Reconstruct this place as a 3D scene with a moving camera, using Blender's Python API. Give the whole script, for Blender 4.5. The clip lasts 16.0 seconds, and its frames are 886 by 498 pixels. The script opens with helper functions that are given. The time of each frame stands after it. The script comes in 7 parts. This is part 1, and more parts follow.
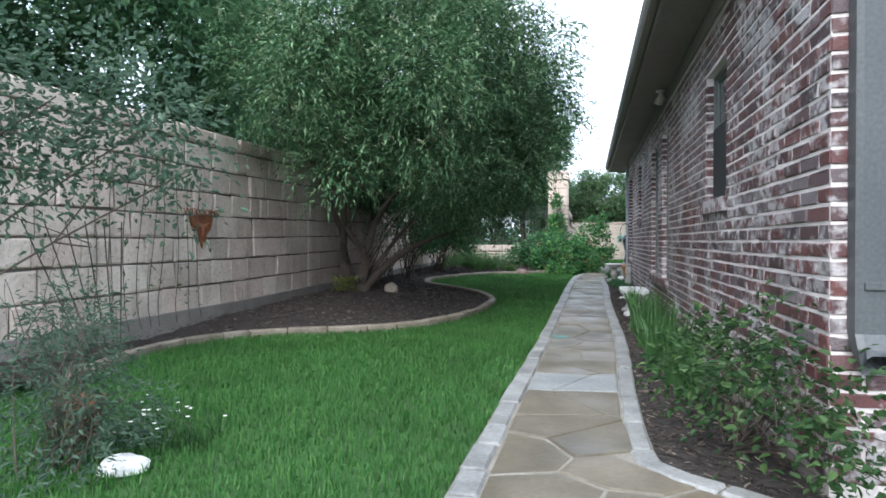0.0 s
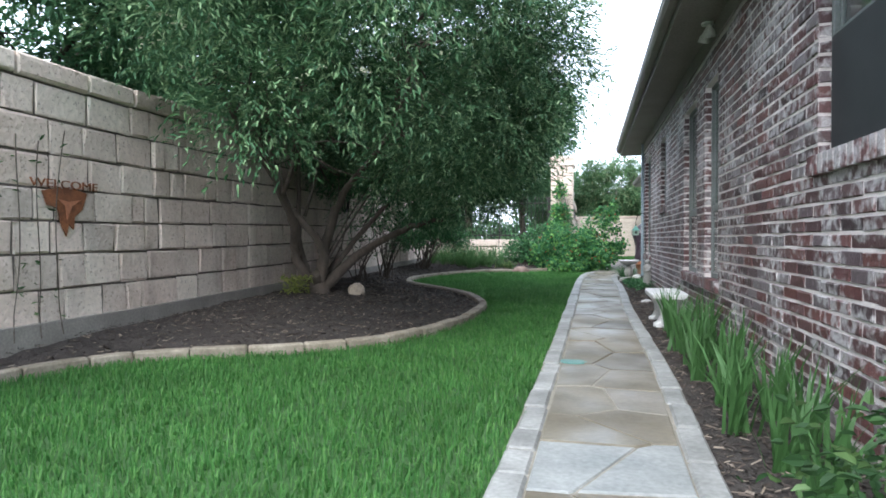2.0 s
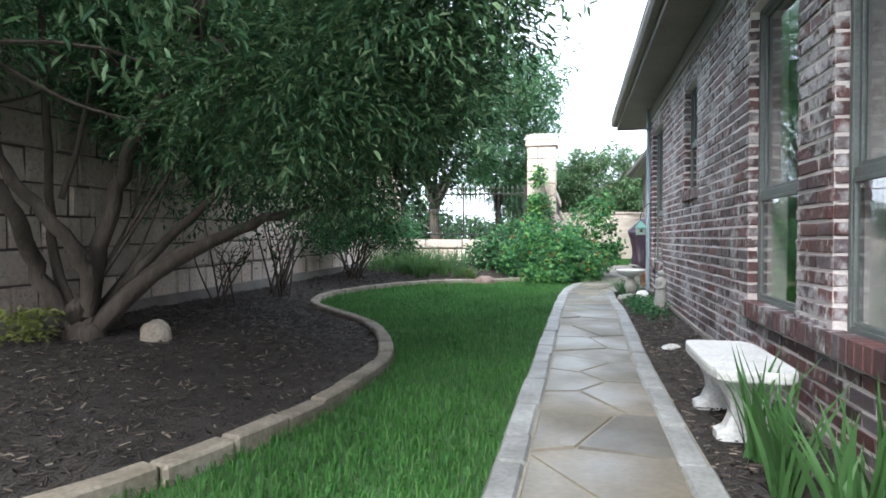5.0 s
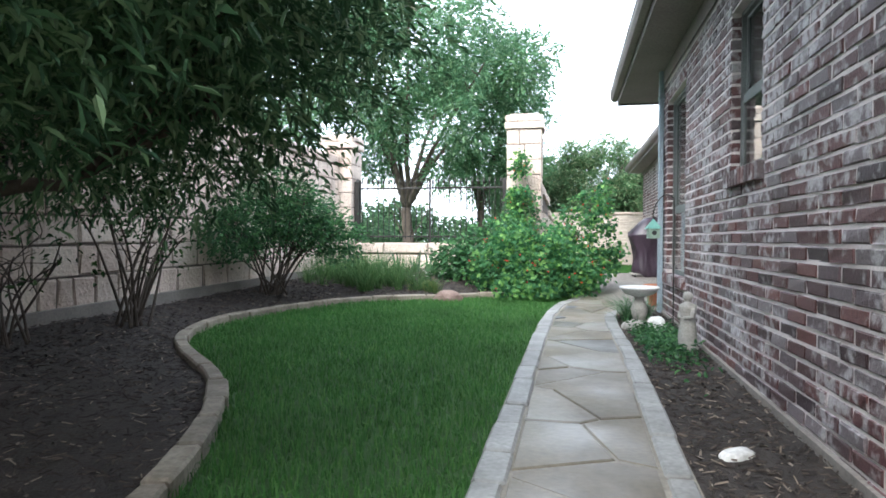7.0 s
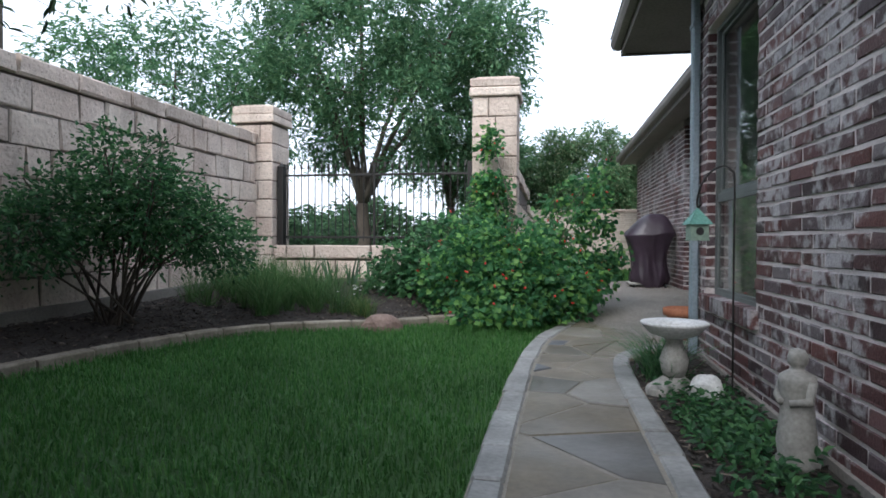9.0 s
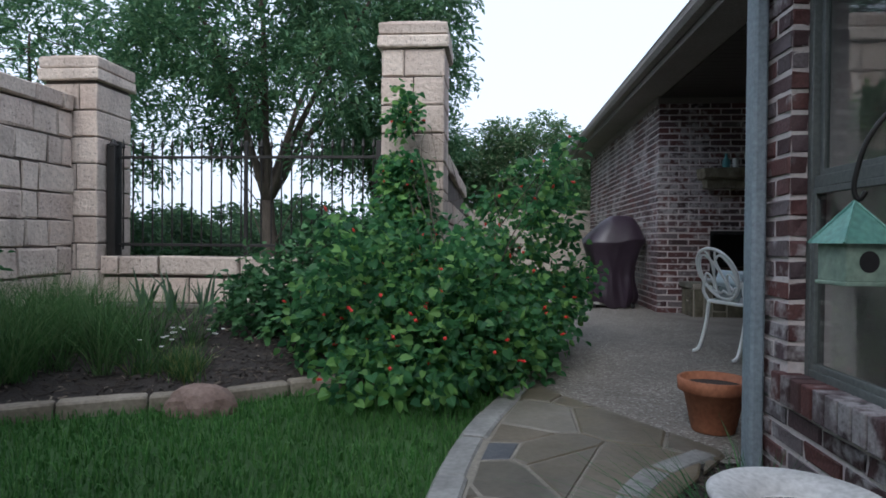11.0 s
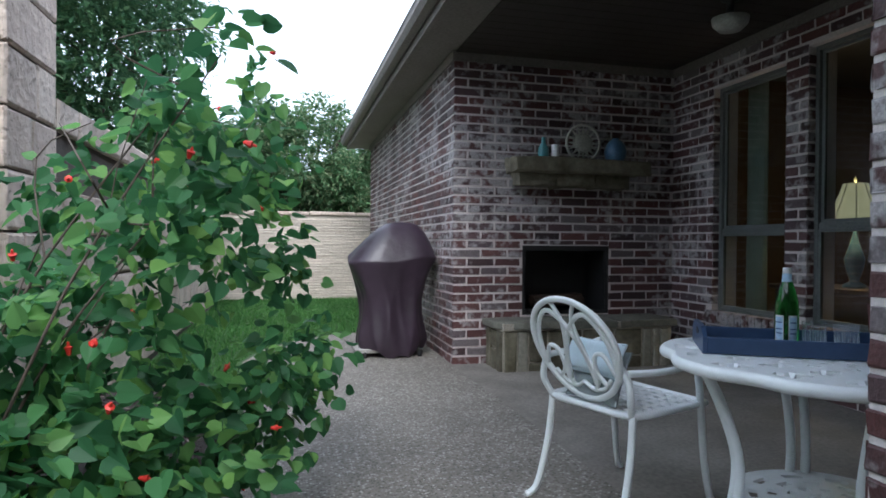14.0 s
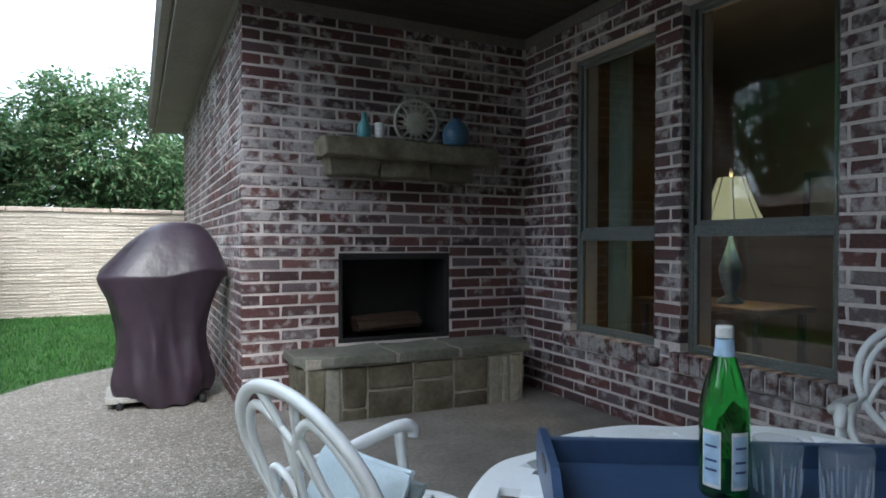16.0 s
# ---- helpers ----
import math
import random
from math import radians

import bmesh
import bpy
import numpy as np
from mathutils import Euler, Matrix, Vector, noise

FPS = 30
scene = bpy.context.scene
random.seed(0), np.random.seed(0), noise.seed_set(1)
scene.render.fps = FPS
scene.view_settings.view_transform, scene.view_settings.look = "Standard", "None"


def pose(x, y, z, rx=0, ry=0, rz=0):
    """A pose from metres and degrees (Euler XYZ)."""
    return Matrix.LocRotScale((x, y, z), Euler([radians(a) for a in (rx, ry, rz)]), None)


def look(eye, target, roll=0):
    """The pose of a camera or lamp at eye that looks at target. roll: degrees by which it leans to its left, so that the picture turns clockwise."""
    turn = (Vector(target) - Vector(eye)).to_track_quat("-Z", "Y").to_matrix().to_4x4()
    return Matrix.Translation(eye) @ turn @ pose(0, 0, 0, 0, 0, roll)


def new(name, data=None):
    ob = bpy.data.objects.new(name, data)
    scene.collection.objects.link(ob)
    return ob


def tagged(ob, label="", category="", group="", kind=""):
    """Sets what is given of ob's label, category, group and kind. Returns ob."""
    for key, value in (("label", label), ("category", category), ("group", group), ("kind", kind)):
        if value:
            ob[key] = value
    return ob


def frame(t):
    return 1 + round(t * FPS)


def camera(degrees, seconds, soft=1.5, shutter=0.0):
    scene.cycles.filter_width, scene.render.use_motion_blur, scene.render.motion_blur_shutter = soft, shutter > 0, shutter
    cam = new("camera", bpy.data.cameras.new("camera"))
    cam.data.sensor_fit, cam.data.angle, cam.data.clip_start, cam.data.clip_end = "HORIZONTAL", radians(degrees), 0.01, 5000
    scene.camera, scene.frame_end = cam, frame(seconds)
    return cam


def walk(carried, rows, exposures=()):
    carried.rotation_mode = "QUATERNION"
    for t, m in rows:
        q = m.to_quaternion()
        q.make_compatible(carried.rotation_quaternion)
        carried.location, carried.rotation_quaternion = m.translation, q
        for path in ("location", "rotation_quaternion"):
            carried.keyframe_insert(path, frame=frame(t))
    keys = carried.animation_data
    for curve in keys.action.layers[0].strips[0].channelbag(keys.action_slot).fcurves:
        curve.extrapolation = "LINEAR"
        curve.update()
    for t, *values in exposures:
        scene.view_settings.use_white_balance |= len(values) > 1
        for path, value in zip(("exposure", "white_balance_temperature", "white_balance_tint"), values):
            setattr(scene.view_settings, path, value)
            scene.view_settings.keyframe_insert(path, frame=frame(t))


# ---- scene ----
cam = camera(70.5, 16.0, soft=1.7)
METRES, EYE, TILT, LEAN, TURN = 18.0, 1.1, 0.0, 0.0, 13.0
ROWS = [
    (0.0, 0.0, 0.0, 0.0, -0.0, -0.71, 0.1),
    (0.5, 0.0027, 0.0265, -0.0022, 0.06, -0.78, 0.1),
    (1.0, 0.0056, 0.0557, -0.0052, 0.1, -0.85, 0.09),
    (1.5, 0.0104, 0.0855, -0.0059, 0.08, -0.92, 0.09),
    (2.0, 0.0161, 0.117, -0.006, 0.01, -0.9, 0.11),
    (2.5, 0.0245, 0.1497, -0.0059, -0.19, -0.96, 0.12),
    (3.0, 0.0319, 0.1853, -0.0053, -0.41, -0.97, 0.09),
    (3.5, 0.0395, 0.2204, -0.0048, -0.62, -0.99, 0.12),
    (4.0, 0.0469, 0.2538, -0.0048, -0.78, -1.02, 0.16),
    (6.5, 0.0929, 0.4263, -0.0039, -1.54, -0.91, -0.3),
    (7.0, 0.1, 0.4603, -0.0035, -1.69, -0.84, -0.24),
    (7.5, 0.1073, 0.4958, -0.0033, -1.91, -0.84, -0.27),
    (8.0, 0.1155, 0.5326, -0.003, -2.13, -0.81, -0.25),
    (10.5, 0.1535, 0.7058, 0.0008, -6.86, -0.73, -0.43),
    (11.0, 0.1637, 0.7373, 0.003, -8.49, -0.69, -0.51),
    (11.5, 0.1737, 0.7688, 0.004, -10.7, -0.66, -0.53),
    (12.0, 0.1844, 0.7985, 0.006, -12.94, -0.66, -0.55),
    (12.5, 0.1962, 0.8245, 0.0068, -15.9, -0.57, -0.5),
    (13.0, 0.2097, 0.8445, 0.009, -19.68, -0.61, -0.53),
    (13.5, 0.2221, 0.8637, 0.0104, -23.25, -0.54, -0.44),
    (14.0, 0.2366, 0.8852, 0.013, -27.09, -0.52, -0.43),
    (14.5, 0.2509, 0.9037, 0.0138, -30.39, -0.47, -0.44),
    (15.0, 0.2644, 0.9168, 0.0139, -33.89, -0.49, -0.3),
    (15.5, 0.28, 0.9261, 0.0149, -36.89, -0.48, -0.27),
    (16.0, 0.2947, 0.9339, 0.016, -38.97, -0.48, -0.2),
]
walk(cam, [(t, pose(0, 0, EYE, TILT, LEAN, TURN) @ pose(METRES * x, METRES * y, METRES * z, 90 + pitch, roll, yaw)) for t, x, y, z, yaw, pitch, roll in ROWS],
     exposures=[(0, 1.87, 6000, 8), (2, 2.24, 6050, 7), (3.5, 2.45, 6100, 7), (5, 2.5, 6150, 8), (6.5, 2.55, 6200, 8), (7.5, 2.4, 6250, 8), (8, 2.1, 6200, 9), (10.5, 0.7, 6000, 10), (11.5, 0.83, 5900, 10), (13, 1.3, 5900, 9), (13.5, 1.48, 5900, 8), (14.5, 1.96, 5950, 8), (15.5, 2.05, 6000, 7), (16, 2.18, 6050, 6)])

# ---- world and sun ----
world = bpy.data.worlds.new("world")
scene.world = world
world.use_nodes = True
sky = world.node_tree.nodes.new("ShaderNodeTexSky")
sky.sky_type = "NISHITA"
sky.sun_disc = False
sky.sun_elevation, sky.sun_rotation = radians(42), radians(-165)
sky.air_density, sky.dust_density, sky.ozone_density = 1.0, 4.0, 1.0
back = world.node_tree.nodes["Background"]
back.inputs["Strength"].default_value = 0.103
cloud = world.node_tree.nodes.new("ShaderNodeMix")
cloud.data_type = "RGBA"
cloud.inputs[0].default_value = 0.75
cloud.inputs[7].default_value = (7.3, 7.85, 8.9, 1)
world.node_tree.links.new(sky.outputs[0], cloud.inputs[6])
world.node_tree.links.new(cloud.outputs[2], back.inputs["Color"])
sun = new("sun", bpy.data.lights.new("sun", "SUN"))
sun.data.energy, sun.data.angle, sun.data.color = 1.1, radians(35), (1.0, 0.985, 0.965)
sun.matrix_world = look((-1.2, -8, 7.6), (0, 0, 0))

# ---- materials ----
def nodes_of(name, rough=0.7, metal=0.0):
    m = bpy.data.materials.new(name)
    m.use_nodes = True
    b = m.node_tree.nodes["Principled BSDF"]
    b.inputs["Roughness"].default_value, b.inputs["Metallic"].default_value = rough, metal
    return m, m.node_tree, b


def tex(nt, scale, detail=4.0, kind="ShaderNodeTexNoise", stretch=(1, 1, 1)):
    c = nt.nodes.new("ShaderNodeNewGeometry")
    mp = nt.nodes.new("ShaderNodeMapping")
    mp.inputs["Scale"].default_value = stretch
    nt.links.new(c.outputs["Position"], mp.inputs[0])
    n = nt.nodes.new(kind)
    n.inputs["Scale"].default_value = scale
    if kind == "ShaderNodeTexNoise":
        n.inputs["Detail"].default_value = detail
    nt.links.new(mp.outputs[0], n.inputs["Vector"])
    return n.outputs["Fac"] if kind == "ShaderNodeTexNoise" else n.outputs["Distance"]


def ramp(nt, fac, *stops):
    r = nt.nodes.new("ShaderNodeValToRGB")
    els = r.color_ramp.elements
    while len(els) < len(stops):
        els.new(0.5)
    for e, (p, c) in zip(els, stops):
        e.position, e.color = p, (*c, 1)
    nt.links.new(fac, r.inputs[0])
    return r.outputs[0]


def mixed(nt, fac, a, b, mode="MIX"):
    n = nt.nodes.new("ShaderNodeMix")
    n.data_type, n.blend_type = "RGBA", mode
    for sock, v in ((n.inputs[0], fac), (n.inputs[6], a), (n.inputs[7], b)):
        if isinstance(v, (int, float)):
            sock.default_value = v
        elif isinstance(v, tuple):
            sock.default_value = (*v, 1)
        else:
            nt.links.new(v, sock)
    return n.outputs[2]


def bump(nt, b, height, strength=0.4, dist=0.01):
    n = nt.nodes.new("ShaderNodeBump")
    n.inputs["Strength"].default_value, n.inputs["Distance"].default_value = strength, dist
    nt.links.new(height, n.inputs["Height"])
    nt.links.new(n.outputs[0], b.inputs["Normal"])


def chance(nt):
    """A random value for each piece, an object of its own or an island of a joined mesh."""
    o = nt.nodes.new("ShaderNodeObjectInfo")
    g = nt.nodes.new("ShaderNodeNewGeometry")
    a = nt.nodes.new("ShaderNodeMath")
    nt.links.new(o.outputs["Random"], a.inputs[0])
    nt.links.new(g.outputs["Random Per Island"], a.inputs[1])
    f = nt.nodes.new("ShaderNodeMath")
    f.operation = "FRACT"
    nt.links.new(a.outputs[0], f.inputs[0])
    return f.outputs[0]


def surface(name, c1, c2, scale=8.0, rough=0.75, fine=60.0, relief=0.3, depth=0.006, metal=0.0, stretch=(1, 1, 1), piece=0.0, low=0.3, high=0.7, grit=0.38):
    """Two colours in large patches, with fine grain and relief; piece: how far single pieces differ."""
    m, nt, b = nodes_of(name, rough, metal)
    big = tex(nt, scale, 5, stretch=stretch)
    small = tex(nt, fine, 6, stretch=stretch)
    col = ramp(nt, big, (low, c1), (high, c2))
    grain = ramp(nt, small, (0.25, (1 - grit,) * 3), (0.75, (1.0,) * 3))
    col = mixed(nt, 1.0, col, grain, "MULTIPLY")
    if piece:
        tone = ramp(nt, chance(nt), (0.0, (1 - piece,) * 3), (1.0, (1.0,) * 3))
        col = mixed(nt, 1.0, col, tone, "MULTIPLY")
    nt.links.new(col, b.inputs["Base Color"])
    bump(nt, b, small, relief, depth)
    return m


def brick_material():
    m, nt, b = nodes_of("brick", 0.6)
    r = chance(nt)
    col = ramp(nt, r, (0.0, (0.045, 0.028, 0.032)), (0.25, (0.122, 0.047, 0.046)), (0.45, (0.072, 0.045, 0.048)), (0.65, (0.15, 0.058, 0.053)), (0.85, (0.1, 0.07, 0.078)), (1.0, (0.2, 0.17, 0.175)))
    wash = tex(nt, 15, 7)
    big = tex(nt, 1.9, 3)
    both = nt.nodes.new("ShaderNodeMath")
    both.operation = "MULTIPLY"
    nt.links.new(wash, both.inputs[0])
    nt.links.new(big, both.inputs[1])
    smear = ramp(nt, both.outputs[0], (0.242, (0, 0, 0)), (0.325, (0.78,) * 3))
    col = mixed(nt, smear, col, (0.5, 0.475, 0.48))
    fine = tex(nt, 90, 5)
    col = mixed(nt, 1.0, col, ramp(nt, fine, (0.3, (0.65,) * 3), (0.7, (1.05,) * 3)), "MULTIPLY")
    nt.links.new(col, b.inputs["Base Color"])
    bump(nt, b, fine, 0.6, 0.006)
    return m


def leaf_material(name, c1, c2, c3, rough=0.55, through_light=0.42):
    m, nt, b = nodes_of(name, rough)
    g = nt.nodes.new("ShaderNodeNewGeometry")
    col = ramp(nt, g.outputs["Random Per Island"], (0.0, c1), (0.6, c2), (1.0, c3))
    b.inputs["Specular IOR Level"].default_value = 0.25
    big = tex(nt, 1.3, 3)
    col = mixed(nt, 1.0, col, ramp(nt, big, (0.3, (0.75,) * 3), (0.7, (1.1,) * 3)), "MULTIPLY")
    nt.links.new(col, b.inputs["Base Color"])
    t = nt.nodes.new("ShaderNodeBsdfTranslucent")
    nt.links.new(col, t.inputs["Color"])
    mx = nt.nodes.new("ShaderNodeMixShader")
    mx.inputs[0].default_value = through_light
    nt.links.new(b.outputs[0], mx.inputs[1])
    nt.links.new(t.outputs[0], mx.inputs[2])
    nt.links.new(mx.outputs[0], nt.nodes["Material Output"].inputs[0])
    return m


def glass_material(name, tint=(0.8, 0.85, 0.85), rough=0.02, ior=1.5):
    m, nt, b = nodes_of(name, rough)
    b.inputs["Base Color"].default_value = (*tint, 1)
    b.inputs["Transmission Weight"].default_value = 1.0
    b.inputs["IOR"].default_value = ior
    return m


BRICK = brick_material()
MORTAR = surface("mortar", (0.62, 0.555, 0.54), (0.76, 0.7, 0.68), 3, 0.9, 70, 0.5, 0.006, grit=0.25)


def limestone_material():
    """Pale cut stone with dark weathering in streaks and small pits."""
    m, nt, b = nodes_of("limestone_block", 0.9)
    col = ramp(nt, tex(nt, 2.2, 5), (0.3, (0.57, 0.475, 0.405)), (0.7, (0.76, 0.665, 0.58)))
    col = mixed(nt, 1.0, col, ramp(nt, chance(nt), (0.0, (0.76, 0.75, 0.74)), (0.5, (0.95, 0.9, 0.88)), (1.0, (1.0, 1.0, 0.98))), "MULTIPLY")
    streak = ramp(nt, tex(nt, 3.0, 6, stretch=(1, 1, 0.22)), (0.52, (0, 0, 0)), (0.74, (0.55,) * 3))
    col = mixed(nt, streak, col, (0.25, 0.205, 0.175))
    pits = ramp(nt, tex(nt, 38, 4), (0.3, (0.5,) * 3), (0.4, (1.0,) * 3))
    col = mixed(nt, 1.0, col, pits, "MULTIPLY")
    fine = tex(nt, 24, 7)
    col = mixed(nt, 1.0, col, ramp(nt, fine, (0.25, (0.8,) * 3), (0.75, (1.04,) * 3)), "MULTIPLY")
    nt.links.new(col, b.inputs["Base Color"])
    bump(nt, b, fine, 0.8, 0.02)
    return m


STONE = limestone_material()
STONE_JOINT = surface("stone_joint", (0.1, 0.08, 0.07), (0.17, 0.14, 0.12), 4, 0.95)
LEDGE_JOINT = surface("ledge_joint", (0.5, 0.45, 0.385), (0.58, 0.525, 0.45), 4, 0.95)
LEDGE = surface("ledge_stone", (0.6, 0.53, 0.445), (0.72, 0.645, 0.555), 3, 0.9, 18, 0.8, 0.02, stretch=(1, 1, 5), piece=0.15)
CONCRETE = surface("concrete", (0.2, 0.178, 0.155), (0.3, 0.275, 0.245), 3, 0.85, 50, 0.3, 0.004)
CURB = surface("curb_stone", (0.2, 0.165, 0.12), (0.36, 0.315, 0.25), 5, 0.85, 40, 0.4, 0.006, piece=0.25)
def flag_material():
    m, nt, b = nodes_of("flagstone", 0.42)
    col = ramp(nt, chance(nt), (0.0, (0.095, 0.09, 0.078)), (0.08, (0.115, 0.102, 0.078)), (0.3, (0.155, 0.132, 0.092)), (0.6, (0.135, 0.12, 0.09)), (0.9, (0.165, 0.142, 0.106)), (0.97, (0.21, 0.2, 0.178)), (1.0, (0.175, 0.16, 0.138)))
    col = mixed(nt, 1.0, col, ramp(nt, tex(nt, 2.6, 5), (0.3, (0.68, 0.66, 0.62)), (0.7, (1.15, 1.12, 1.08))), "MULTIPLY")
    fine = tex(nt, 32, 6)
    col = mixed(nt, 1.0, col, ramp(nt, fine, (0.25, (0.75,) * 3), (0.75, (1.05,) * 3)), "MULTIPLY")
    nt.links.new(col, b.inputs["Base Color"])
    r = ramp(nt, tex(nt, 1.7, 3), (0.35, (0.3,) * 3), (0.65, (0.65,) * 3))
    nt.links.new(r, b.inputs["Roughness"])
    bump(nt, b, fine, 0.35, 0.005)
    return m


FLAG = flag_material()
FLAG_PALE = surface("pale_flagstone", (0.2, 0.21, 0.205), (0.3, 0.305, 0.295), 4, 0.5, 40, 0.4, 0.005)
FLAG_DARK = surface("slate_flagstone", (0.07, 0.075, 0.085), (0.11, 0.115, 0.125), 5, 0.5, 40, 0.4, 0.005)
FLAG_JOINT = surface("flagstone_joint", (0.2, 0.18, 0.145), (0.29, 0.265, 0.22), 6, 0.8)
BORDER = surface("border_stone", (0.19, 0.188, 0.178), (0.38, 0.378, 0.36), 4, 0.6, 40, 0.4, 0.005, piece=0.2)
SOIL = surface("soil", (0.024, 0.019, 0.016), (0.05, 0.04, 0.034), 6, 0.95, 60, 0.8, 0.02)
def mulch_material():
    m, nt, b = nodes_of("mulch_chip", 0.9)
    col = ramp(nt, chance(nt), (0.0, (0.016, 0.012, 0.01)), (0.6, (0.045, 0.034, 0.027)), (0.88, (0.085, 0.064, 0.05)), (0.95, (0.24, 0.2, 0.16)), (1.0, (0.2, 0.16, 0.12)))
    fine = tex(nt, 90, 5)
    col = mixed(nt, 1.0, col, ramp(nt, fine, (0.25, (0.6,) * 3), (0.75, (1.05,) * 3)), "MULTIPLY")
    nt.links.new(col, b.inputs["Base Color"])
    bump(nt, b, fine, 0.5, 0.004)
    return m


MULCH = mulch_material()
TURF = surface("turf", (0.03, 0.085, 0.016), (0.05, 0.13, 0.028), 3, 0.9, 80, 0.8, 0.02)
GRASS = leaf_material("grass_blade", (0.036, 0.12, 0.028), (0.066, 0.19, 0.043), (0.12, 0.25, 0.072), 0.6)
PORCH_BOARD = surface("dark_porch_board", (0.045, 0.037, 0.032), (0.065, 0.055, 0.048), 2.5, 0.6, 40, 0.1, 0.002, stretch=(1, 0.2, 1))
SOFFIT = surface("painted_soffit", (0.2, 0.18, 0.165), (0.265, 0.24, 0.22), 1.5, 0.6, 40, 0.1, 0.002)
SHINGLE = surface("roof_shingle", (0.1, 0.085, 0.075), (0.17, 0.15, 0.13), 6, 0.9, 60, 0.6, 0.01)
NEIGHBOUR_BRICK = surface("pale_brick", (0.38, 0.27, 0.22), (0.52, 0.4, 0.34), 9, 0.9, 60, 0.4, 0.006)
FRAME = surface("window_paint", (0.13, 0.145, 0.14), (0.175, 0.195, 0.188), 4, 0.5, 60, 0.1, 0.001)
SPOUT = surface("downspout_paint", (0.26, 0.325, 0.37), (0.32, 0.385, 0.43), 2, 0.45, 60, 0.04, 0.001)
SCREEN = surface("insect_screen", (0.02, 0.022, 0.025), (0.03, 0.032, 0.035), 4, 0.6, 300, 0.1, 0.001)
GLASS = glass_material("window_glass")
IRON = surface("black_iron", (0.02, 0.019, 0.018), (0.035, 0.032, 0.03), 6, 0.5, 80, 0.2, 0.001, metal=0.3)
BARK = surface("bark", (0.06, 0.045, 0.035), (0.12, 0.095, 0.075), 6, 0.9, 30, 0.9, 0.02, stretch=(1, 1, 0.3))

LEAF_TREE = leaf_material("tree_leaf", (0.034, 0.09, 0.044), (0.082, 0.172, 0.078), (0.25, 0.36, 0.19), 0.62, 0.1)
PANICLE = leaf_material("faded_flower_spike", (0.3, 0.34, 0.22), (0.4, 0.43, 0.29), (0.5, 0.5, 0.38), 0.7)
LEAF_OAK = leaf_material("oak_leaf", (0.075, 0.165, 0.09), (0.12, 0.25, 0.125), (0.22, 0.35, 0.18))
LEAF_MYRTLE = leaf_material("myrtle_leaf", (0.08, 0.165, 0.08), (0.14, 0.26, 0.12), (0.3, 0.34, 0.2))
LEAF_CAP = leaf_material("broad_leaf", (0.035, 0.115, 0.052), (0.082, 0.235, 0.09), (0.25, 0.47, 0.13), 0.42, 0.58)
LEAF_LOW = leaf_material("low_leaf", (0.03, 0.09, 0.04), (0.055, 0.15, 0.06), (0.12, 0.27, 0.1), 0.45)
# Darker downspout grey: the shade at the house end is put into its colour.
SPOUT_SHADED = surface("shaded_downspout_paint", (0.06, 0.066, 0.07), (0.08, 0.087, 0.092), 2, 0.5, 60, 0.04, 0.001)
LEAF_SHOOT = leaf_material("young_shoot_leaf", (0.16, 0.2, 0.05), (0.26, 0.3, 0.08), (0.4, 0.4, 0.14))
LEAF_WOODS = leaf_material("woods_leaf", (0.03, 0.07, 0.035), (0.05, 0.11, 0.05), (0.09, 0.16, 0.07))
LEAF_MEADOW = leaf_material("meadow_leaf", (0.04, 0.1, 0.03), (0.07, 0.16, 0.05), (0.13, 0.2, 0.08), 0.6)
LEAF_SAGE = leaf_material("sage_leaf", (0.05, 0.09, 0.06), (0.08, 0.135, 0.09), (0.13, 0.19, 0.13), 0.7)
LEAF_ROSE = leaf_material("rose_leaf", (0.022, 0.055, 0.02), (0.04, 0.09, 0.03), (0.1, 0.17, 0.06), 0.5)
LEAF_IRIS = leaf_material("iris_leaf", (0.045, 0.11, 0.035), (0.075, 0.17, 0.055), (0.26, 0.28, 0.09), 0.5)
PETAL_RED = surface("red_petal", (0.6, 0.02, 0.02), (0.75, 0.05, 0.03), 20, 0.5)
PETAL_WHITE = surface("white_petal", (0.7, 0.7, 0.66), (0.85, 0.85, 0.8), 20, 0.6)
ROCK = surface("garden_rock", (0.32, 0.26, 0.2), (0.48, 0.42, 0.35), 7, 0.9, 45, 0.7, 0.01)
ROCK_BROWN = surface("brown_rock", (0.16, 0.105, 0.085), (0.28, 0.2, 0.165), 8, 0.9, 45, 0.7, 0.01)
ROCK_WHITE = surface("white_rock", (0.6, 0.6, 0.58), (0.78, 0.78, 0.76), 9, 0.8, 50, 0.5, 0.006)
CAST = surface("cast_concrete", (0.3, 0.29, 0.265), (0.43, 0.42, 0.39), 7, 0.85, 60, 0.4, 0.004)
BENCH = surface("bench_concrete", (0.58, 0.58, 0.57), (0.7, 0.7, 0.69), 5, 0.7, 60, 0.25, 0.003)
TERRA = surface("terracotta", (0.36, 0.13, 0.065), (0.46, 0.19, 0.1), 6, 0.8, 50, 0.25, 0.003)
RUST = surface("rusty_metal", (0.16, 0.06, 0.03), (0.36, 0.14, 0.06), 12, 0.8, 60, 0.4, 0.002, metal=0.3)
WHITE_METAL = surface("white_painted_metal", (0.82, 0.86, 0.87), (0.86, 0.89, 0.9), 6, 0.3, 40, 0.04, 0.001, grit=0.07)
VINYL = surface("vinyl_cover", (0.03, 0.02, 0.029), (0.044, 0.028, 0.044), 2.5, 0.4, 9, 0.35, 0.02)
DARK_PLASTIC = surface("dark_plastic", (0.015, 0.015, 0.016), (0.025, 0.025, 0.026), 8, 0.5)
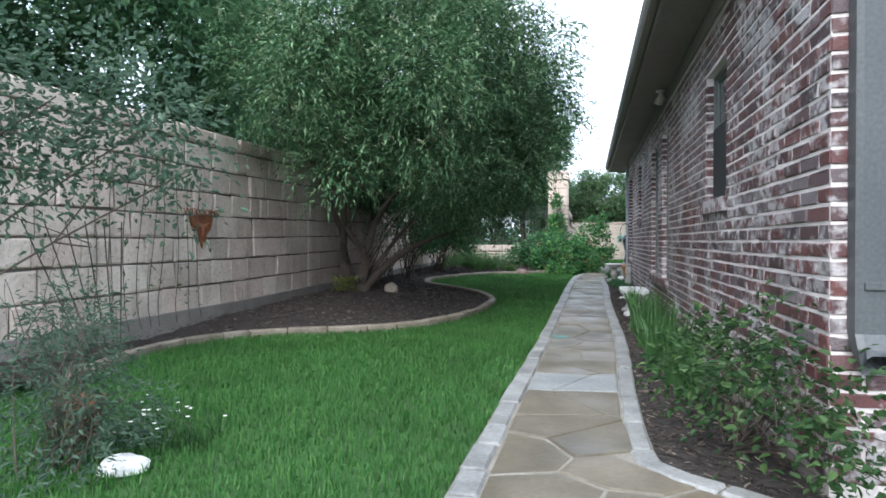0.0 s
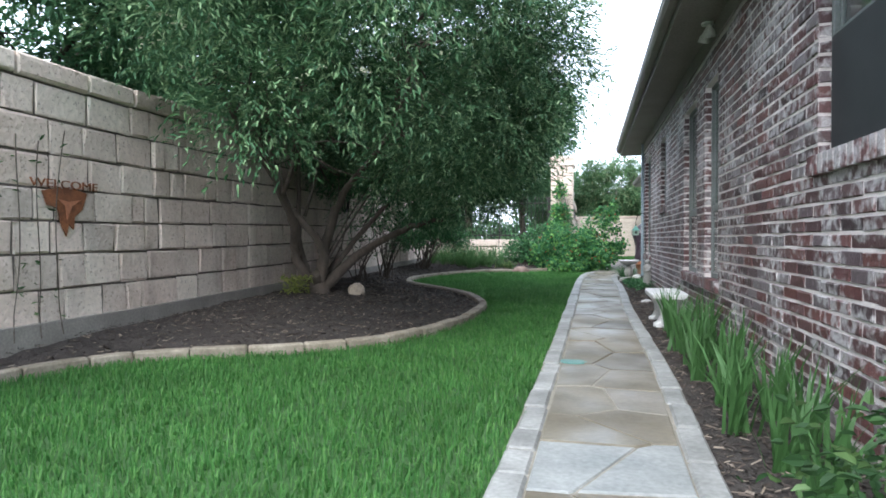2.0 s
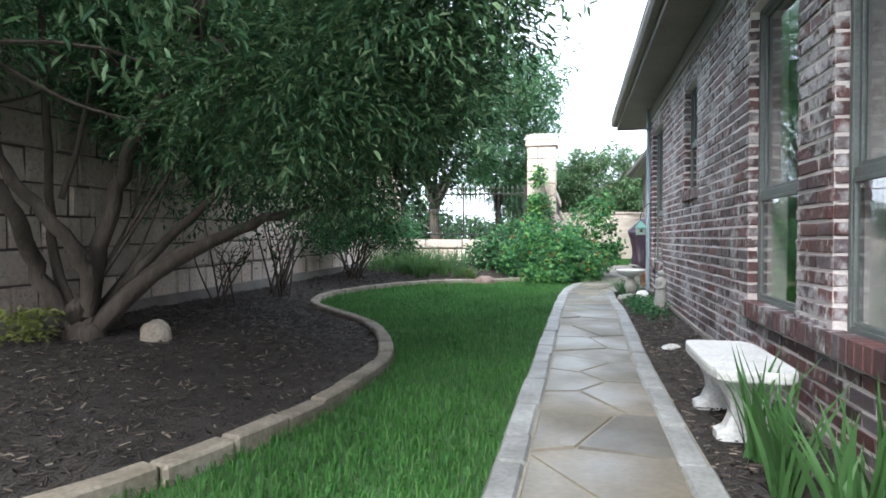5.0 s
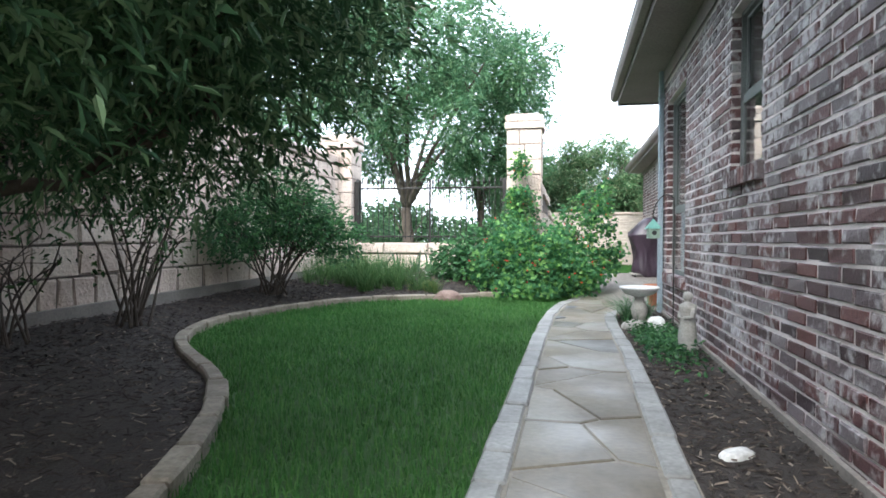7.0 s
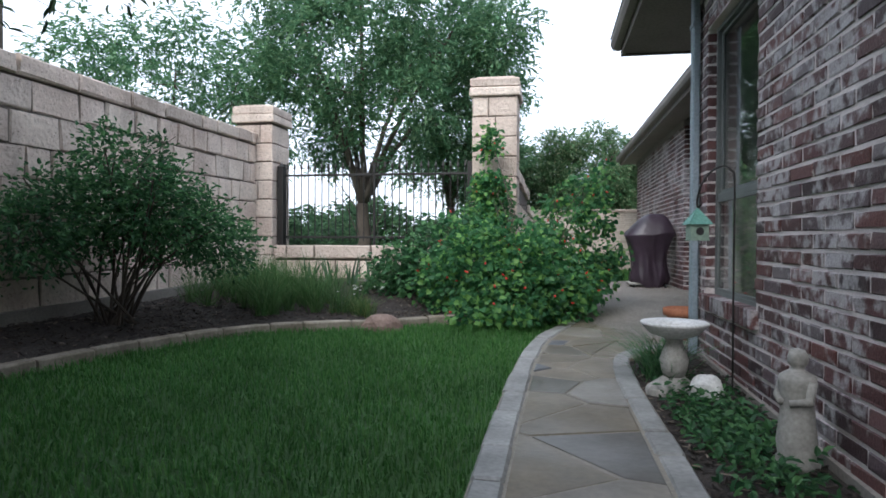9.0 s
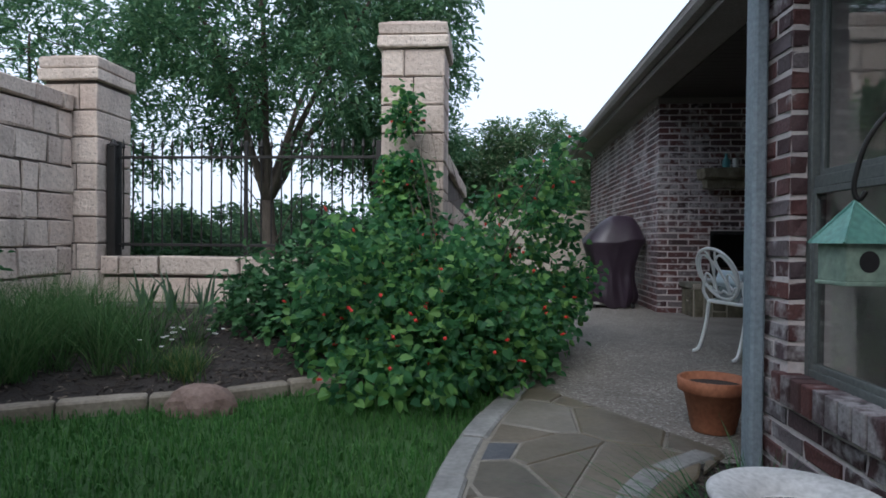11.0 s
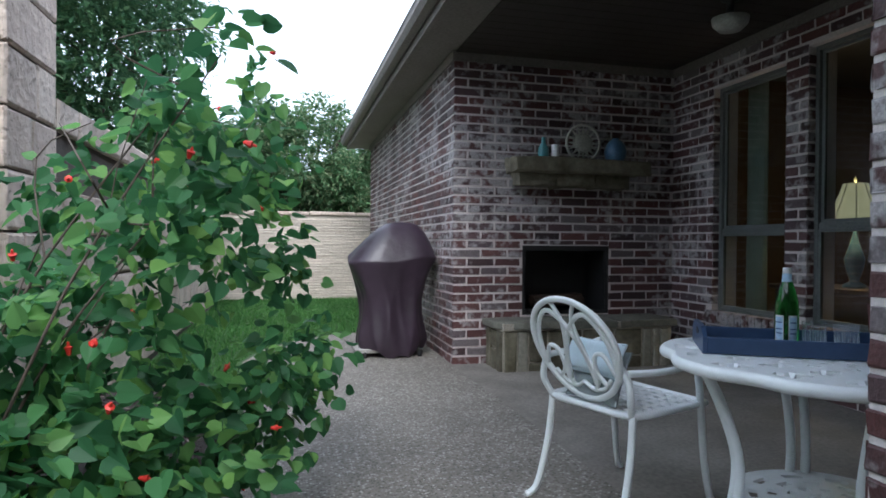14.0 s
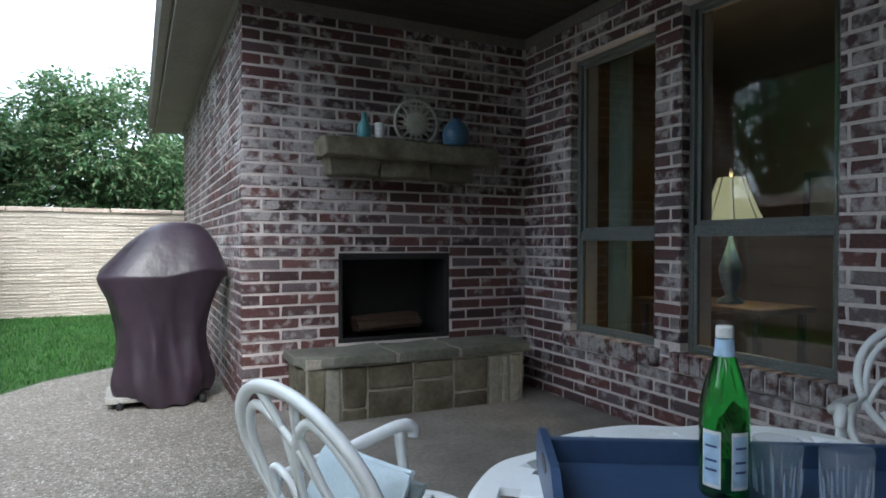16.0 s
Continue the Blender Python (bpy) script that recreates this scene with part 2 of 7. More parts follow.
VERDIGRIS = surface("verdigris_paint", (0.12, 0.33, 0.28), (0.22, 0.45, 0.38), 14, 0.5, 70, 0.3, 0.002, metal=0.2)
CREAM = surface("pale_green_paint", (0.19, 0.29, 0.23), (0.32, 0.42, 0.34), 16, 0.6)
TEAL_LID = surface("teal_plastic", (0.06, 0.17, 0.15), (0.09, 0.22, 0.2), 20, 0.5)
TRAY_BLUE = surface("blue_painted_wood", (0.032, 0.062, 0.13), (0.042, 0.078, 0.16), 12, 0.4, 50, 0.1, 0.002, grit=0.15)
PILLOW = surface("pillow_cloth", (0.56, 0.68, 0.74), (0.66, 0.76, 0.81), 6, 0.9, 120, 0.2, 0.002, grit=0.12)
PILLOW_GREY = surface("grey_cushion_cloth", (0.27, 0.31, 0.32), (0.34, 0.38, 0.39), 6, 0.9, 120, 0.2, 0.002, grit=0.15)
BOTTLE = glass_material("green_bottle_glass", (0.05, 0.38, 0.06))


def thin_glass(name, share):
    m, nt, b = nodes_of(name, 0.05)
    b.inputs["Base Color"].default_value = (0.5, 0.58, 0.68, 1)
    b.inputs["Specular IOR Level"].default_value = 1.0
    clear = nt.nodes.new("ShaderNodeBsdfTransparent")
    mx = nt.nodes.new("ShaderNodeMixShader")
    mx.inputs[0].default_value = share
    nt.links.new(clear.outputs[0], mx.inputs[1])
    nt.links.new(b.outputs[0], mx.inputs[2])
    nt.links.new(mx.outputs[0], nt.nodes["Material Output"].inputs[0])
    return m


CLEAR = thin_glass("clear_glass", 0.1)
# Less clear mix for the tumbler ribs, so that their colour gives the glints.
GLINT_GLASS = thin_glass("ribbed_glass_glint", 0.5)
LABEL = surface("label_paper", (0.42, 0.6, 0.78), (0.48, 0.66, 0.84), 20, 0.6)
LABEL_DARK = surface("label_ink", (0.03, 0.06, 0.2), (0.05, 0.09, 0.25), 20, 0.6)
FOIL = surface("bottle_foil", (0.45, 0.65, 0.85), (0.55, 0.72, 0.9), 20, 0.4)
CAPWHITE = surface("white_cap", (0.75, 0.75, 0.75), (0.82, 0.82, 0.82), 20, 0.4)
FIREBLACK = surface("firebox_black", (0.012, 0.012, 0.013), (0.025, 0.024, 0.024), 5, 0.6)
HEARTH = surface("hearth_stone", (0.13, 0.115, 0.07), (0.3, 0.275, 0.2), 7, 0.8, 30, 0.6, 0.012, piece=0.45)
HEARTH_PALE = surface("hearth_pale_stone", (0.34, 0.33, 0.27), (0.46, 0.44, 0.37), 7, 0.8, 30, 0.6, 0.012, piece=0.2)
HEARTH_SLAB = surface("hearth_slab", (0.15, 0.155, 0.125), (0.28, 0.275, 0.225), 5, 0.65, 30, 0.5, 0.01, piece=0.25)
HEARTH_JOINT = surface("hearth_joint", (0.4, 0.36, 0.29), (0.52, 0.48, 0.41), 9, 0.9)
DISC = surface("painted_disc", (0.58, 0.57, 0.49), (0.72, 0.7, 0.62), 14, 0.6)
VASE_BLUE = surface("blue_glaze", (0.06, 0.14, 0.24), (0.1, 0.2, 0.32), 10, 0.3)
VASE_TEAL = surface("teal_glaze", (0.06, 0.24, 0.26), (0.1, 0.32, 0.34), 10, 0.3)
CURTAIN = surface("pale_curtain", (0.3, 0.36, 0.3), (0.38, 0.45, 0.38), 5, 0.9, 80, 0.2, 0.002)
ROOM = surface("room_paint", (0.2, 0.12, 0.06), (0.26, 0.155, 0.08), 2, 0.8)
# Near-black wall colour that stands in for the darkness of an unlit room.
ROOM_DARK = surface("unlit_room_tone", (0.05, 0.044, 0.038), (0.07, 0.06, 0.05), 2, 0.8)
WOOD_DARK = surface("dark_wood", (0.05, 0.03, 0.02), (0.09, 0.055, 0.035), 5, 0.5, 40, 0.2, 0.002)
FROST = surface("frosted_glass", (0.42, 0.42, 0.38), (0.5, 0.5, 0.45), 10, 0.4)


def glowing(name, colour, strength):
    m, nt, b = nodes_of(name, 0.8)
    b.inputs["Base Color"].default_value = (*colour, 1)
    b.inputs["Emission Color"].default_value = (*colour, 1)
    b.inputs["Emission Strength"].default_value = strength
    return m


SHADE = glowing("lit_lampshade", (0.6, 0.56, 0.32), 0.13)
BULB = glowing("ceiling_bulb", (1.0, 0.85, 0.6), 12.0)


def aggregate_material():
    m, nt, b = nodes_of("exposed_aggregate", 0.75)
    v = nt.nodes.new("ShaderNodeTexVoronoi")
    v.inputs["Scale"].default_value = 75
    g = nt.nodes.new("ShaderNodeNewGeometry")
    nt.links.new(g.outputs["Position"], v.inputs["Vector"])
    sep = nt.nodes.new("ShaderNodeSeparateColor")
    nt.links.new(v.outputs["Color"], sep.inputs[0])
    col = ramp(nt, sep.outputs[0], (0.0, (0.06, 0.052, 0.042)), (0.35, (0.15, 0.128, 0.104)), (0.7, (0.235, 0.215, 0.188)), (1.0, (0.5, 0.485, 0.45)))
    col = mixed(nt, ramp(nt, v.outputs["Distance"], (0.3, (0, 0, 0)), (0.55, (0.8,) * 3)), col, (0.2, 0.18, 0.155))
    col = mixed(nt, 1.0, col, ramp(nt, tex(nt, 1.8, 4), (0.3, (0.75,) * 3), (0.7, (1.05,) * 3)), "MULTIPLY")
    nt.links.new(col, b.inputs["Base Color"])
    inv = nt.nodes.new("ShaderNodeMath")
    inv.operation = "SUBTRACT"
    inv.inputs[0].default_value = 1.0
    nt.links.new(v.outputs["Distance"], inv.inputs[1])
    bump(nt, b, inv.outputs[0], 0.5, 0.006)
    return m


AGGREGATE = aggregate_material()

# ---- building helpers ----
from mathutils.geometry import delaunay_2d_cdt


def gz(y):
    """Height of the ground along the garden."""
    return float(np.interp(y, (7, 15, 20), (0.0, 0.15, 0.24)))


def link(name, bm, mat, parent=None, smooth=False):
    me = bpy.data.meshes.new(name)
    bm.to_mesh(me)
    bm.free()
    for m in (mat if isinstance(mat, (list, tuple)) else (mat,)):
        me.materials.append(m)
    if smooth:
        me.shade_smooth()
    ob = new(name, me)
    ob.parent = parent
    return ob


def part(name, bm, mat, parent, label="", smooth=False):
    ob = link(name, bm, mat, parent, smooth)
    return tagged(ob, label) if label else ob


def thing(name, at, label, category, group="", kind="", rz=0):
    ob = new(name)
    ob.empty_display_size = 0.1
    ob.matrix_basis = pose(*at, 0, 0, rz)
    return tagged(ob, label, category, group, kind)


def solid(bm, x0, x1, y0, y1, z0, z1, bevel=0.0, m=None):
    vs = bmesh.ops.create_cube(bm, size=1.0, matrix=Matrix.LocRotScale(((x0 + x1) / 2, (y0 + y1) / 2, (z0 + z1) / 2), None, (x1 - x0, y1 - y0, z1 - z0)))["verts"]
    if bevel:
        es = {e for v in vs for e in v.link_edges}
        r = bmesh.ops.bevel(bm, geom=list(es), offset=bevel, segments=2, affect="EDGES", profile=0.5)
        vs = list({v for f in r["faces"] for v in f.verts} | {v for v in vs if v.is_valid})
    if m is not None:
        bmesh.ops.transform(bm, matrix=m, verts=vs)
    return bm


def box(x0, x1, y0, y1, z0, z1, bevel=0.0):
    return solid(bmesh.new(), x0, x1, y0, y1, z0, z1, bevel)


def tube(bm, pts, radii, sides=8, cap=True):
    """A round tube along points, with a radius at each."""
    pts = [Vector(p) for p in pts]
    if isinstance(radii, (int, float)):
        radii = [radii] * len(pts)
    rings, ref = [], None
    for i, p in enumerate(pts):
        d = (pts[min(i + 1, len(pts) - 1)] - pts[max(i - 1, 0)]).normalized()
        if ref is None:
            ref = d.orthogonal().normalized()
        ref = (ref - d * ref.dot(d)).normalized()
        side = d.cross(ref)
        rings.append([bm.verts.new(p + (ref * math.cos(a) + side * math.sin(a)) * radii[i]) for a in (2 * math.pi * k / sides for k in range(sides))])
    for a, b in zip(rings, rings[1:]):
        for k in range(sides):
            bm.faces.new((a[k], a[(k + 1) % sides], b[(k + 1) % sides], b[k]))
    if cap:
        bm.faces.new(rings[0][::-1])
        bm.faces.new(rings[-1])
    return bm


def lathe(profile, sides=32, bm=None, at=(0, 0, 0)):
    """A turned shape from (radius, height) pairs."""
    bm = bm or bmesh.new()
    rings = []
    for r, z in profile:
        rings.append([bm.verts.new((at[0] + r * math.cos(2 * math.pi * k / sides), at[1] + r * math.sin(2 * math.pi * k / sides), at[2] + z)) for k in range(sides)] if r > 1e-5 else [bm.verts.new((at[0], at[1], at[2] + z))])
    for a, b in zip(rings, rings[1:]):
        for k in range(sides):
            q = [a[k % len(a)], a[(k + 1) % len(a)], b[(k + 1) % len(b)], b[k % len(b)]]
            q = [v for i, v in enumerate(q) if v not in q[:i]]
            if len(q) > 2:
                bm.faces.new(q)
    return bm


def smooth_line(pts, n=8):
    """A Catmull-Rom line through points."""
    pts = [Vector(p) for p in pts]
    out = []
    for i in range(len(pts) - 1):
        p0, p1, p2, p3 = pts[max(i - 1, 0)], pts[i], pts[i + 1], pts[min(i + 2, len(pts) - 1)]
        for k in range(n):
            t = k / n
            out.append(0.5 * ((2 * p1) + (p2 - p0) * t + (2 * p0 - 5 * p1 + 4 * p2 - p3) * t * t + (3 * p1 - p0 - 3 * p2 + p3) * t ** 3))
    return out + [pts[-1]]


def line_distance(x, y, line):
    """How far a place is from a line on the ground."""
    best = 1e9
    for (x0, y0), (x1, y1) in zip(line, line[1:]):
        dx, dy = x1 - x0, y1 - y0
        t = min(1, max(0, ((x - x0) * dx + (y - y0) * dy) / (dx * dx + dy * dy)))
        best = min(best, (x - x0 - t * dx) ** 2 + (y - y0 - t * dy) ** 2)
    return math.sqrt(best)


def inside(x, y, poly):
    hit = False
    for (x0, y0), (x1, y1) in zip(poly, poly[1:] + poly[:1]):
        if (y0 > y) != (y1 > y) and x < (x1 - x0) * (y - y0) / (y1 - y0) + x0:
            hit = not hit
    return hit


def inside_many(p, poly):
    hit = np.zeros(len(p), bool)
    for (x0, y0), (x1, y1) in zip(poly, poly[1:] + poly[:1]):
        if y0 != y1:
            hit ^= ((y0 > p[:, 1]) != (y1 > p[:, 1])) & (p[:, 0] < (x1 - x0) * (p[:, 1] - y0) / (y1 - y0) + x0)
    return hit


def mesh_from(name, verts, faces, mat, parent=None, smooth=False):
    me = bpy.data.meshes.new(name)
    me.from_pydata(verts.tolist() if isinstance(verts, np.ndarray) else verts, [], faces.tolist() if isinstance(faces, np.ndarray) else faces)
    for m in (mat if isinstance(mat, (list, tuple)) else (mat,)):
        me.materials.append(m)
    if smooth:
        me.shade_smooth()
    ob = new(name, me)
    ob.parent = parent
    return ob


def sheet(poly, height, step, thick=0.05):
    """A flat piece of ground cut to an outline, its points lifted by height(x, y)."""
    poly = [(a[0] + (b[0] - a[0]) * k / m, a[1] + (b[1] - a[1]) * k / m) for a, b in zip(poly, list(poly[1:]) + [poly[0]]) for m in (max(1, int(math.dist(a, b) / step)),) for k in range(m)]
    pts = [Vector((x, y)) for x, y in poly]
    n = len(pts)
    xs, ys_ = [p[0] for p in poly], [p[1] for p in poly]
    for x in np.arange(min(xs) + step / 2, max(xs), step):
        for y in np.arange(min(ys_) + step / 2, max(ys_), step):
            if inside(x, y, poly):
                pts.append(Vector((float(x), float(y))))
    vs, _, fs, _, _, _ = delaunay_2d_cdt(pts, [(k, (k + 1) % n) for k in range(n)], [], 1, 1e-5)
    bm = bmesh.new()
    made = [bm.verts.new((p.x, p.y, height(p.x, p.y))) for p in vs]
    for f in fs:
        bm.faces.new([made[i] for i in f])
    bm.normal_update()
    for f in bm.faces:
        if f.normal.z < 0:
            f.normal_flip()
    return bm


def leaves(name, pos, normal_up, size, shape, mat, parent, rng, droop=0.0, label="", along=None, heart=False):
    """Many leaves in one mesh: each a folded blade of 4 triangles at pos. shape: width over length."""
    n = len(pos)
    d = rng.normal(size=(n, 3))
    if along is not None:
        d = d * 0.6 + along
    d[:, 2] = d[:, 2] * 0.6 - droop
    d /= np.linalg.norm(d, axis=1)[:, None]
    up = rng.normal(size=(n, 3)) * (1 - normal_up)
    up[:, 2] += normal_up
    side = np.cross(d, up)
    side /= np.linalg.norm(side, axis=1)[:, None] + 1e-9
    nrm = np.cross(side, d)
    s = (size * rng.uniform(0.65, 1.35, n))[:, None]
    w = s * shape / 2
    base, tip = pos, pos + d * s - nrm * s * 0.12
    if heart:
        rim = ((-0.06, 0.45), (0.1, 0.95), (0.4, 1.0), (0.72, 0.6))
        pt = lambda q, g: pos + d * s * q + side * w * g + nrm * w * (0.3 * abs(g)) - nrm * s * 0.14 * q * q
        v = np.stack([pt(0.05, 0), *(pt(q, g) for q, g in rim), pt(1.0, 0), *(pt(q, -g) for q, g in rim[::-1])], 1).reshape(-1, 3)
        k = (np.arange(n) * 10)[:, None]
        f = np.concatenate([k + np.array([[0, 1, 2, 3, 4, 5]]), k + np.array([[0, 5, 6, 7, 8, 9]])], 0)
        ob = mesh_from(name, v, f, mat, parent)
        return tagged(ob, label) if label else ob
    a, b = pos + d * s * 0.22, pos + d * s * 0.62
    lift_ = nrm * w * 0.35
    v = np.stack([base, a + side * w * 0.85 + lift_, b + side * w * 0.8 + lift_, tip, b - side * w * 0.8 + lift_, a - side * w * 0.85 + lift_], 1).reshape(-1, 3)
    k = (np.arange(n) * 6)[:, None]
    f = np.concatenate([k + np.array([[0, 1, 2, 3]]), k + np.array([[0, 3, 4, 5]])], 0)
    ob = mesh_from(name, v, f, mat, parent)
    return tagged(ob, label) if label else ob

# ---- plan ----
HOUSE_X, HOUSE_Y0, HOUSE_Y1 = 1.0, 2.95, 16.42
WING_X, WING_Y0, WING_Y1 = 2.0, 21.8, 27.4
NOOK_X = 4.18
WALL_X = -4.35
EAVE_Z = 3.02
BED = [(-3.9, 4.0), (-4.15, 5.1), (-4.1, 5.9), (-3.7, 6.55), (-3.05, 6.9), (-2.55, 7.2), (-1.95, 7.8), (-1.6, 8.9), (-1.52, 9.7), (-1.6, 10.6), (-2.2, 11.95),
       (-3.3, 13.2), (-3.65, 14.3), (-3.45, 15.4), (-3.0, 16.4), (-2.45, 16.8), (-1.7, 17.15), (-1.25, 17.45), (-0.5, 17.6)]
BED = [(p.x, p.y) for p in smooth_line([(x, y, 0) for x, y in BED], 5)]
PATH_L = [(-0.6, -1.0), (-0.58, 3.0), (-0.53, 6.5), (-0.48, 10.0), (-0.44, 13.3), (-0.38, 15.5), (-0.25, 16.7), (0.05, 17.75)]
PATH_R = [(0.99, 2.58), (0.67, 2.86), (0.42, 3.06), (0.33, 3.35), (0.34, 4.8), (0.4, 7.0), (0.38, 10.5), (0.42, 13.3), (0.4, 15.5), (0.55, 16.1), (0.9, 16.45)]
PATH_L = [(p.x, p.y) for p in smooth_line([(x, y, 0) for x, y in PATH_L], 4)]
PATH_R = [(p.x, p.y) for p in smooth_line([(x, y, 0) for x, y in PATH_R], 4)]
PATIO = [(0.05, 17.75), (0.28, 18.8), (0.35, 20.0), (0.27, 21.3), (0.2, 22.3), (0.35, 22.9), (0.7, 23.5), (1.15, 23.9), (2.0, 24.1), (2.0, 16.4), (0.95, 16.4), (0.9, 16.4)]

# ---- ground ----
gv, gf = [], []
ys = [-300, -30, 0, 7, 9, 11, 13, 15, 17, 20, 30, 60, 300]
for y in ys:
    gv += [(-300, y, gz(y) - 0.08), (300, y, gz(y) - 0.08)]
for i in range(len(ys) - 1):
    gf.append((2 * i, 2 * i + 1, 2 * i + 3, 2 * i + 2))
ground = tagged(mesh_from("ground", gv, gf, TURF), "plain green ground that reaches the horizon", "ground", kind="structure")

LAWN = BED + [(-0.3, 17.7)] + [(x - 0.005, y) for x, y in PATH_L[::-1]] + [(-6, -1), (-6, 4.0)]
lawn = tagged(link("lawn", sheet(LAWN, lambda x, y: gz(y), 0.8), TURF), "mown green lawn beside the stone path", "lawn", kind="structure")


def bed_height(x, y):
    d = line_distance(x, y, BED)
    to_wall = max(0.0, x - WALL_X)
    rise = max(min(1, d / 1.9), min(1, d / (d + to_wall + 1e-6)) ** 0.8)
    return gz(y) + 0.03 + 0.2 * rise + min(1, d * 3) * 0.02 * noise.noise((x * 2, y * 2, 0))


BED_AREA = [(WALL_X - 0.05, 3.0), (-3.9, 3.4)] + BED + [(0.1, 17.9), (0.34, 20), (0.31, 20.6), (-0.62, 20.6), (-0.62, 20.1), (WALL_X - 0.05, 20.1)]
mulch_bed = tagged(link("mulch_bed", sheet(BED_AREA, bed_height, 0.4), SOIL), "dark mulch bed along the stone wall", "planting bed", kind="structure")
SIDE_BED = PATH_R + [(1.0, 16.5), (1.0, 2.58)]
side_bed = tagged(link("side_bed", sheet(SIDE_BED, lambda x, y: gz(y) + 0.01, 0.6), SOIL), "narrow dark mulch bed along the house", "planting bed", kind="structure")

# ---- path and patio ----
PATH = PATH_L + [(0.9, 16.45)] + PATH_R[::-1][1:] + [(0.95, -1.0)]
path = tagged(link("path", sheet(PATH, lambda x, y: gz(y) + 0.031, 0.8), FLAG_JOINT), "tan flagstone garden path with pale stone edging", "path", kind="structure")
patio = tagged(link("patio", sheet(PATIO, lambda x, y: gz(y) + 0.025, 0.8), AGGREGATE), "speckled exposed aggregate concrete patio", "patio", kind="structure")
porch_floor = tagged(link("porch_floor", sheet([(1.99, 16.4), (NOOK_X, 16.4), (NOOK_X, 21.8), (1.99, 21.8)], lambda x, y: gz(y) + 0.029, 0.8), CONCRETE), "smooth grey concrete porch floor", "floor", kind="structure")
back_lawn = tagged(link("back_lawn", sheet([(-0.62, 20.6), (0.31, 20.6), (0.27, 21.3), (0.2, 22.3), (0.35, 22.9), (0.7, 23.5), (1.15, 23.9), (2.0, 24.1), (2.0, 28.75), (-0.62, 28.75)], lambda x, y: gz(y) + 0.01, 0.8), TURF), "small green back lawn by the far wall", "lawn", kind="structure")


# ---- house ----
def wall_mesh(axis, face, inner, a0, a1, z0, z1, holes):
    """A wall slab with openings. axis 'y': it runs along y between faces x=face and x=inner; 'x': along x."""
    bm = bmesh.new()
    cuts = sorted({a0, a1, *(h[0] for h in holes), *(h[1] for h in holes)})
    lo, hi = min(face, inner), max(face, inner)
    for a, b in zip(cuts, cuts[1:]):
        zs = [(z0, z1)]
        for h0, h1, hz0, hz1 in holes:
            if h0 <= a and b <= h1:
                zs = [(z0, hz0), (hz1, z1)]
        for c, d in zs:
            if axis == "y":
                solid(bm, lo, hi, a, b, c, d)
            else:
                solid(bm, a, b, lo, hi, c, d)
    bmesh.ops.remove_doubles(bm, verts=bm.verts[:], dist=1e-4)
    seen = {}
    for f in bm.faces[:]:
        seen.setdefault(tuple(round(c, 3) for c in f.calc_center_median()), []).append(f)
    bmesh.ops.delete(bm, geom=[f for fs in seen.values() if len(fs) > 1 for f in fs], context="FACES")
    return bm


W1 = (5.0, 5.82, 1.42, 2.5)
W2A, W2B = (8.43, 9.12, 0.58, 2.56), (9.6, 10.58, 0.58, 2.56)
W3 = (12.45, 13.18, 1.5, 2.62)
W4 = (14.9, 16.05, 0.66, 2.62)
HOLES_MAIN = [W1, W2A, W2B, W3, W4]
wall_main = tagged(link("wall_main", wall_mesh("y", HOUSE_X, HOUSE_X + 0.25, HOUSE_Y0, HOUSE_Y1, -0.1, EAVE_Z, HOLES_MAIN), MORTAR), "long red-brown brick house wall with smeared mortar", "wall", kind="structure")
wall_return = tagged(link("wall_return", box(HOUSE_X + 0.25, NOOK_X, HOUSE_Y1 - 0.25, HOUSE_Y1, 0, EAVE_Z), MORTAR), "brick wall closing the porch", "wall", kind="structure")
FIREBOX = (2.64, 3.5, 0.69, 1.32)
wall_fire = tagged(link("wall_fireplace", wall_mesh("x", WING_Y0, WING_Y0 + 0.25, WING_X, NOOK_X + 0.25, 0, EAVE_Z, [FIREBOX]), MORTAR), "dark brick fireplace wall under the porch roof", "wall", kind="structure")
wall_wing = tagged(link("wall_wing", box(WING_X, WING_X + 0.25, WING_Y0 + 0.25, WING_Y1, 0, EAVE_Z), MORTAR), "brick side wall of the house wing", "wall", kind="structure")
N1, N2 = (20.4, 21.22, 0.76, 2.7), (19.3, 20.2, 0.76, 2.76)
wall_nook = tagged(link("wall_porch", wall_mesh("y", NOOK_X, NOOK_X + 0.25, HOUSE_Y1, WING_Y0, 0, EAVE_Z, [N2, N1]), MORTAR), "brick porch wall with two tall windows", "wall", kind="structure")
wall_back = tagged(link("wall_wing_end", box(WING_X + 0.25, 9, WING_Y1 - 0.25, WING_Y1, 0, EAVE_Z), BRICK), "brick end wall of the wing", "wall", kind="structure")
wall_start = tagged(link("wall_house_end", box(HOUSE_X + 0.25, 9, HOUSE_Y0, HOUSE_Y0 + 0.25, 0, EAVE_Z), MORTAR), "brick end wall of the house", "wall", kind="structure")
wall_far = tagged(link("wall_far", box(9, 9.25, HOUSE_Y0, WING_Y1, 0, EAVE_Z), BRICK), "plain far wall of the house", "wall", kind="structure")

COL = (1.87, 2.17, 17.3, 17.64)
porch_column = tagged(link("porch_column", box(COL[0], COL[1], COL[2], COL[3], 0.2, EAVE_Z), MORTAR), "square brick porch column with a wider foot", "column", kind="structure")
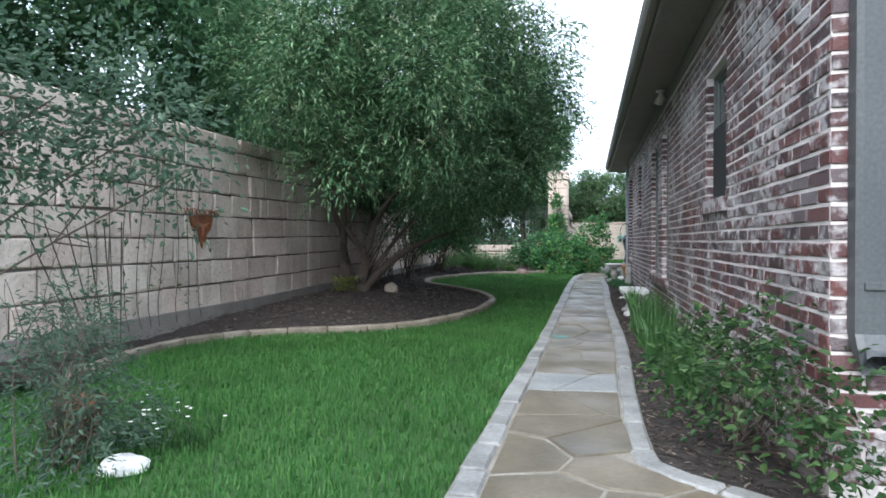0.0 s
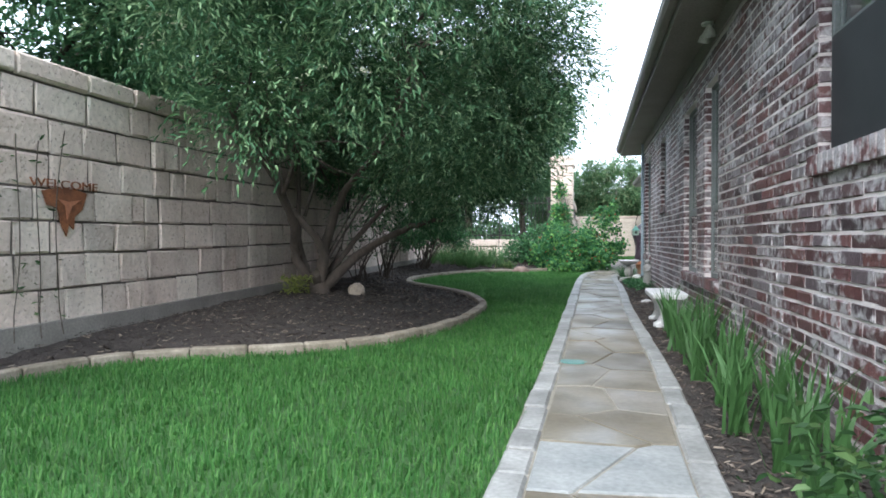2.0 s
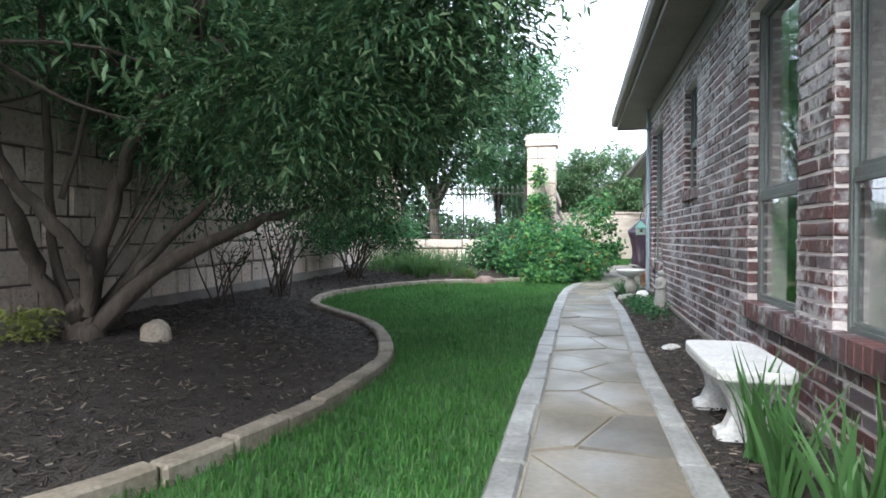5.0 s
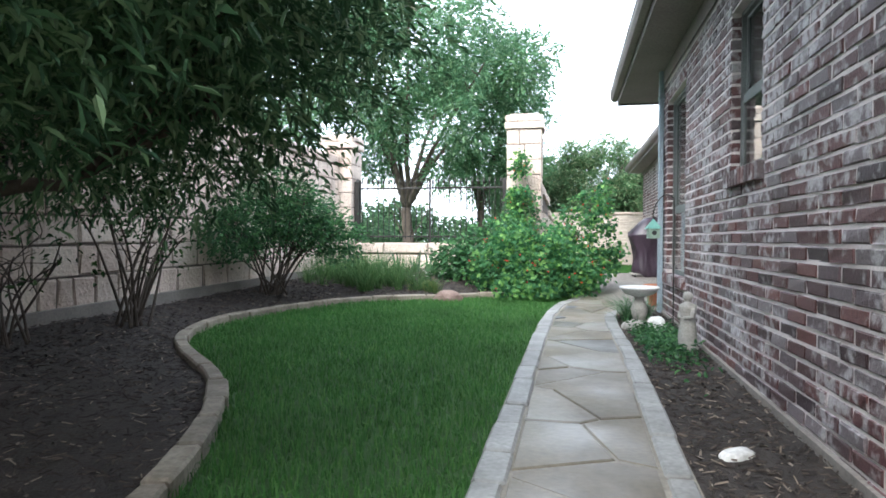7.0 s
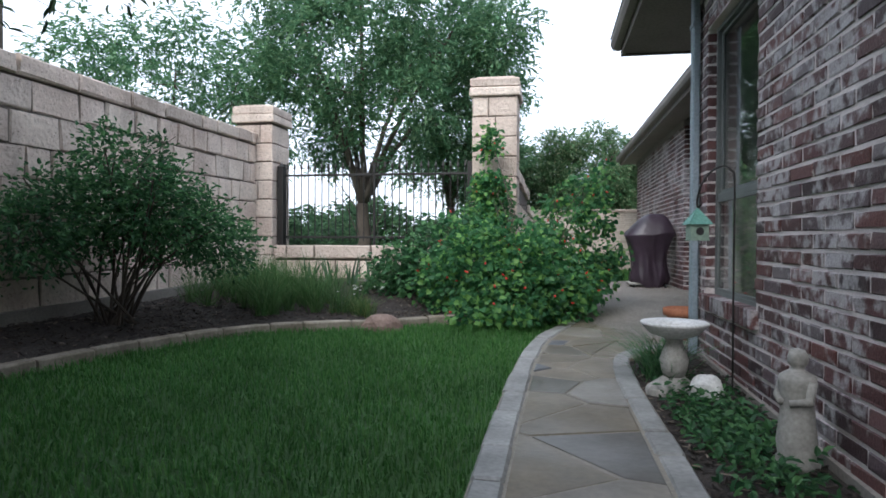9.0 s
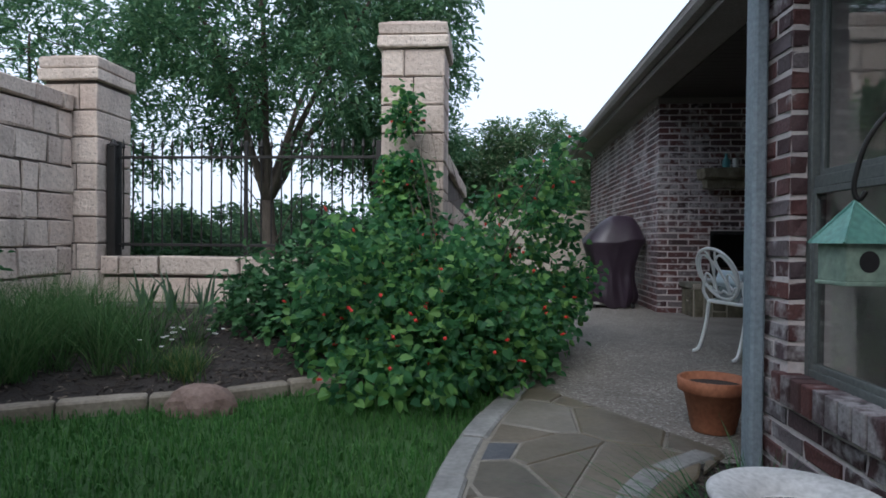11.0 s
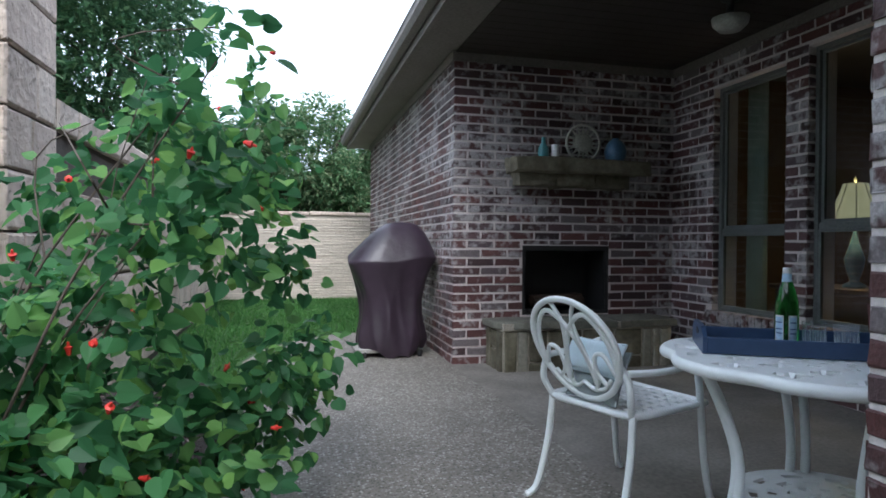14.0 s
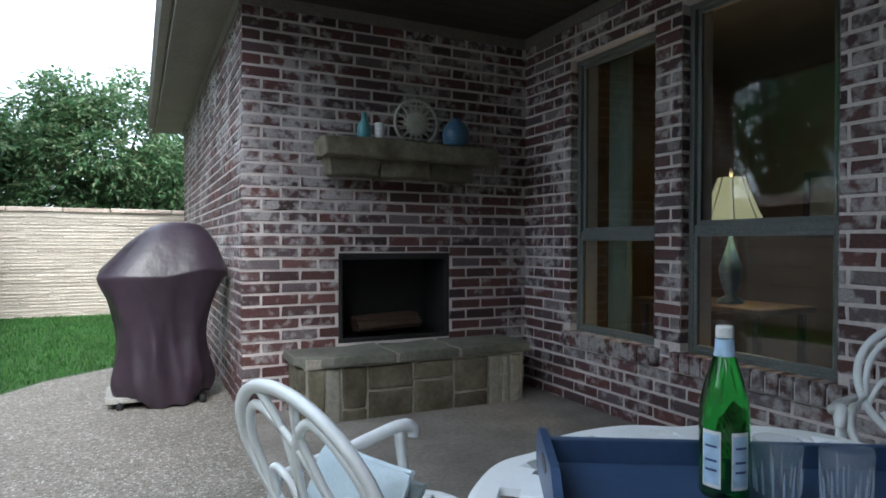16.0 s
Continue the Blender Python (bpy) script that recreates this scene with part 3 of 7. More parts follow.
# eaves: soffit boards, fascia and roof
soffit = tagged(link("ceiling", box(0.62, 9.4, HOUSE_Y0 - 0.4, 17.95, EAVE_Z, EAVE_Z + 0.04), SOFFIT), "painted board soffit and porch ceiling", "ceiling", kind="structure")
soffit2 = tagged(link("ceiling_porch", box(1.66, 9.4, 17.95, WING_Y1 + 0.4, EAVE_Z, EAVE_Z + 0.04), SOFFIT), "painted board porch ceiling", "ceiling", kind="structure")
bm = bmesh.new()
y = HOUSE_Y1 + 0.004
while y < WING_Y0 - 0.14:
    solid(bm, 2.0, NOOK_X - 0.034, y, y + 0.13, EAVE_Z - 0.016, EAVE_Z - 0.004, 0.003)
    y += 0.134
tagged(link("ceiling_boards", bm, PORCH_BOARD), "dark board ceiling of the porch", "ceiling", kind="structure")
for n, b in (("fascia_main", box(0.58, 0.62, HOUSE_Y0 - 0.4, 17.99, EAVE_Z - 0.02, EAVE_Z + 0.18)), ("fascia_end", box(0.62, 1.66, 17.95, 17.99, EAVE_Z - 0.02, EAVE_Z + 0.18)), ("fascia_wing", box(1.62, 1.66, 17.99, WING_Y1 + 0.4, EAVE_Z - 0.02, EAVE_Z + 0.18))):
    tagged(link(n, b, SOFFIT), "painted wooden fascia board", "fascia", kind="structure")
bm = bmesh.new()
for q in (((0.5, 2.5, 3.2), (0.5, 18.05, 3.2), (5, 14, 6), (5, 7, 6)), ((0.5, 18.05, 3.2), (9.5, 18.05, 3.2), (5, 14, 6)), ((1.55, 17.9, 3.2), (1.55, 27.9, 3.2), (5.5, 24, 5.6), (5.5, 18, 5.6)), ((1.55, 27.9, 3.2), (9.5, 27.9, 3.2), (5.5, 24, 5.6)), ((9.5, 2.5, 3.2), (0.5, 2.5, 3.2), (5, 7, 6)), ((9.5, 18.05, 3.2), (9.5, 2.5, 3.2), (5, 7, 6), (5, 14, 6)), ((9.5, 27.9, 3.2), (9.5, 17.9, 3.2), (5.5, 18, 5.6), (5.5, 24, 5.6))):
    bm.faces.new([bm.verts.new(p) for p in q])
roof = tagged(link("roof", bm, SHINGLE), "brown shingled hip roof", "roof", kind="structure")

# ---- stone walls ----
def lift(y):
    return 0.85 * gz(y)


def sloped_box(x0, x1, y0, y1, z0, z1, step=2.0):
    bm = box(x0, x1, y0, y1, z0, z1)
    y = y0 + step
    while y < y1:
        bmesh.ops.bisect_plane(bm, geom=bm.verts[:] + bm.edges[:] + bm.faces[:], plane_co=(0, y, 0), plane_no=(0, 1, 0))
        y += step
    for v in bm.verts:
        v.co.z += lift(v.co.y)
    return bm


WALL_Z = [0.31, 0.6, 0.88, 1.14, 1.4, 1.67, 1.95, 2.22]
garden_wall = tagged(link("wall_garden", sloped_box(WALL_X - 0.2, WALL_X, -3, 19.6, -0.1, 2.38), STONE_JOINT), "tall wall of pale cut limestone blocks", "wall", kind="structure")
part("footing", sloped_box(WALL_X - 0.02, WALL_X + 0.07, -3, 19.6, -0.1, 0.35), CONCRETE, garden_wall, "grey concrete wall footing")
pier_l = tagged(link("pier_left", box(-4.63, -4.1, 19.62, 20.18, 0, 2.95), STONE_JOINT), "square limestone pier with a stepped cap", "pier", kind="structure")
pier_r = tagged(link("pier_right", box(-1.16, -0.6, 19.52, 20.08, 0, 3.1), STONE_JOINT), "square limestone pier with a stepped cap", "pier", kind="structure")
low_wall = tagged(link("wall_low", box(-4.1, -1.16, 19.72, 19.94, 0, 0.98), STONE_JOINT), "low limestone wall under the iron fence", "wall", kind="structure")
side_wall = tagged(link("wall_side", wall_mesh("y", -0.62, -0.8, 20.08, 28.9, 0, 1.8, []), STONE_JOINT), "limestone side wall beside the back lawn", "wall", kind="structure")
part("raised_wall", box(-0.8, -0.62, 20.08, 24.4, 1.8, 2.06), STONE_JOINT, side_wall)
far_wall = tagged(link("wall_back", box(-0.62, 9, 28.72, 28.9, 0, 1.85), LEDGE_JOINT), "pale ledge stone wall behind the back lawn", "wall", kind="structure")

# ---- windows and eave fittings ----
def window(name, label, side, face, a0, a1, z0, z1, screen=False, rail=0.36):
    """A sash window set back in an opening of a wall along y. side: the way it faces along x."""
    w = thing(name, (face, (a0 + a1) / 2, z0), label, "window", kind="structure")
    h, hw = z1 - z0, (a1 - a0) / 2
    back_x = -side * 0.09
    bm = bmesh.new()
    f = 0.034
    for y0, y1, c0, c1 in ((-hw, -hw + f, 0, h), (hw - f, hw, 0, h), (-hw + f, hw - f, 0, f), (-hw + f, hw - f, h - f, h)):
        solid(bm, back_x - 0.03, back_x + 0.03, y0, y1, c0, c1, 0.004)
    part("window_frame", bm, FRAME, w)
    mid = h * rail
    bm = bmesh.new()
    solid(bm, back_x - 0.02, back_x + 0.035, -hw + f, hw - f, mid - 0.022, mid + 0.022, 0.004)
    part("meeting_rail", bm, FRAME, w)
    for c0, c1, off in ((f, mid - 0.022, 0.012 * side), (mid + 0.022, h - f, -0.012 * side)):
        bm = bmesh.new()
        s = 0.024
        for y0, y1, d0, d1 in ((-hw + f, -hw + f + s, c0, c1), (hw - f - s, hw - f, c0, c1), (-hw + f + s, hw - f - s, c0, c0 + s), (-hw + f + s, hw - f - s, c1 - s, c1)):
            solid(bm, back_x + off - 0.014, back_x + off + 0.014, y0, y1, d0, d1, 0.003)
        sash = part("sash", bm, FRAME, w)
        pane = part("pane", box(back_x + off - 0.003, back_x + off + 0.003, -hw + f + s - 0.004, hw - f - s + 0.004, c0 + s - 0.004, c1 - s + 0.004), GLASS, sash)
        pane.visible_shadow = False
    if screen:
        part("insect_screen", box(back_x + side * 0.034, back_x + side * 0.038, -hw + f, hw - f, f, mid), SCREEN, w, "black insect screen")
    return w


for i, (o, scr, rl) in enumerate(((W1, True, 0.58), (W2A, False, 0.37), (W2B, False, 0.37), (W3, False, 0.47), (W4, False, 0.37))):
    window(f"window_{i + 1}", "grey-framed sash window set back in the brick wall", -1, HOUSE_X, *o, screen=scr, rail=rl)
window("window_6", "tall grey-framed sash window on the porch", -1, NOOK_X, *N1)
window("window_7", "tall grey-framed sash window with a lamp behind it", -1, NOOK_X, *N2)

# rooms behind the glass; the long wall's room has its dimness put into colour
for n, b, mt, lb in (("wall_room_back", box(2.95, 3.0, 3.3, 16.3, 0.0, EAVE_Z), ROOM_DARK, "inner room wall coloured dark for an unlit room"), ("wall_room_back_porch", box(6.9, 6.95, 16.7, 27, 0.0, EAVE_Z), ROOM, "warm-coloured inner room wall"),
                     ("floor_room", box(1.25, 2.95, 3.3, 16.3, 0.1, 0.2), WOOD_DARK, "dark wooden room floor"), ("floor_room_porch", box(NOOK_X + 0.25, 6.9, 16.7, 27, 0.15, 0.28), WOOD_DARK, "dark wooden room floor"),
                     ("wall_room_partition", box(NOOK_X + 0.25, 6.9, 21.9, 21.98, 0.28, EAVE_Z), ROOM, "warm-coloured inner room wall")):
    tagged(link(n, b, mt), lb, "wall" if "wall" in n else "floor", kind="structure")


def gutter_pipe(name, label, pts, w=0.095, d=0.055, mat=SPOUT, straps=(0.9, 2.1)):
    t = thing(name, pts[0], label, "downspout")
    bm = bmesh.new()
    o = Vector(pts[0])
    ps = [Vector(p) - o for p in pts]
    rings = []
    for i, p in enumerate(ps):
        dr = (ps[min(i + 1, len(ps) - 1)] - ps[max(i - 1, 0)]).normalized()
        a = Vector((0, 1, 0)) if abs(dr.y) < 0.7 else Vector((1, 0, 0))
        b = dr.cross(a).normalized()
        rings.append([bm.verts.new(p + a * sx * w / 2 + b * sy * d / 2) for sx, sy in ((-1, -0.6), (-0.8, -1), (0.8, -1), (1, -0.6), (1, 0.6), (0.8, 1), (-0.8, 1), (-1, 0.6))])
    for r, q in zip(rings, rings[1:]):
        for k in range(8):
            bm.faces.new((r[k], r[(k + 1) % 8], q[(k + 1) % 8], q[k]))
    bmesh.ops.recalc_face_normals(bm, faces=bm.faces[:])
    part("pipe", bm, mat, t)
    for z in straps:
        part("strap", box(-0.035, 0.045, -w / 2 - 0.012, w / 2 + 0.012, z - ps[0].z - o.z, z + 0.03 - ps[0].z - o.z, 0.002), mat, t)
    return t


gutter_pipe("downspout", "grey-blue metal downspout on the brick corner", [(0.955, 16.25, EAVE_Z), (0.955, 16.25, 2.0), (0.955, 16.25, 0.5), (0.955, 16.25, 0.19)], straps=(2.7,))
# This downspout's paint carries the shade of the corner in its dark grey.
gutter_pipe("downspout", "wide grey metal downspout at the house end", [(1.125, HOUSE_Y0 - 0.05, EAVE_Z), (1.125, HOUSE_Y0 - 0.05, 1.8), (1.125, HOUSE_Y0 - 0.05, 0.72), (1.125, HOUSE_Y0 - 0.08, 0.66), (1.125, HOUSE_Y0 - 0.14, 0.6)], 0.1, 0.13, SPOUT_SHADED)

flood = thing("floodlight", (0.9, 8.45, EAVE_Z), "white twin floodlight under the eave", "lamp")
part("base", lathe([(0, 0), (0.055, 0), (0.055, -0.02), (0.02, -0.03), (0, -0.03)], 20), CAPWHITE, flood)
for s in (-1, 1):
    m = pose(0, s * 0.09, -0.09, 25, s * 10, 0)
    bm = lathe([(0.0, 0.05), (0.025, 0.045), (0.03, 0.02), (0.05, -0.02), (0.056, -0.06), (0.05, -0.068), (0, -0.07)], 20)
    bmesh.ops.transform(bm, matrix=m, verts=bm.verts[:])
    tube(bm, [(0, s * 0.03, -0.025), (0, s * 0.085, -0.05)], 0.012)
    part("spot_head", bm, FROST, flood, smooth=True)

# gutters: a half-round channel along each eave
for n, x, y0, y1 in (("gutter_main", 0.53, HOUSE_Y0 - 0.4, 18.0), ("gutter_wing", 1.57, 18.05, WING_Y1 + 0.42)):
    bm = bmesh.new()
    prof = [(0.05, 0.16), (0.05, 0.05), (0.03, 0.04), (-0.03, 0.05), (-0.055, 0.1), (-0.05, 0.165), (-0.06, 0.17)]
    va = [bm.verts.new((x + px, y0, EAVE_Z + pz)) for px, pz in prof]
    vb = [bm.verts.new((x + px, y1, EAVE_Z + pz)) for px, pz in prof]
    for k in range(len(prof) - 1):
        bm.faces.new((va[k], va[k + 1], vb[k + 1], vb[k]))
    tagged(link(n, bm, SOFFIT), "brown painted metal gutter along the eave", "gutter", kind="structure")
trim = tagged(link("trim", box(HOUSE_X - 0.028, HOUSE_X - 0.012, HOUSE_Y0 + 0.02, HOUSE_Y1, 2.86, EAVE_Z - 0.002), SOFFIT), "painted frieze board under the eave", "trim", kind="structure")
tagged(link("trim_porch", box(NOOK_X - 0.03, NOOK_X - 0.011, HOUSE_Y1 + 0.02, WING_Y0 - 0.031, 2.93, EAVE_Z - 0.002), SOFFIT), "painted frieze board on the porch wall", "trim", kind="structure")
tagged(link("trim_fireplace", box(WING_X - 0.03, NOOK_X, WING_Y0 - 0.03, WING_Y0 - 0.011, 2.93, EAVE_Z - 0.002), SOFFIT), "painted frieze board over the fireplace", "trim", kind="structure")
tagged(link("trim_wing", box(WING_X - 0.03, WING_X - 0.011, WING_Y0 - 0.011, WING_Y1, 2.93, EAVE_Z - 0.002), SOFFIT), "painted frieze board on the wing", "trim", kind="structure")
foundation = tagged(link("foundation", sloped_box(HOUSE_X - 0.03, HOUSE_X - 0.001, HOUSE_Y0, HOUSE_Y1, -0.1, 0.07), CONCRETE), "grey concrete foundation strip under the bricks", "foundation", kind="structure")

# ---- fireplace ----
firebox = thing("fireplace_insert", (3.07, WING_Y0, 0.692), "black metal fireplace insert with a dark firebox", "fireplace")
firebox.scale = (1.0, 1.0, 1.06)
for b in ((-0.42, 0.42, 0.4, 0.44, 0.01, 0.58), (-0.43, -0.39, 0.02, 0.4, 0.01, 0.58), (0.39, 0.43, 0.02, 0.4, 0.01, 0.58), (-0.43, 0.43, 0.02, 0.44, -0.01, 0.01), (-0.43, 0.43, 0.02, 0.44, 0.58, 0.59)):
    part("firebox_panel", box(*b), FIREBLACK, firebox)
bm = bmesh.new()
for b in ((-0.43, -0.4, 0, 0.02, 0, 0.592), (0.4, 0.43, 0, 0.02, 0, 0.592), (-0.4, 0.4, 0, 0.02, 0.55, 0.592), (-0.4, 0.4, 0, 0.02, 0, 0.03)):
    solid(bm, *b, 0.003)
part("front_frame", bm, DARK_PLASTIC, firebox)
bm = bmesh.new()
for k in range(4):
    tube(bm, [(-0.25, 0.13 + 0.05 * k, 0.08 + 0.03 * (k % 2)), (0.25, 0.15 + 0.05 * k, 0.1 + 0.03 * (k % 2))], 0.035, 10)
part("log", bm, WOOD_DARK, firebox, "dark charred logs")


rs = np.random.default_rng(5)
hearth = thing("hearth", (3.06, WING_Y0, 0.24), "raised stone hearth with a slab top and pale joints", "hearth")
part("core", box(-0.745, 0.83, -0.412, -0.012, 0.0, 0.372), HEARTH_JOINT, hearth)


def rough_stone(name, x0, x1, y0, y1, z0, z1, mat, parent, rng, amount=0.012, cut=0.0):
    """A rough-hewn stone: a bevelled block with worn faces; cut takes off the front corner at x0."""
    bm = box(x0, x1, y0, y1, z0, z1, min(0.012, (z1 - z0) * 0.2))
    bmesh.ops.subdivide_edges(bm, edges=[e for e in bm.edges if e.calc_length() > 0.07], cuts=2, use_grid_fill=True)
    seed = Vector(rng.uniform(0, 50, 3))
    for v in bm.verts:
        if cut:
            d = (v.co.x - x0) + (v.co.y - y0)
            if d < cut:
                v.co.x += (cut - d) / 2
                v.co.y += (cut - d) / 2
        v.co += noise.noise_vector(v.co * 9 + seed) * amount
    return part(name, bm, mat, parent)


x = -0.74
for w, rows in ((0.12, (0.37,)), (0.1, (0.37,)), (0.17, (0.1, 0.27)), (0.32, (0.2, 0.17)), (0.3, (0.24, 0.13)), (0.27, (0.13, 0.24)), (0.1, (0.37,)), (0.07, (0.22, 0.15)), (0.1, (0.37,))):
    z = 0.0
    for h in rows:
        rough_stone("stone", x + 0.009, x + w - 0.009, -0.428, -0.395, z + 0.008, z + h - 0.008, HEARTH_PALE if w < 0.11 else HEARTH, hearth, rs, 0.009)
        z += h
    x += w
for sx in (-0.75, 0.815):
    for y0, y1, z0, z1 in ((-0.4, -0.29, 0.01, 0.36), (-0.27, -0.15, 0.01, 0.2), (-0.27, -0.15, 0.215, 0.36), (-0.135, -0.02, 0.01, 0.36)):
        rough_stone("stone", sx - 0.018, sx + 0.018, y0, y1, z0, z1, HEARTH, hearth, rs, 0.008)
part("slab_bed", box(-0.74, 0.84, -0.43, -0.014, 0.372, 0.428), HEARTH_JOINT, hearth)
for x0, x1, cut in ((-0.8, -0.16, 0.14), (-0.135, 0.3, 0.0), (0.325, 0.88, 0.0)):
    rough_stone("slab", x0, x1, -0.46 + 0.02 * (cut == 0), -0.012, 0.374, 0.44, HEARTH_SLAB, hearth, rs, 0.012, cut)
mantel = thing("mantel", (3.05, WING_Y0 - 0.012, 1.84), "rough stone mantel shelf fixed to the brick", "mantel")
rough_stone("shelf", -0.58, 0.72, -0.27, 0.0, 0.12, 0.25, HEARTH, mantel, rs, 0.03)
for x0, x1 in ((-0.53, -0.18), (-0.17, 0.19), (0.2, 0.54)):
    rough_stone("corbel", x0, x1, -0.2, 0.0, 0.0, 0.128, HEARTH, mantel, rs, 0.025)

sunplate = thing("sun_plate", (3.2, WING_Y0 - 0.07, 2.09), "round pale sun-shaped plate with cut-out rays", "wall decoration")
bm = bmesh.new()
tube(bm, [(0.165 * math.cos(a), 0.012, 0.17 + 0.165 * math.sin(a)) for a in np.linspace(0, 2 * math.pi, 40)], 0.013, 8)
part("rim", bm, DISC, sunplate, smooth=True)
bm = lathe([(0, 0.018), (0.07, 0.012), (0.095, 0.0), (0.09, -0.01), (0, -0.012)], 28)
bmesh.ops.transform(bm, matrix=pose(0, 0.012, 0.17, 90, 0, 0), verts=bm.verts[:])
part("face_disc", bm, DISC, sunplate, smooth=True)
for k in range(16):
    a = 2 * math.pi * k / 16
    bm = bmesh.new()
    vs = [bm.verts.new((r * math.cos(a + da), yy, 0.17 + r * math.sin(a + da))) for yy in (0.005, 0.018) for r, da in ((0.085, -0.16), (0.16, 0), (0.085, 0.16))]
    for f in ((0, 1, 2), (5, 4, 3), (0, 3, 4, 1), (1, 4, 5, 2), (2, 5, 3, 0)):
        bm.faces.new([vs[i] for i in f])
    part("ray", bm, DISC, sunplate)
v = thing("vase", (2.78, WING_Y0 - 0.13, 2.09), "small teal glazed bottle vase on the mantel", "vase")
part("body", lathe([(0, 0), (0.04, 0), (0.048, 0.04), (0.045, 0.1), (0.02, 0.14), (0.017, 0.18), (0.022, 0.19), (0.0, 0.185)], 24), VASE_TEAL, v, smooth=True)
v = thing("candle", (2.88, WING_Y0 - 0.16, 2.09), "short white pillar candle on the mantel", "candle")
part("wax", lathe([(0, 0), (0.033, 0), (0.034, 0.005), (0.034, 0.12), (0.03, 0.125), (0.012, 0.118), (0, 0.118)], 24), CAPWHITE, v, smooth=True)
part("wick", tube(bmesh.new(), [(0, 0, 0.115), (0.002, 0, 0.135)], 0.0015, 6), DARK_PLASTIC, v)
v = thing("ornament", (3.48, WING_Y0 - 0.14, 2.09), "dark blue glazed rounded ornament on the mantel", "ornament")
part("body", lathe([(0, 0), (0.07, 0), (0.09, 0.03), (0.1, 0.09), (0.085, 0.15), (0.05, 0.19), (0.03, 0.2), (0.03, 0.21), (0, 0.21)], 24), VASE_BLUE, v, smooth=True)
part("foot", lathe([(0.06, -0.001), (0.075, 0.0), (0.072, 0.012), (0.06, 0.012)], 24), VASE_BLUE, v)

lightd = thing("ceiling_light", (3.46, 20.12, EAVE_Z - 0.016), "frosted bowl ceiling light with a dark bracket", "lamp")
lightd.scale = (0.8, 0.8, 0.88)
part("bracket", lathe([(0, 0), (0.08, 0), (0.08, -0.02), (0.03, -0.04), (0.03, -0.12), (0.09, -0.14), (0.09, -0.16), (0, -0.16)], 24), DARK_PLASTIC, lightd, smooth=True)
part("bowl", lathe([(0.09, -0.145), (0.15, -0.16), (0.14, -0.21), (0.09, -0.255), (0, -0.27)], 28), FROST, lightd, smooth=True)

# ---- inside, behind the porch windows ----
tb = thing("console_table", (4.78, 20.45, 0.28), "dark wooden side table behind the window", "table")
part("tabletop", box(-0.25, 0.25, -0.5, 0.5, 0.7, 0.74, 0.008), WOOD_DARK, tb)
for sx in (-0.2, 0.2):
    for sy in (-0.44, 0.44):
        part("leg", box(sx - 0.02, sx + 0.02, sy - 0.02, sy + 0.02, 0, 0.7, 0.004), WOOD_DARK, tb)
lamp = thing("table_lamp", (4.75, 20.33, 1.02), "lit table lamp with a cream bell shade", "lamp")
part("base", lathe([(0, 0), (0.08, 0), (0.08, 0.02), (0.03, 0.05), (0.06, 0.15), (0.07, 0.22), (0.03, 0.34), (0.015, 0.4), (0.01, 0.5), (0, 0.5)], 24), VASE_BLUE, lamp, smooth=True)
shade = part("shade", lathe([(0.2, 0.49), (0.15, 0.6), (0.105, 0.71), (0.078, 0.79), (0.076, 0.79), (0.103, 0.71), (0.148, 0.6), (0.197, 0.49)], 32), SHADE, lamp, "glowing cream lampshade", smooth=True)
for k in range(8):
    a = k * math.pi / 4
    part("rib", tube(bmesh.new(), [(r * math.cos(a), r * math.sin(a), z) for r, z in ((0.201, 0.49), (0.151, 0.6), (0.106, 0.71), (0.079, 0.79))], 0.004, 6), DISC, shade)
part("finial", lathe([(0, 0.79), (0.008, 0.8), (0.012, 0.82), (0, 0.85)], 12), DISC, lamp)
bulb = new("lamp_light", bpy.data.lights.new("lamp_light", "POINT"))
bulb.data.energy, bulb.data.color, bulb.data.shadow_soft_size = 3.2, (1.0, 0.72, 0.4), 0.1
bulb.location = (4.75, 20.33, 1.68)
spot = thing("recessed_light", (5.9, 20.2, EAVE_Z - 0.002), "small lit recessed ceiling light indoors", "lamp")
part("ring", lathe([(0.07, 0), (0.09, 0), (0.09, -0.008), (0.07, -0.01)], 24), CAPWHITE, spot)
part("lens", lathe([(0, -0.004), (0.07, -0.004), (0.07, -0.002), (0, -0.002)], 24), BULB, spot)
pic = thing("picture", (6.9, 20.9, 1.75), "dark-framed landscape picture on the room wall", "picture")
bm = bmesh.new()
for b in ((-0.03, 0, -0.4, -0.34, -0.3, 0.3), (-0.03, 0, 0.34, 0.4, -0.3, 0.3), (-0.03, 0, -0.34, 0.34, -0.3, -0.25), (-0.03, 0, -0.34, 0.34, 0.25, 0.3)):
    solid(bm, *b, 0.004)
part("picture_frame", bm, WOOD_DARK, pic)
part("canvas", box(-0.012, -0.004, -0.34, 0.34, -0.25, 0.25), DISC, pic)


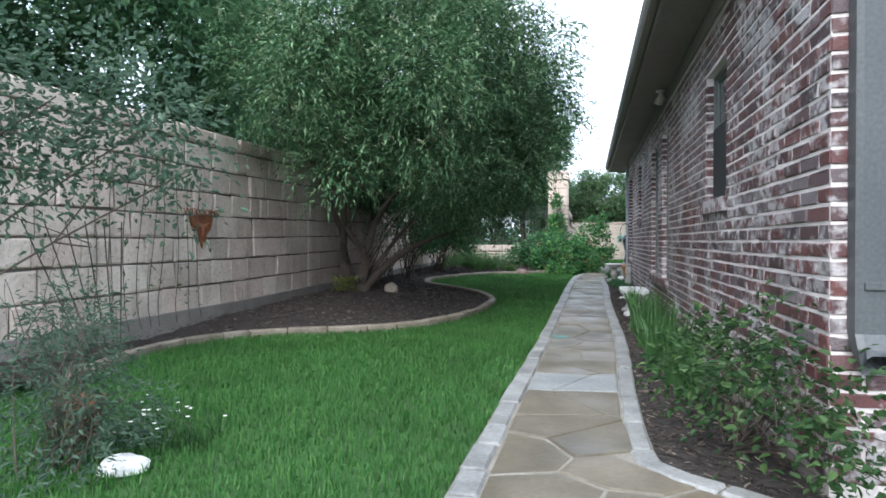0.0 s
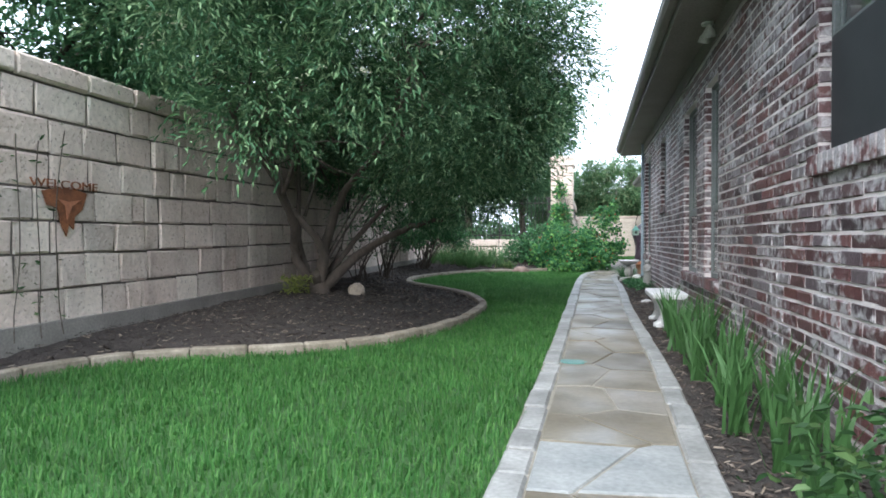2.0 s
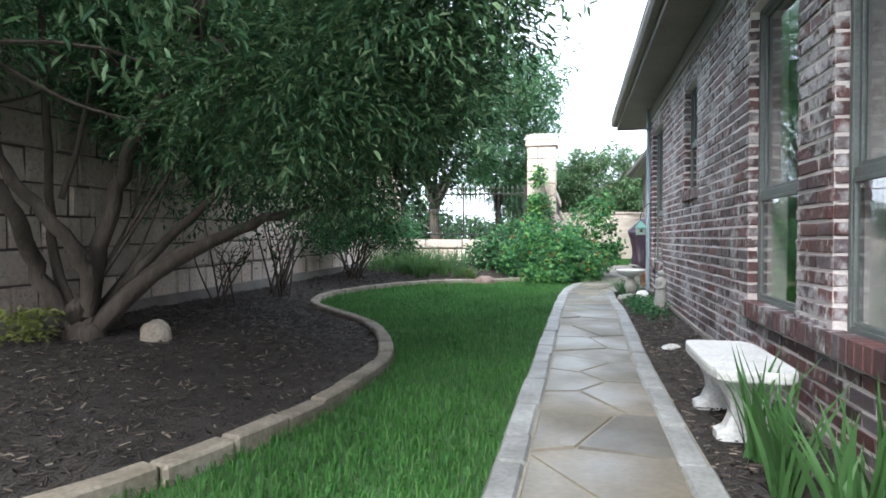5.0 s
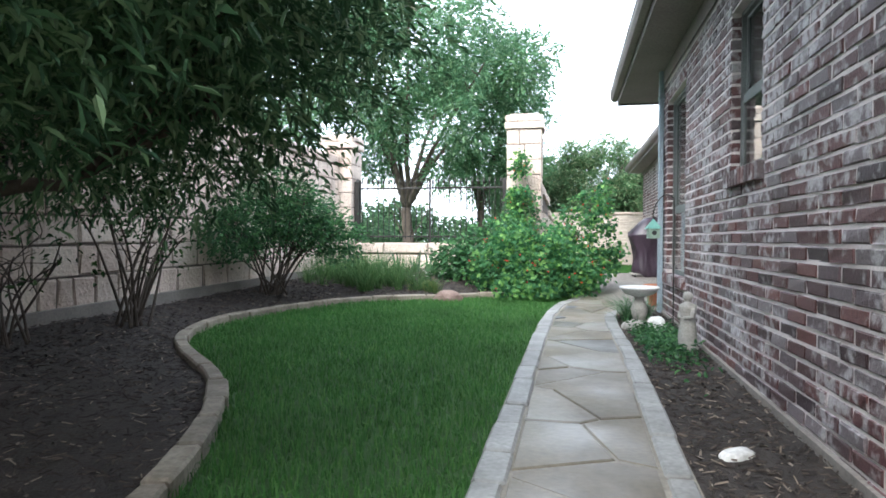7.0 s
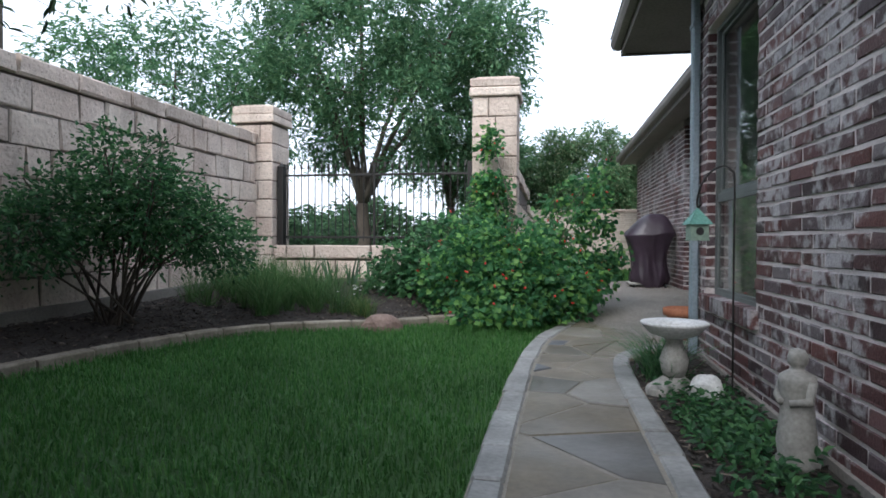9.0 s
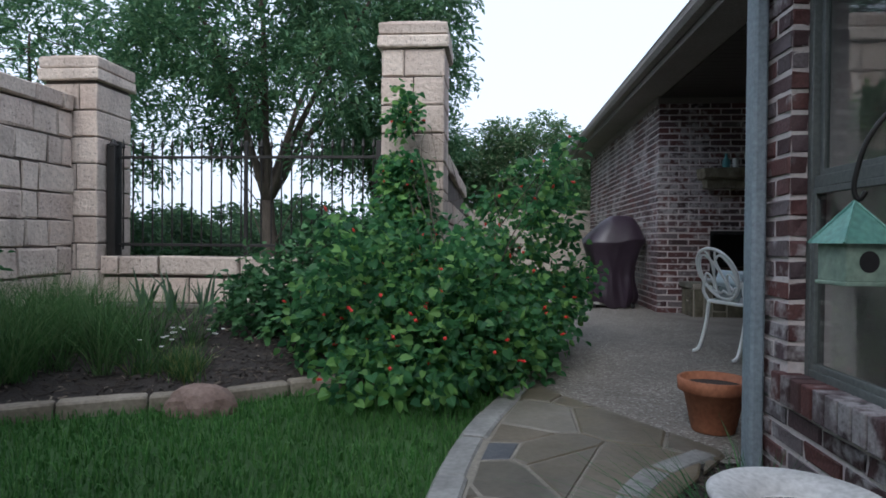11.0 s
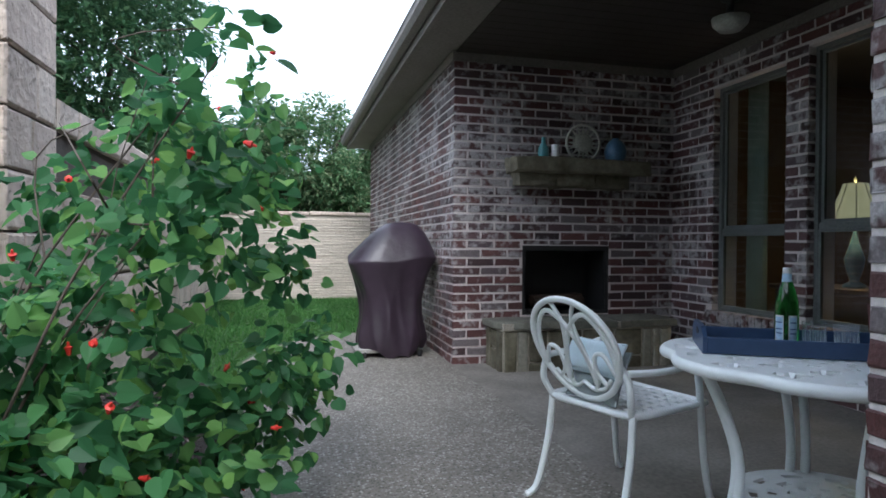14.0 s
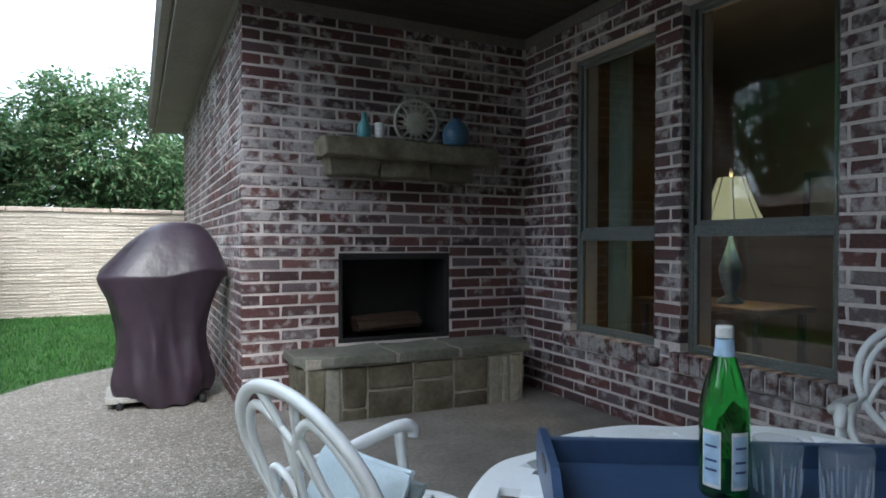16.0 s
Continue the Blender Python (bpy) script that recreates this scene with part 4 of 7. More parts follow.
def curtain(y0, y1, z0, z1):
    c = thing("curtain", (NOOK_X + 0.3, (y0 + y1) / 2, z0), "pale green gathered curtain beside the window", "curtain", "porch window curtains")
    n = 40
    vs, fs = [], []
    for k in range(n + 1):
        y = (y1 - y0) * (k / n - 0.5)
        xo = 0.025 * math.sin(k * 1.25)
        vs += [(xo, y, 0), (xo * 0.8, y, z1 - z0)]
    for k in range(n):
        fs.append((2 * k, 2 * k + 2, 2 * k + 3, 2 * k + 1))
    ob = mesh_from("cloth", vs, fs, CURTAIN, c, True)
    so = ob.modifiers.new("thick", "SOLIDIFY")
    so.thickness = 0.004
    part("rod", tube(bmesh.new(), [(0, -(y1 - y0) / 2 - 0.05, z1 - z0), (0, (y1 - y0) / 2 + 0.05, z1 - z0)], 0.012), WOOD_DARK, c)


curtain(20.93, 21.13, 0.5, 2.8)
curtain(19.32, 19.5, 0.5, 2.8)

# ---- patio furniture ----
def chair(at, rz):
    c = thing("garden_chair", at, "white cast-metal garden chair with looped open back", "chair", "chairs round the patio table", rz=rz)
    # local: front along +x, width along y
    for s in (-1, 1):
        y = 0.22 * s
        part("leg", tube(bmesh.new(), smooth_line([(-0.2, y, 0.43), (-0.22, y * 1.02, 0.25), (-0.27, y * 1.05, 0.06), (-0.31, y * 1.08, 0.012), (-0.33, y * 1.08, 0.012)], 4), 0.015, 8), WHITE_METAL, c, smooth=True)
        part("leg", tube(bmesh.new(), smooth_line([(0.15, y * 1.1, 0.625), (0.17, y * 1.12, 0.52), (0.2, y * 1.08, 0.38), (0.22, y * 1.08, 0.2), (0.25, y * 1.12, 0.04), (0.28, y * 1.14, 0.012)], 4), 0.015, 8), WHITE_METAL, c, smooth=True)
        part("armrest", tube(bmesh.new(), smooth_line([(-0.24, 0.23 * s, 0.6), (-0.1, 0.27 * s, 0.6), (0.04, 0.275 * s, 0.61), (0.15, 0.245 * s, 0.64), (0.2, 0.245 * s, 0.625), (0.205, 0.245 * s, 0.6)], 4), [0.014] * 8 + [0.018] * 10 + [0.016] * 3, 8), WHITE_METAL, c, smooth=True)
        part("back_post", tube(bmesh.new(), smooth_line([(-0.2, 0.21 * s, 0.42), (-0.235, 0.24 * s, 0.5), (-0.24, 0.23 * s, 0.57), (-0.25, 0.2 * s, 0.62)], 4), 0.014, 8), WHITE_METAL, c, smooth=True)
    # seat: rim and openwork bars
    bm = bmesh.new()
    rim = [(0.24, -0.23), (0.25, 0), (0.24, 0.23), (0.0, 0.24), (-0.2, 0.215), (-0.22, 0), (-0.2, -0.215), (0.0, -0.24)]
    line = smooth_line([(x, y, 0.43) for x, y in rim + rim[:1]], 5)
    tube(bm, line, 0.014, 8)
    part("seat_rim", bm, WHITE_METAL, c, smooth=True)
    for k in range(-4, 5):
        bm = bmesh.new()
        solid(bm, -0.21, 0.24, k * 0.052 - 0.011, k * 0.052 + 0.011, 0.424, 0.436, 0.002)
        part("seat_bar", bm, WHITE_METAL, c)
    for k in range(-3, 5):
        bm = bmesh.new()
        solid(bm, k * 0.055 - 0.022, k * 0.055, -0.225, 0.225, 0.425, 0.435, 0.002)
        part("seat_bar", bm, WHITE_METAL, c)

    SLANT = 0.42

    def onback(u, v):
        return (-0.2 - SLANT * (v - 0.45), u, v)

    away = Vector((1, 0, SLANT)).normalized()

    def strap(line, w, t, closed=False):
        """A flat cast strap along (across, up) points on the slanted back."""
        bm = bmesh.new()
        p = [Vector(onback(u, v)) for u, v in line]
        rings = []
        for i, q in enumerate(p):
            d = (p[(i + 1) % len(p) if closed else min(i + 1, len(p) - 1)] - p[i - 1 if closed or i else 0]).normalized()
            side = d.cross(away)
            rings.append([bm.verts.new(q + side * a * w / 2 + away * b * t / 2) for a, b in ((-1, -0.4), (-0.7, -1), (0.7, -1), (1, -0.4), (1, 0.4), (0.7, 1), (-0.7, 1), (-1, 0.4))])
        for a, b in zip(rings, rings[1:] + rings[:1] if closed else rings[1:]):
            for k in range(8):
                bm.faces.new((a[k], a[(k + 1) % 8], b[(k + 1) % 8], b[k]))
        if not closed:
            bm.faces.new(rings[0][::-1])
            bm.faces.new(rings[-1])
        bmesh.ops.recalc_face_normals(bm, faces=bm.faces[:])
        return bm

    def bow(pts, n=6):
        return [(p.x, p.y) for p in smooth_line([(u, v, 0) for u, v in pts], n)]

    oval = [(0.225 * math.sin(a) * (1.0 - 0.08 * math.cos(a)), 0.665 - 0.205 * math.cos(a)) for a in np.linspace(0, 2 * math.pi, 44)[:-1]]
    part("back_frame", strap(oval, 0.026, 0.02, True), WHITE_METAL, c, smooth=True)
    for s in (-1, 1):
        # two arches that cross at the middle, and the fan of bars below them
        for line, w in (([(0.2, 0.56), (0.19, 0.72), (0.11, 0.815), (0.02, 0.77), (-0.05, 0.65), (-0.07, 0.53)], 0.02),
                        ([(0.07, 0.865), (0.03, 0.78), (0.05, 0.66), (0.085, 0.56), (0.06, 0.51)], 0.016),
                        ([(0.19, 0.58), (0.15, 0.66), (0.1, 0.65), (0.09, 0.58), (0.13, 0.53)], 0.016),
                        ([(0.0, 0.53), (0.05, 0.505), (0.11, 0.52), (0.15, 0.56)], 0.016)):
            part("back_loop", strap(bow([(u * s, v) for u, v in line]), w, 0.014), WHITE_METAL, c, smooth=True)
    return c


def cushion(name, label, m, size, mat):
    t = thing(name, (0, 0, 0), label, "cushion")
    t.matrix_basis = m
    n = 14
    vs, fs = [], []
    for s in (1, -1):
        for i in range(n + 1):
            for j in range(n + 1):
                u, v = 2 * i / n - 1, 2 * j / n - 1
                e = max(0.0, (1 - u ** 4) * (1 - v ** 4)) ** 0.45
                pin = 1 - 0.07 * (1 - abs(u)) ** 1 * abs(v) ** 3 - 0.07 * (1 - abs(v)) * abs(u) ** 3
                vs.append((u * size[0] / 2 * pin, v * size[1] / 2 * pin, s * size[2] / 2 * e))
    w = n + 1
    for s in (0, 1):
        o = s * w * w
        for i in range(n):
            for j in range(n):
                q = (o + i * w + j, o + (i + 1) * w + j, o + (i + 1) * w + j + 1, o + i * w + j + 1)
                fs.append(q if s == 0 else q[::-1])
    body = mesh_from("cover", vs, fs, mat, t, True)
    line = [(u * size[0] / 2, v * size[1] / 2, 0) for u, v in ((-1, -1), (-0.5, -0.94), (0, -0.93), (0.5, -0.94), (1, -1), (0.94, -0.5), (0.93, 0), (0.94, 0.5), (1, 1), (0.5, 0.94), (0, 0.93), (-0.5, 0.94), (-1, 1), (-0.94, 0.5), (-0.93, 0), (-0.94, -0.5), (-1, -1))]
    part("piping", tube(bmesh.new(), line, 0.006, 6, False), mat, t)
    return t


PZ = gz(19) + 0.025
CHAIR_AT, CHAIR_TURN = (1.97, 18.89, PZ), 19
chair(CHAIR_AT, CHAIR_TURN)
cushion("cushion", "grey square seat cushion leaning on the chair back", pose(*CHAIR_AT, 0, 0, CHAIR_TURN) @ pose(-0.155, 0, 0.55, 0, -66, 0), (0.22, 0.27, 0.07), PILLOW_GREY)
cushion("cushion", "pale blue bolster cushion across the chair", pose(*CHAIR_AT, 0, 0, CHAIR_TURN) @ pose(-0.18, 0, 0.625, 0, -66, 0), (0.14, 0.29, 0.085), PILLOW)
chair((3.55, 18.6, PZ + 0.005), 208)

TABLE = (2.3, 18.16, PZ)
table = thing("patio_table", TABLE, "round white cast-metal table with scalloped openwork top", "table")


def openwork(radius, z, thick, skip, name, parent, nt=112, nr=14, scallop=0.0, lip=0.0):
    bm = bmesh.new()
    g = {}
    for i in range(nr + 1):
        for k in range(nt):
            a = 2 * math.pi * k / nt
            edge = radius * (1 - scallop * abs(math.sin(4 * a)) ** 6)
            r = edge * (0.02 + 0.98 * i / nr)
            g[i, k] = bm.verts.new((r * math.cos(a), r * math.sin(a), z - lip * max(0, i - nr + 1)))
    for i in range(nr):
        for k in range(nt):
            if not skip(i / nr, k, i):
                bm.faces.new((g[i, k], g[i + 1, k], g[i + 1, (k + 1) % nt], g[i, (k + 1) % nt]))
    bmesh.ops.delete(bm, geom=[v for v in bm.verts if not v.link_faces], context="VERTS")
    bmesh.ops.solidify(bm, geom=bm.faces[:], thickness=thick)
    return part(name, bm, WHITE_METAL, parent)


def petals(r, k, i):
    return (i in (2, 4, 6) and (k + i) % 7 in (1, 2, 3)) or (i in (8, 9) and (k + i * 2) % 7 in (1, 2)) or (i in (11, 12) and (k + i * 2) % 7 in (4, 5) and k % 28 < 24)


openwork(0.52, 0.715, -0.014, petals, "tabletop", table, scallop=0.06)
bm = bmesh.new()
tube(bm, [(0.515 * (1 - 0.06 * abs(math.sin(4 * a)) ** 6) * math.cos(a), 0.515 * (1 - 0.06 * abs(math.sin(4 * a)) ** 6) * math.sin(a), 0.71) for a in np.linspace(0, 2 * math.pi, 129)], 0.02, 10, False)
part("table_rim", bm, WHITE_METAL, table, smooth=True)
for k in range(4):
    a = math.pi / 4 + k * math.pi / 2 + 0.35
    for da in (-0.09, 0.09):
        part("leg", tube(bmesh.new(), [(r * math.cos(a + da), r * math.sin(a + da), z) for r, z in [(p.x, p.z) for p in smooth_line([(0.42, 0, 0.705), (0.36, 0, 0.6), (0.29, 0, 0.4), (0.29, 0, 0.24), (0.34, 0, 0.08), (0.42, 0, 0.012), (0.445, 0, 0.014)], 4)]], 0.016, 8), WHITE_METAL, table, smooth=True)
openwork(0.3, 0.235, -0.012, lambda r, k, i: 1 <= i <= 8 and ((k + i * 2) % 6) in (1, 2, 3) and i % 2 == 1, "shelf", table, 60, 10)

TRAY_M = pose(2.3, 18.22, PZ + 0.731, 0, 0, -30)
tray = thing("tray", (0, 0, 0), "blue painted wooden serving tray with raised sides", "tray")
tray.matrix_basis = TRAY_M
part("base", box(-0.36, 0.36, -0.14, 0.14, 0, 0.012, 0.003), TRAY_BLUE, tray)
for y0, y1 in ((-0.155, -0.141), (0.141, 0.155)):
    part("long_side", box(-0.36, 0.36, y0, y1, 0, 0.055, 0.004), TRAY_BLUE, tray)
for s in (-1, 1):
    bm = bmesh.new()
    pr = [(-0.155, 0), (0.155, 0), (0.155, 0.055), (0.1, 0.085), (-0.1, 0.085), (-0.155, 0.055)]
    f = [bm.verts.new((s * 0.367 - 0.007, y, z)) for y, z in pr]
    g = [bm.verts.new((s * 0.367 + 0.007, y, z)) for y, z in pr]
    bm.faces.new(f[::-1])
    bm.faces.new(g)
    for k in range(6):
        bm.faces.new((f[k], f[(k + 1) % 6], g[(k + 1) % 6], g[k]))
    end = part("end_side", bm, TRAY_BLUE, tray)
    bm = bmesh.new()
    bmesh.ops.create_cone(bm, cap_ends=True, segments=20, radius1=0.02, radius2=0.02, depth=0.016, matrix=pose(s * 0.367, 0, 0.058, 0, 90, 0) @ Matrix.Diagonal((0.6, 2.0, 1, 1)))
    part("grip_hole", bm, DARK_PLASTIC, end)
TZ = PZ + 0.731 + 0.013
bottle = thing("bottle", (2.225, 18.27, TZ), "green glass water bottle with blue labels", "bottle")
bottle.rotation_euler[2] = radians(-35)
bottle.scale = (0.92, 0.92, 0.92)
part("glass", lathe([(0, 0.012), (0.02, 0.003), (0.036, 0), (0.0405, 0.006), (0.041, 0.14), (0.039, 0.165), (0.03, 0.205), (0.02, 0.235), (0.0155, 0.25), (0.0145, 0.268), (0, 0.268)], 36), BOTTLE, bottle, smooth=True)
part("cap", lathe([(0, 0.292), (0.0135, 0.292), (0.015, 0.289), (0.015, 0.272), (0.0, 0.272)], 24), CAPWHITE, bottle, "white screw cap")
part("neck_label", lathe([(0.0185, 0.24), (0.0163, 0.25), (0.0155, 0.27), (0.015, 0.27)], 24), FOIL, bottle, "light blue neck label")


def wrap(r, a0, a1, z0, z1, n=8):
    bm = bmesh.new()
    vs = [(bm.verts.new((r * math.cos(a), r * math.sin(a), z0)), bm.verts.new((r * math.cos(a), r * math.sin(a), z1))) for a in np.linspace(a0, a1, n)]
    for p, q in zip(vs, vs[1:]):
        bm.faces.new((p[0], q[0], q[1], p[1]))
    return bm


for a in (-2.75, -1.55):
    lab = part("label", wrap(0.0417, a, a + 0.8, 0.022, 0.118), CAPWHITE, bottle, "pale blue paper label")
    part("label_field", wrap(0.0419, a + 0.06, a + 0.74, 0.028, 0.112), LABEL, lab)
    for z in (0.05, 0.066, 0.09):
        part("text_bar", wrap(0.0421, a + 0.15, a + 0.65, z, z + 0.004), LABEL_DARK, lab)
for gx, gy in ((2.305, 18.235), (2.36, 18.16)):
    gl = thing("glass", (gx, gy, TZ), "ribbed clear glass tumbler on the tray", "glass", "tumblers on the tray")
    bm = bmesh.new()
    n = 32
    rings = []
    for r, z in ((0.0, 0.0), (0.03, 0.0), (0.031, 0.004), (0.036, 0.085), (0.034, 0.086), (0.029, 0.014), (0.0, 0.012)):
        rings.append([bm.verts.new(((r + (0.003 if k % 2 else 0) * (r > 0)) * math.cos(2 * math.pi * k / n), (r + (0.003 if k % 2 else 0) * (r > 0)) * math.sin(2 * math.pi * k / n), z)) for k in range(n)] if r else [bm.verts.new((0, 0, z))])
    for a, b in zip(rings, rings[1:]):
        for k in range(n):
            q = [a[k % len(a)], a[(k + 1) % len(a)], b[(k + 1) % len(b)], b[k % len(b)]]
            bm.faces.new([v for i, v in enumerate(q) if v not in q[:i]])
    part("tumbler", bm, CLEAR, gl, smooth=True)
    # Ribs of the fluted glass, whitened to draw its bright streaks of light.
    for k in range(14):
        a = 2 * math.pi * k / 14
        part("glint_rib", tube(bmesh.new(), [(r * math.cos(a), r * math.sin(a), z) for r, z in ((0.0325, 0.004), (0.0345, 0.03), (0.0365, 0.045 + 0.012 * (k % 3)))], [0.0022, 0.002, 0.0005], 5), GLINT_GLASS, gl)
    part("rim", tube(bmesh.new(), [(0.0355 * math.cos(a), 0.0355 * math.sin(a), 0.0865) for a in np.linspace(0, 2 * math.pi, 30)], 0.001, 6, False), CLEAR, gl)

# ---- covered grill ----
grill = thing("covered_grill", (1.55, 22.5, gz(22) + 0.025), "barbecue grill under a dark purple-brown vinyl cover", "grill")
n = 96
prof = [(0.3, 0.31, 0.035), (0.335, 0.335, 0.11), (0.335, 0.33, 0.2), (0.31, 0.31, 0.34), (0.295, 0.29, 0.48), (0.315, 0.3, 0.62), (0.365, 0.325, 0.76), (0.41, 0.345, 0.86), (0.424, 0.352, 0.9), (0.422, 0.351, 0.915), (0.405, 0.34, 0.935), (0.33, 0.28, 1.07), (0.25, 0.215, 1.17), (0.165, 0.145, 1.25), (0.1, 0.09, 1.268), (0.0, 0.0, 1.272)]
vs, fs = [], []
rg = np.random.default_rng(3)
ph = rg.uniform(0, 6.28, 8)


def crease(v):
    return 1 - 2 * abs(math.sin(v)) ** 0.6


for j, (rx, ry, z) in enumerate(prof):
    for k in range(n):
        a = 2 * math.pi * k / n
        c, s = math.cos(a), math.sin(a)
        sq = 1 / (abs(c) ** 3.4 + abs(s) ** 3.4) ** (1 / 3.4)
        drape = min(1.0, max(0.0, 0.92 - z) / 0.35)
        hang = 0.055 * crease(2.5 * a + ph[0] + z * 1.6) + 0.045 * crease(4 * a + ph[1] - z * 2.2) + 0.03 * crease(7 * a + ph[2] + z * 3)
        fold = 1 + drape * hang + 0.012 * crease(3 * a + ph[3] + z * 5) + 0.02 * math.sin(2 * a + ph[4])
        zz = z + (0.035 * math.sin(3 * a + ph[5]) + 0.02 * math.sin(8 * a) if j < 2 else 0) + (0.022 * math.sin(2 * a + ph[6]) + 0.012 * math.sin(5 * a) if 6 <= j <= 10 else 0)
        lean = 0.1 * max(0.0, z - 0.85) / 0.4
        vs.append((rx * sq * c * fold + lean, ry * sq * s * fold, zz))
for j in range(len(prof) - 1):
    for k in range(n):
        fs.append((j * n + k, j * n + (k + 1) % n, (j + 1) * n + (k + 1) % n, (j + 1) * n + k))
cov = mesh_from("cover", vs, fs, VINYL, grill, True)
so = cov.modifiers.new("smooth", "SUBSURF")
so.levels = so.render_levels = 1
part("base_shelf", box(-0.36, 0.16, -0.24, 0.2, 0.045, 0.085, 0.01), CAST, grill, "grey metal base shelf")
for sx in (-0.27, 0.25):
    for sy in (-0.22, 0.2):
        part("foot", lathe([(0, 0), (0.02, 0), (0.025, 0.03), (0.02, 0.06), (0, 0.06)], 14, None, (sx, sy, 0)), DARK_PLASTIC, grill)

# ---- iron fence ----
fence = thing("iron_fence", (-2.63, 19.83, 0.98), "black iron picket fence with spear points on the low wall", "fence")
part("top_rail", box(-1.42, 1.4, -0.015, 0.015, 1.0, 1.03, 0.003), IRON, fence)
part("bottom_rail", box(-1.42, 1.4, -0.015, 0.015, 0.1, 0.13, 0.003), IRON, fence)
for s, r in ((-1.38, 0.035), (0.0, 0.018), (1.38, 0.035)):
    part("post", box(s - r, s + r, -r, r, 0, 1.18, 0.004), IRON, fence)
pk = bmesh.new()
tube(pk, [(0, 0, 0.06), (0, 0, 1.12)], 0.009, 6)
lathe([(0.009, 1.1), (0.02, 1.125), (0.011, 1.17), (0, 1.215)], 6, pk)
pk_me = bpy.data.meshes.new("picket")
pk.to_mesh(pk_me)
pk.free()
pk_me.materials.append(IRON)
for k in range(26):
    x = -1.31 + k * 0.105
    if abs(x) > 0.05:
        o = new("picket", pk_me)
        o.parent, o.location = fence, (x, 0, 0)
plate = thing("post_cover", (-4.02, 19.78, 0.98), "tall dark iron post against the limestone pier", "post")
part("post_body", box(-0.045, 0.045, -0.045, 0.045, 0, 1.12, 0.006), IRON, plate)
part("post_cap", lathe([(0.06, 1.12), (0.06, 1.14), (0.03, 1.16), (0.02, 1.19), (0, 1.2)], 12), IRON, plate)


# ---- small garden things ----
def rock(name, label, at, size, mat, seed, rz=0):
    bm = bmesh.new()
    bmesh.ops.create_icosphere(bm, subdivisions=3, radius=1)
    for v in bm.verts:
        d = v.co.normalized()
        r = 1 + 0.22 * noise.noise(d * 1.4 + Vector((seed, 0, 0))) + 0.09 * noise.noise(d * 4 + Vector((0, seed, 0)))
        r = min(r, 1.05)
        v.co = Vector((d.x * r * size[0], d.y * r * size[1], max(-0.35, d.z * r) * size[2]))
    ob = link(name, bm, mat)
    ob.matrix_basis = pose(*at, 0, 0, rz)
    return tagged(ob, label, "rock")


rock("rock", "pale angular rock in the mulch by the tree", (-3.2, 10.0, bed_height(-3.2, 10.0) + 0.03), (0.12, 0.09, 0.12), ROCK, 3, 20)
rock("rock", "broad tan boulder beside the lawn edge", (-1.74, 16.98, 0.2), (0.21, 0.13, 0.14), ROCK_BROWN, 8, 10)
rock("rock", "white rounded rock in the side bed", (0.74, 14.9, gz(14.9) + 0.05), (0.1, 0.09, 0.1), ROCK_WHITE, 5)
rock("rock", "small grey stone under the bird bath", (0.5, 14.95, gz(14.9) + 0.03), (0.09, 0.07, 0.06), CAST, 6)
rock("rock", "flat pale stone chip on the side bed", (0.62, 11.4, gz(11.4) + 0.02), (0.1, 0.05, 0.03), ROCK_WHITE, 7, 40)
rock("rock", "white stone beside the low shrub", (-2.15, 2.55, 0.03), (0.12, 0.09, 0.06), ROCK_WHITE, 9, 30)

bench = thing("garden_bench", (0.645, 9.4, gz(9.4) + 0.01), "white cast-stone garden bench on two carved pedestals", "bench")
bm = bmesh.new()
out = []
for k in range(40):
    a = 2 * math.pi * k / 40
    c, s = math.cos(a), math.sin(a)
    q = 1 / (abs(c) ** 7 + abs(s) ** 7) ** (1 / 7)
    out.append((0.19 * q * c, 0.46 * q * s))
lv = []
for z, g in ((0.305, 0.97), (0.315, 1.0), (0.345, 1.0), (0.357, 0.98)):
    lv.append([bm.verts.new((x * g, y * (1 - (1 - g) * 0.4), z)) for x, y in out])
for a, b in zip(lv, lv[1:]):
    for k in range(40):
        bm.faces.new((a[k], a[(k + 1) % 40], b[(k + 1) % 40], b[k]))
bm.faces.new(lv[0][::-1])
bm.faces.new(lv[-1])
part("seat_slab", bm, BENCH, bench)
for s in (-0.27, 0.27):
    bm = bmesh.new()
    pr = [(0.15, 0), (0.15, 0.04), (0.11, 0.06), (0.085, 0.12), (0.09, 0.18), (0.12, 0.24), (0.15, 0.27), (0.155, 0.304)]
    rings = []
    for w, z in pr:
        d = 0.055 + 0.15 * (w - 0.085)
        rings.append([bm.verts.new((x * w, s + y * d, z)) for x, y in ((-1, -0.7), (-0.8, -1), (0.8, -1), (1, -0.7), (1, 0.7), (0.8, 1), (-0.8, 1), (-1, 0.7))])
    for a, b in zip(rings, rings[1:]):
        for k in range(8):
            bm.faces.new((a[k], a[(k + 1) % 8], b[(k + 1) % 8], b[k]))
    bm.faces.new(rings[0][::-1])
    bm.faces.new(rings[-1])
    part("pedestal", bm, BENCH, bench)

bath = thing("bird_bath", (0.6, 15.1, gz(15.1) + 0.01), "weathered white concrete bird bath with a shallow bowl", "bird bath")
part("base", lathe([(0, 0), (0.13, 0), (0.13, 0.03), (0.1, 0.05), (0.06, 0.08), (0, 0.08)], 32), CAST, bath, smooth=True)
part("column", lathe([(0, 0.075), (0.06, 0.075), (0.075, 0.12), (0.085, 0.18), (0.06, 0.25), (0.045, 0.29), (0.065, 0.315), (0, 0.315)], 32), CAST, bath, smooth=True)
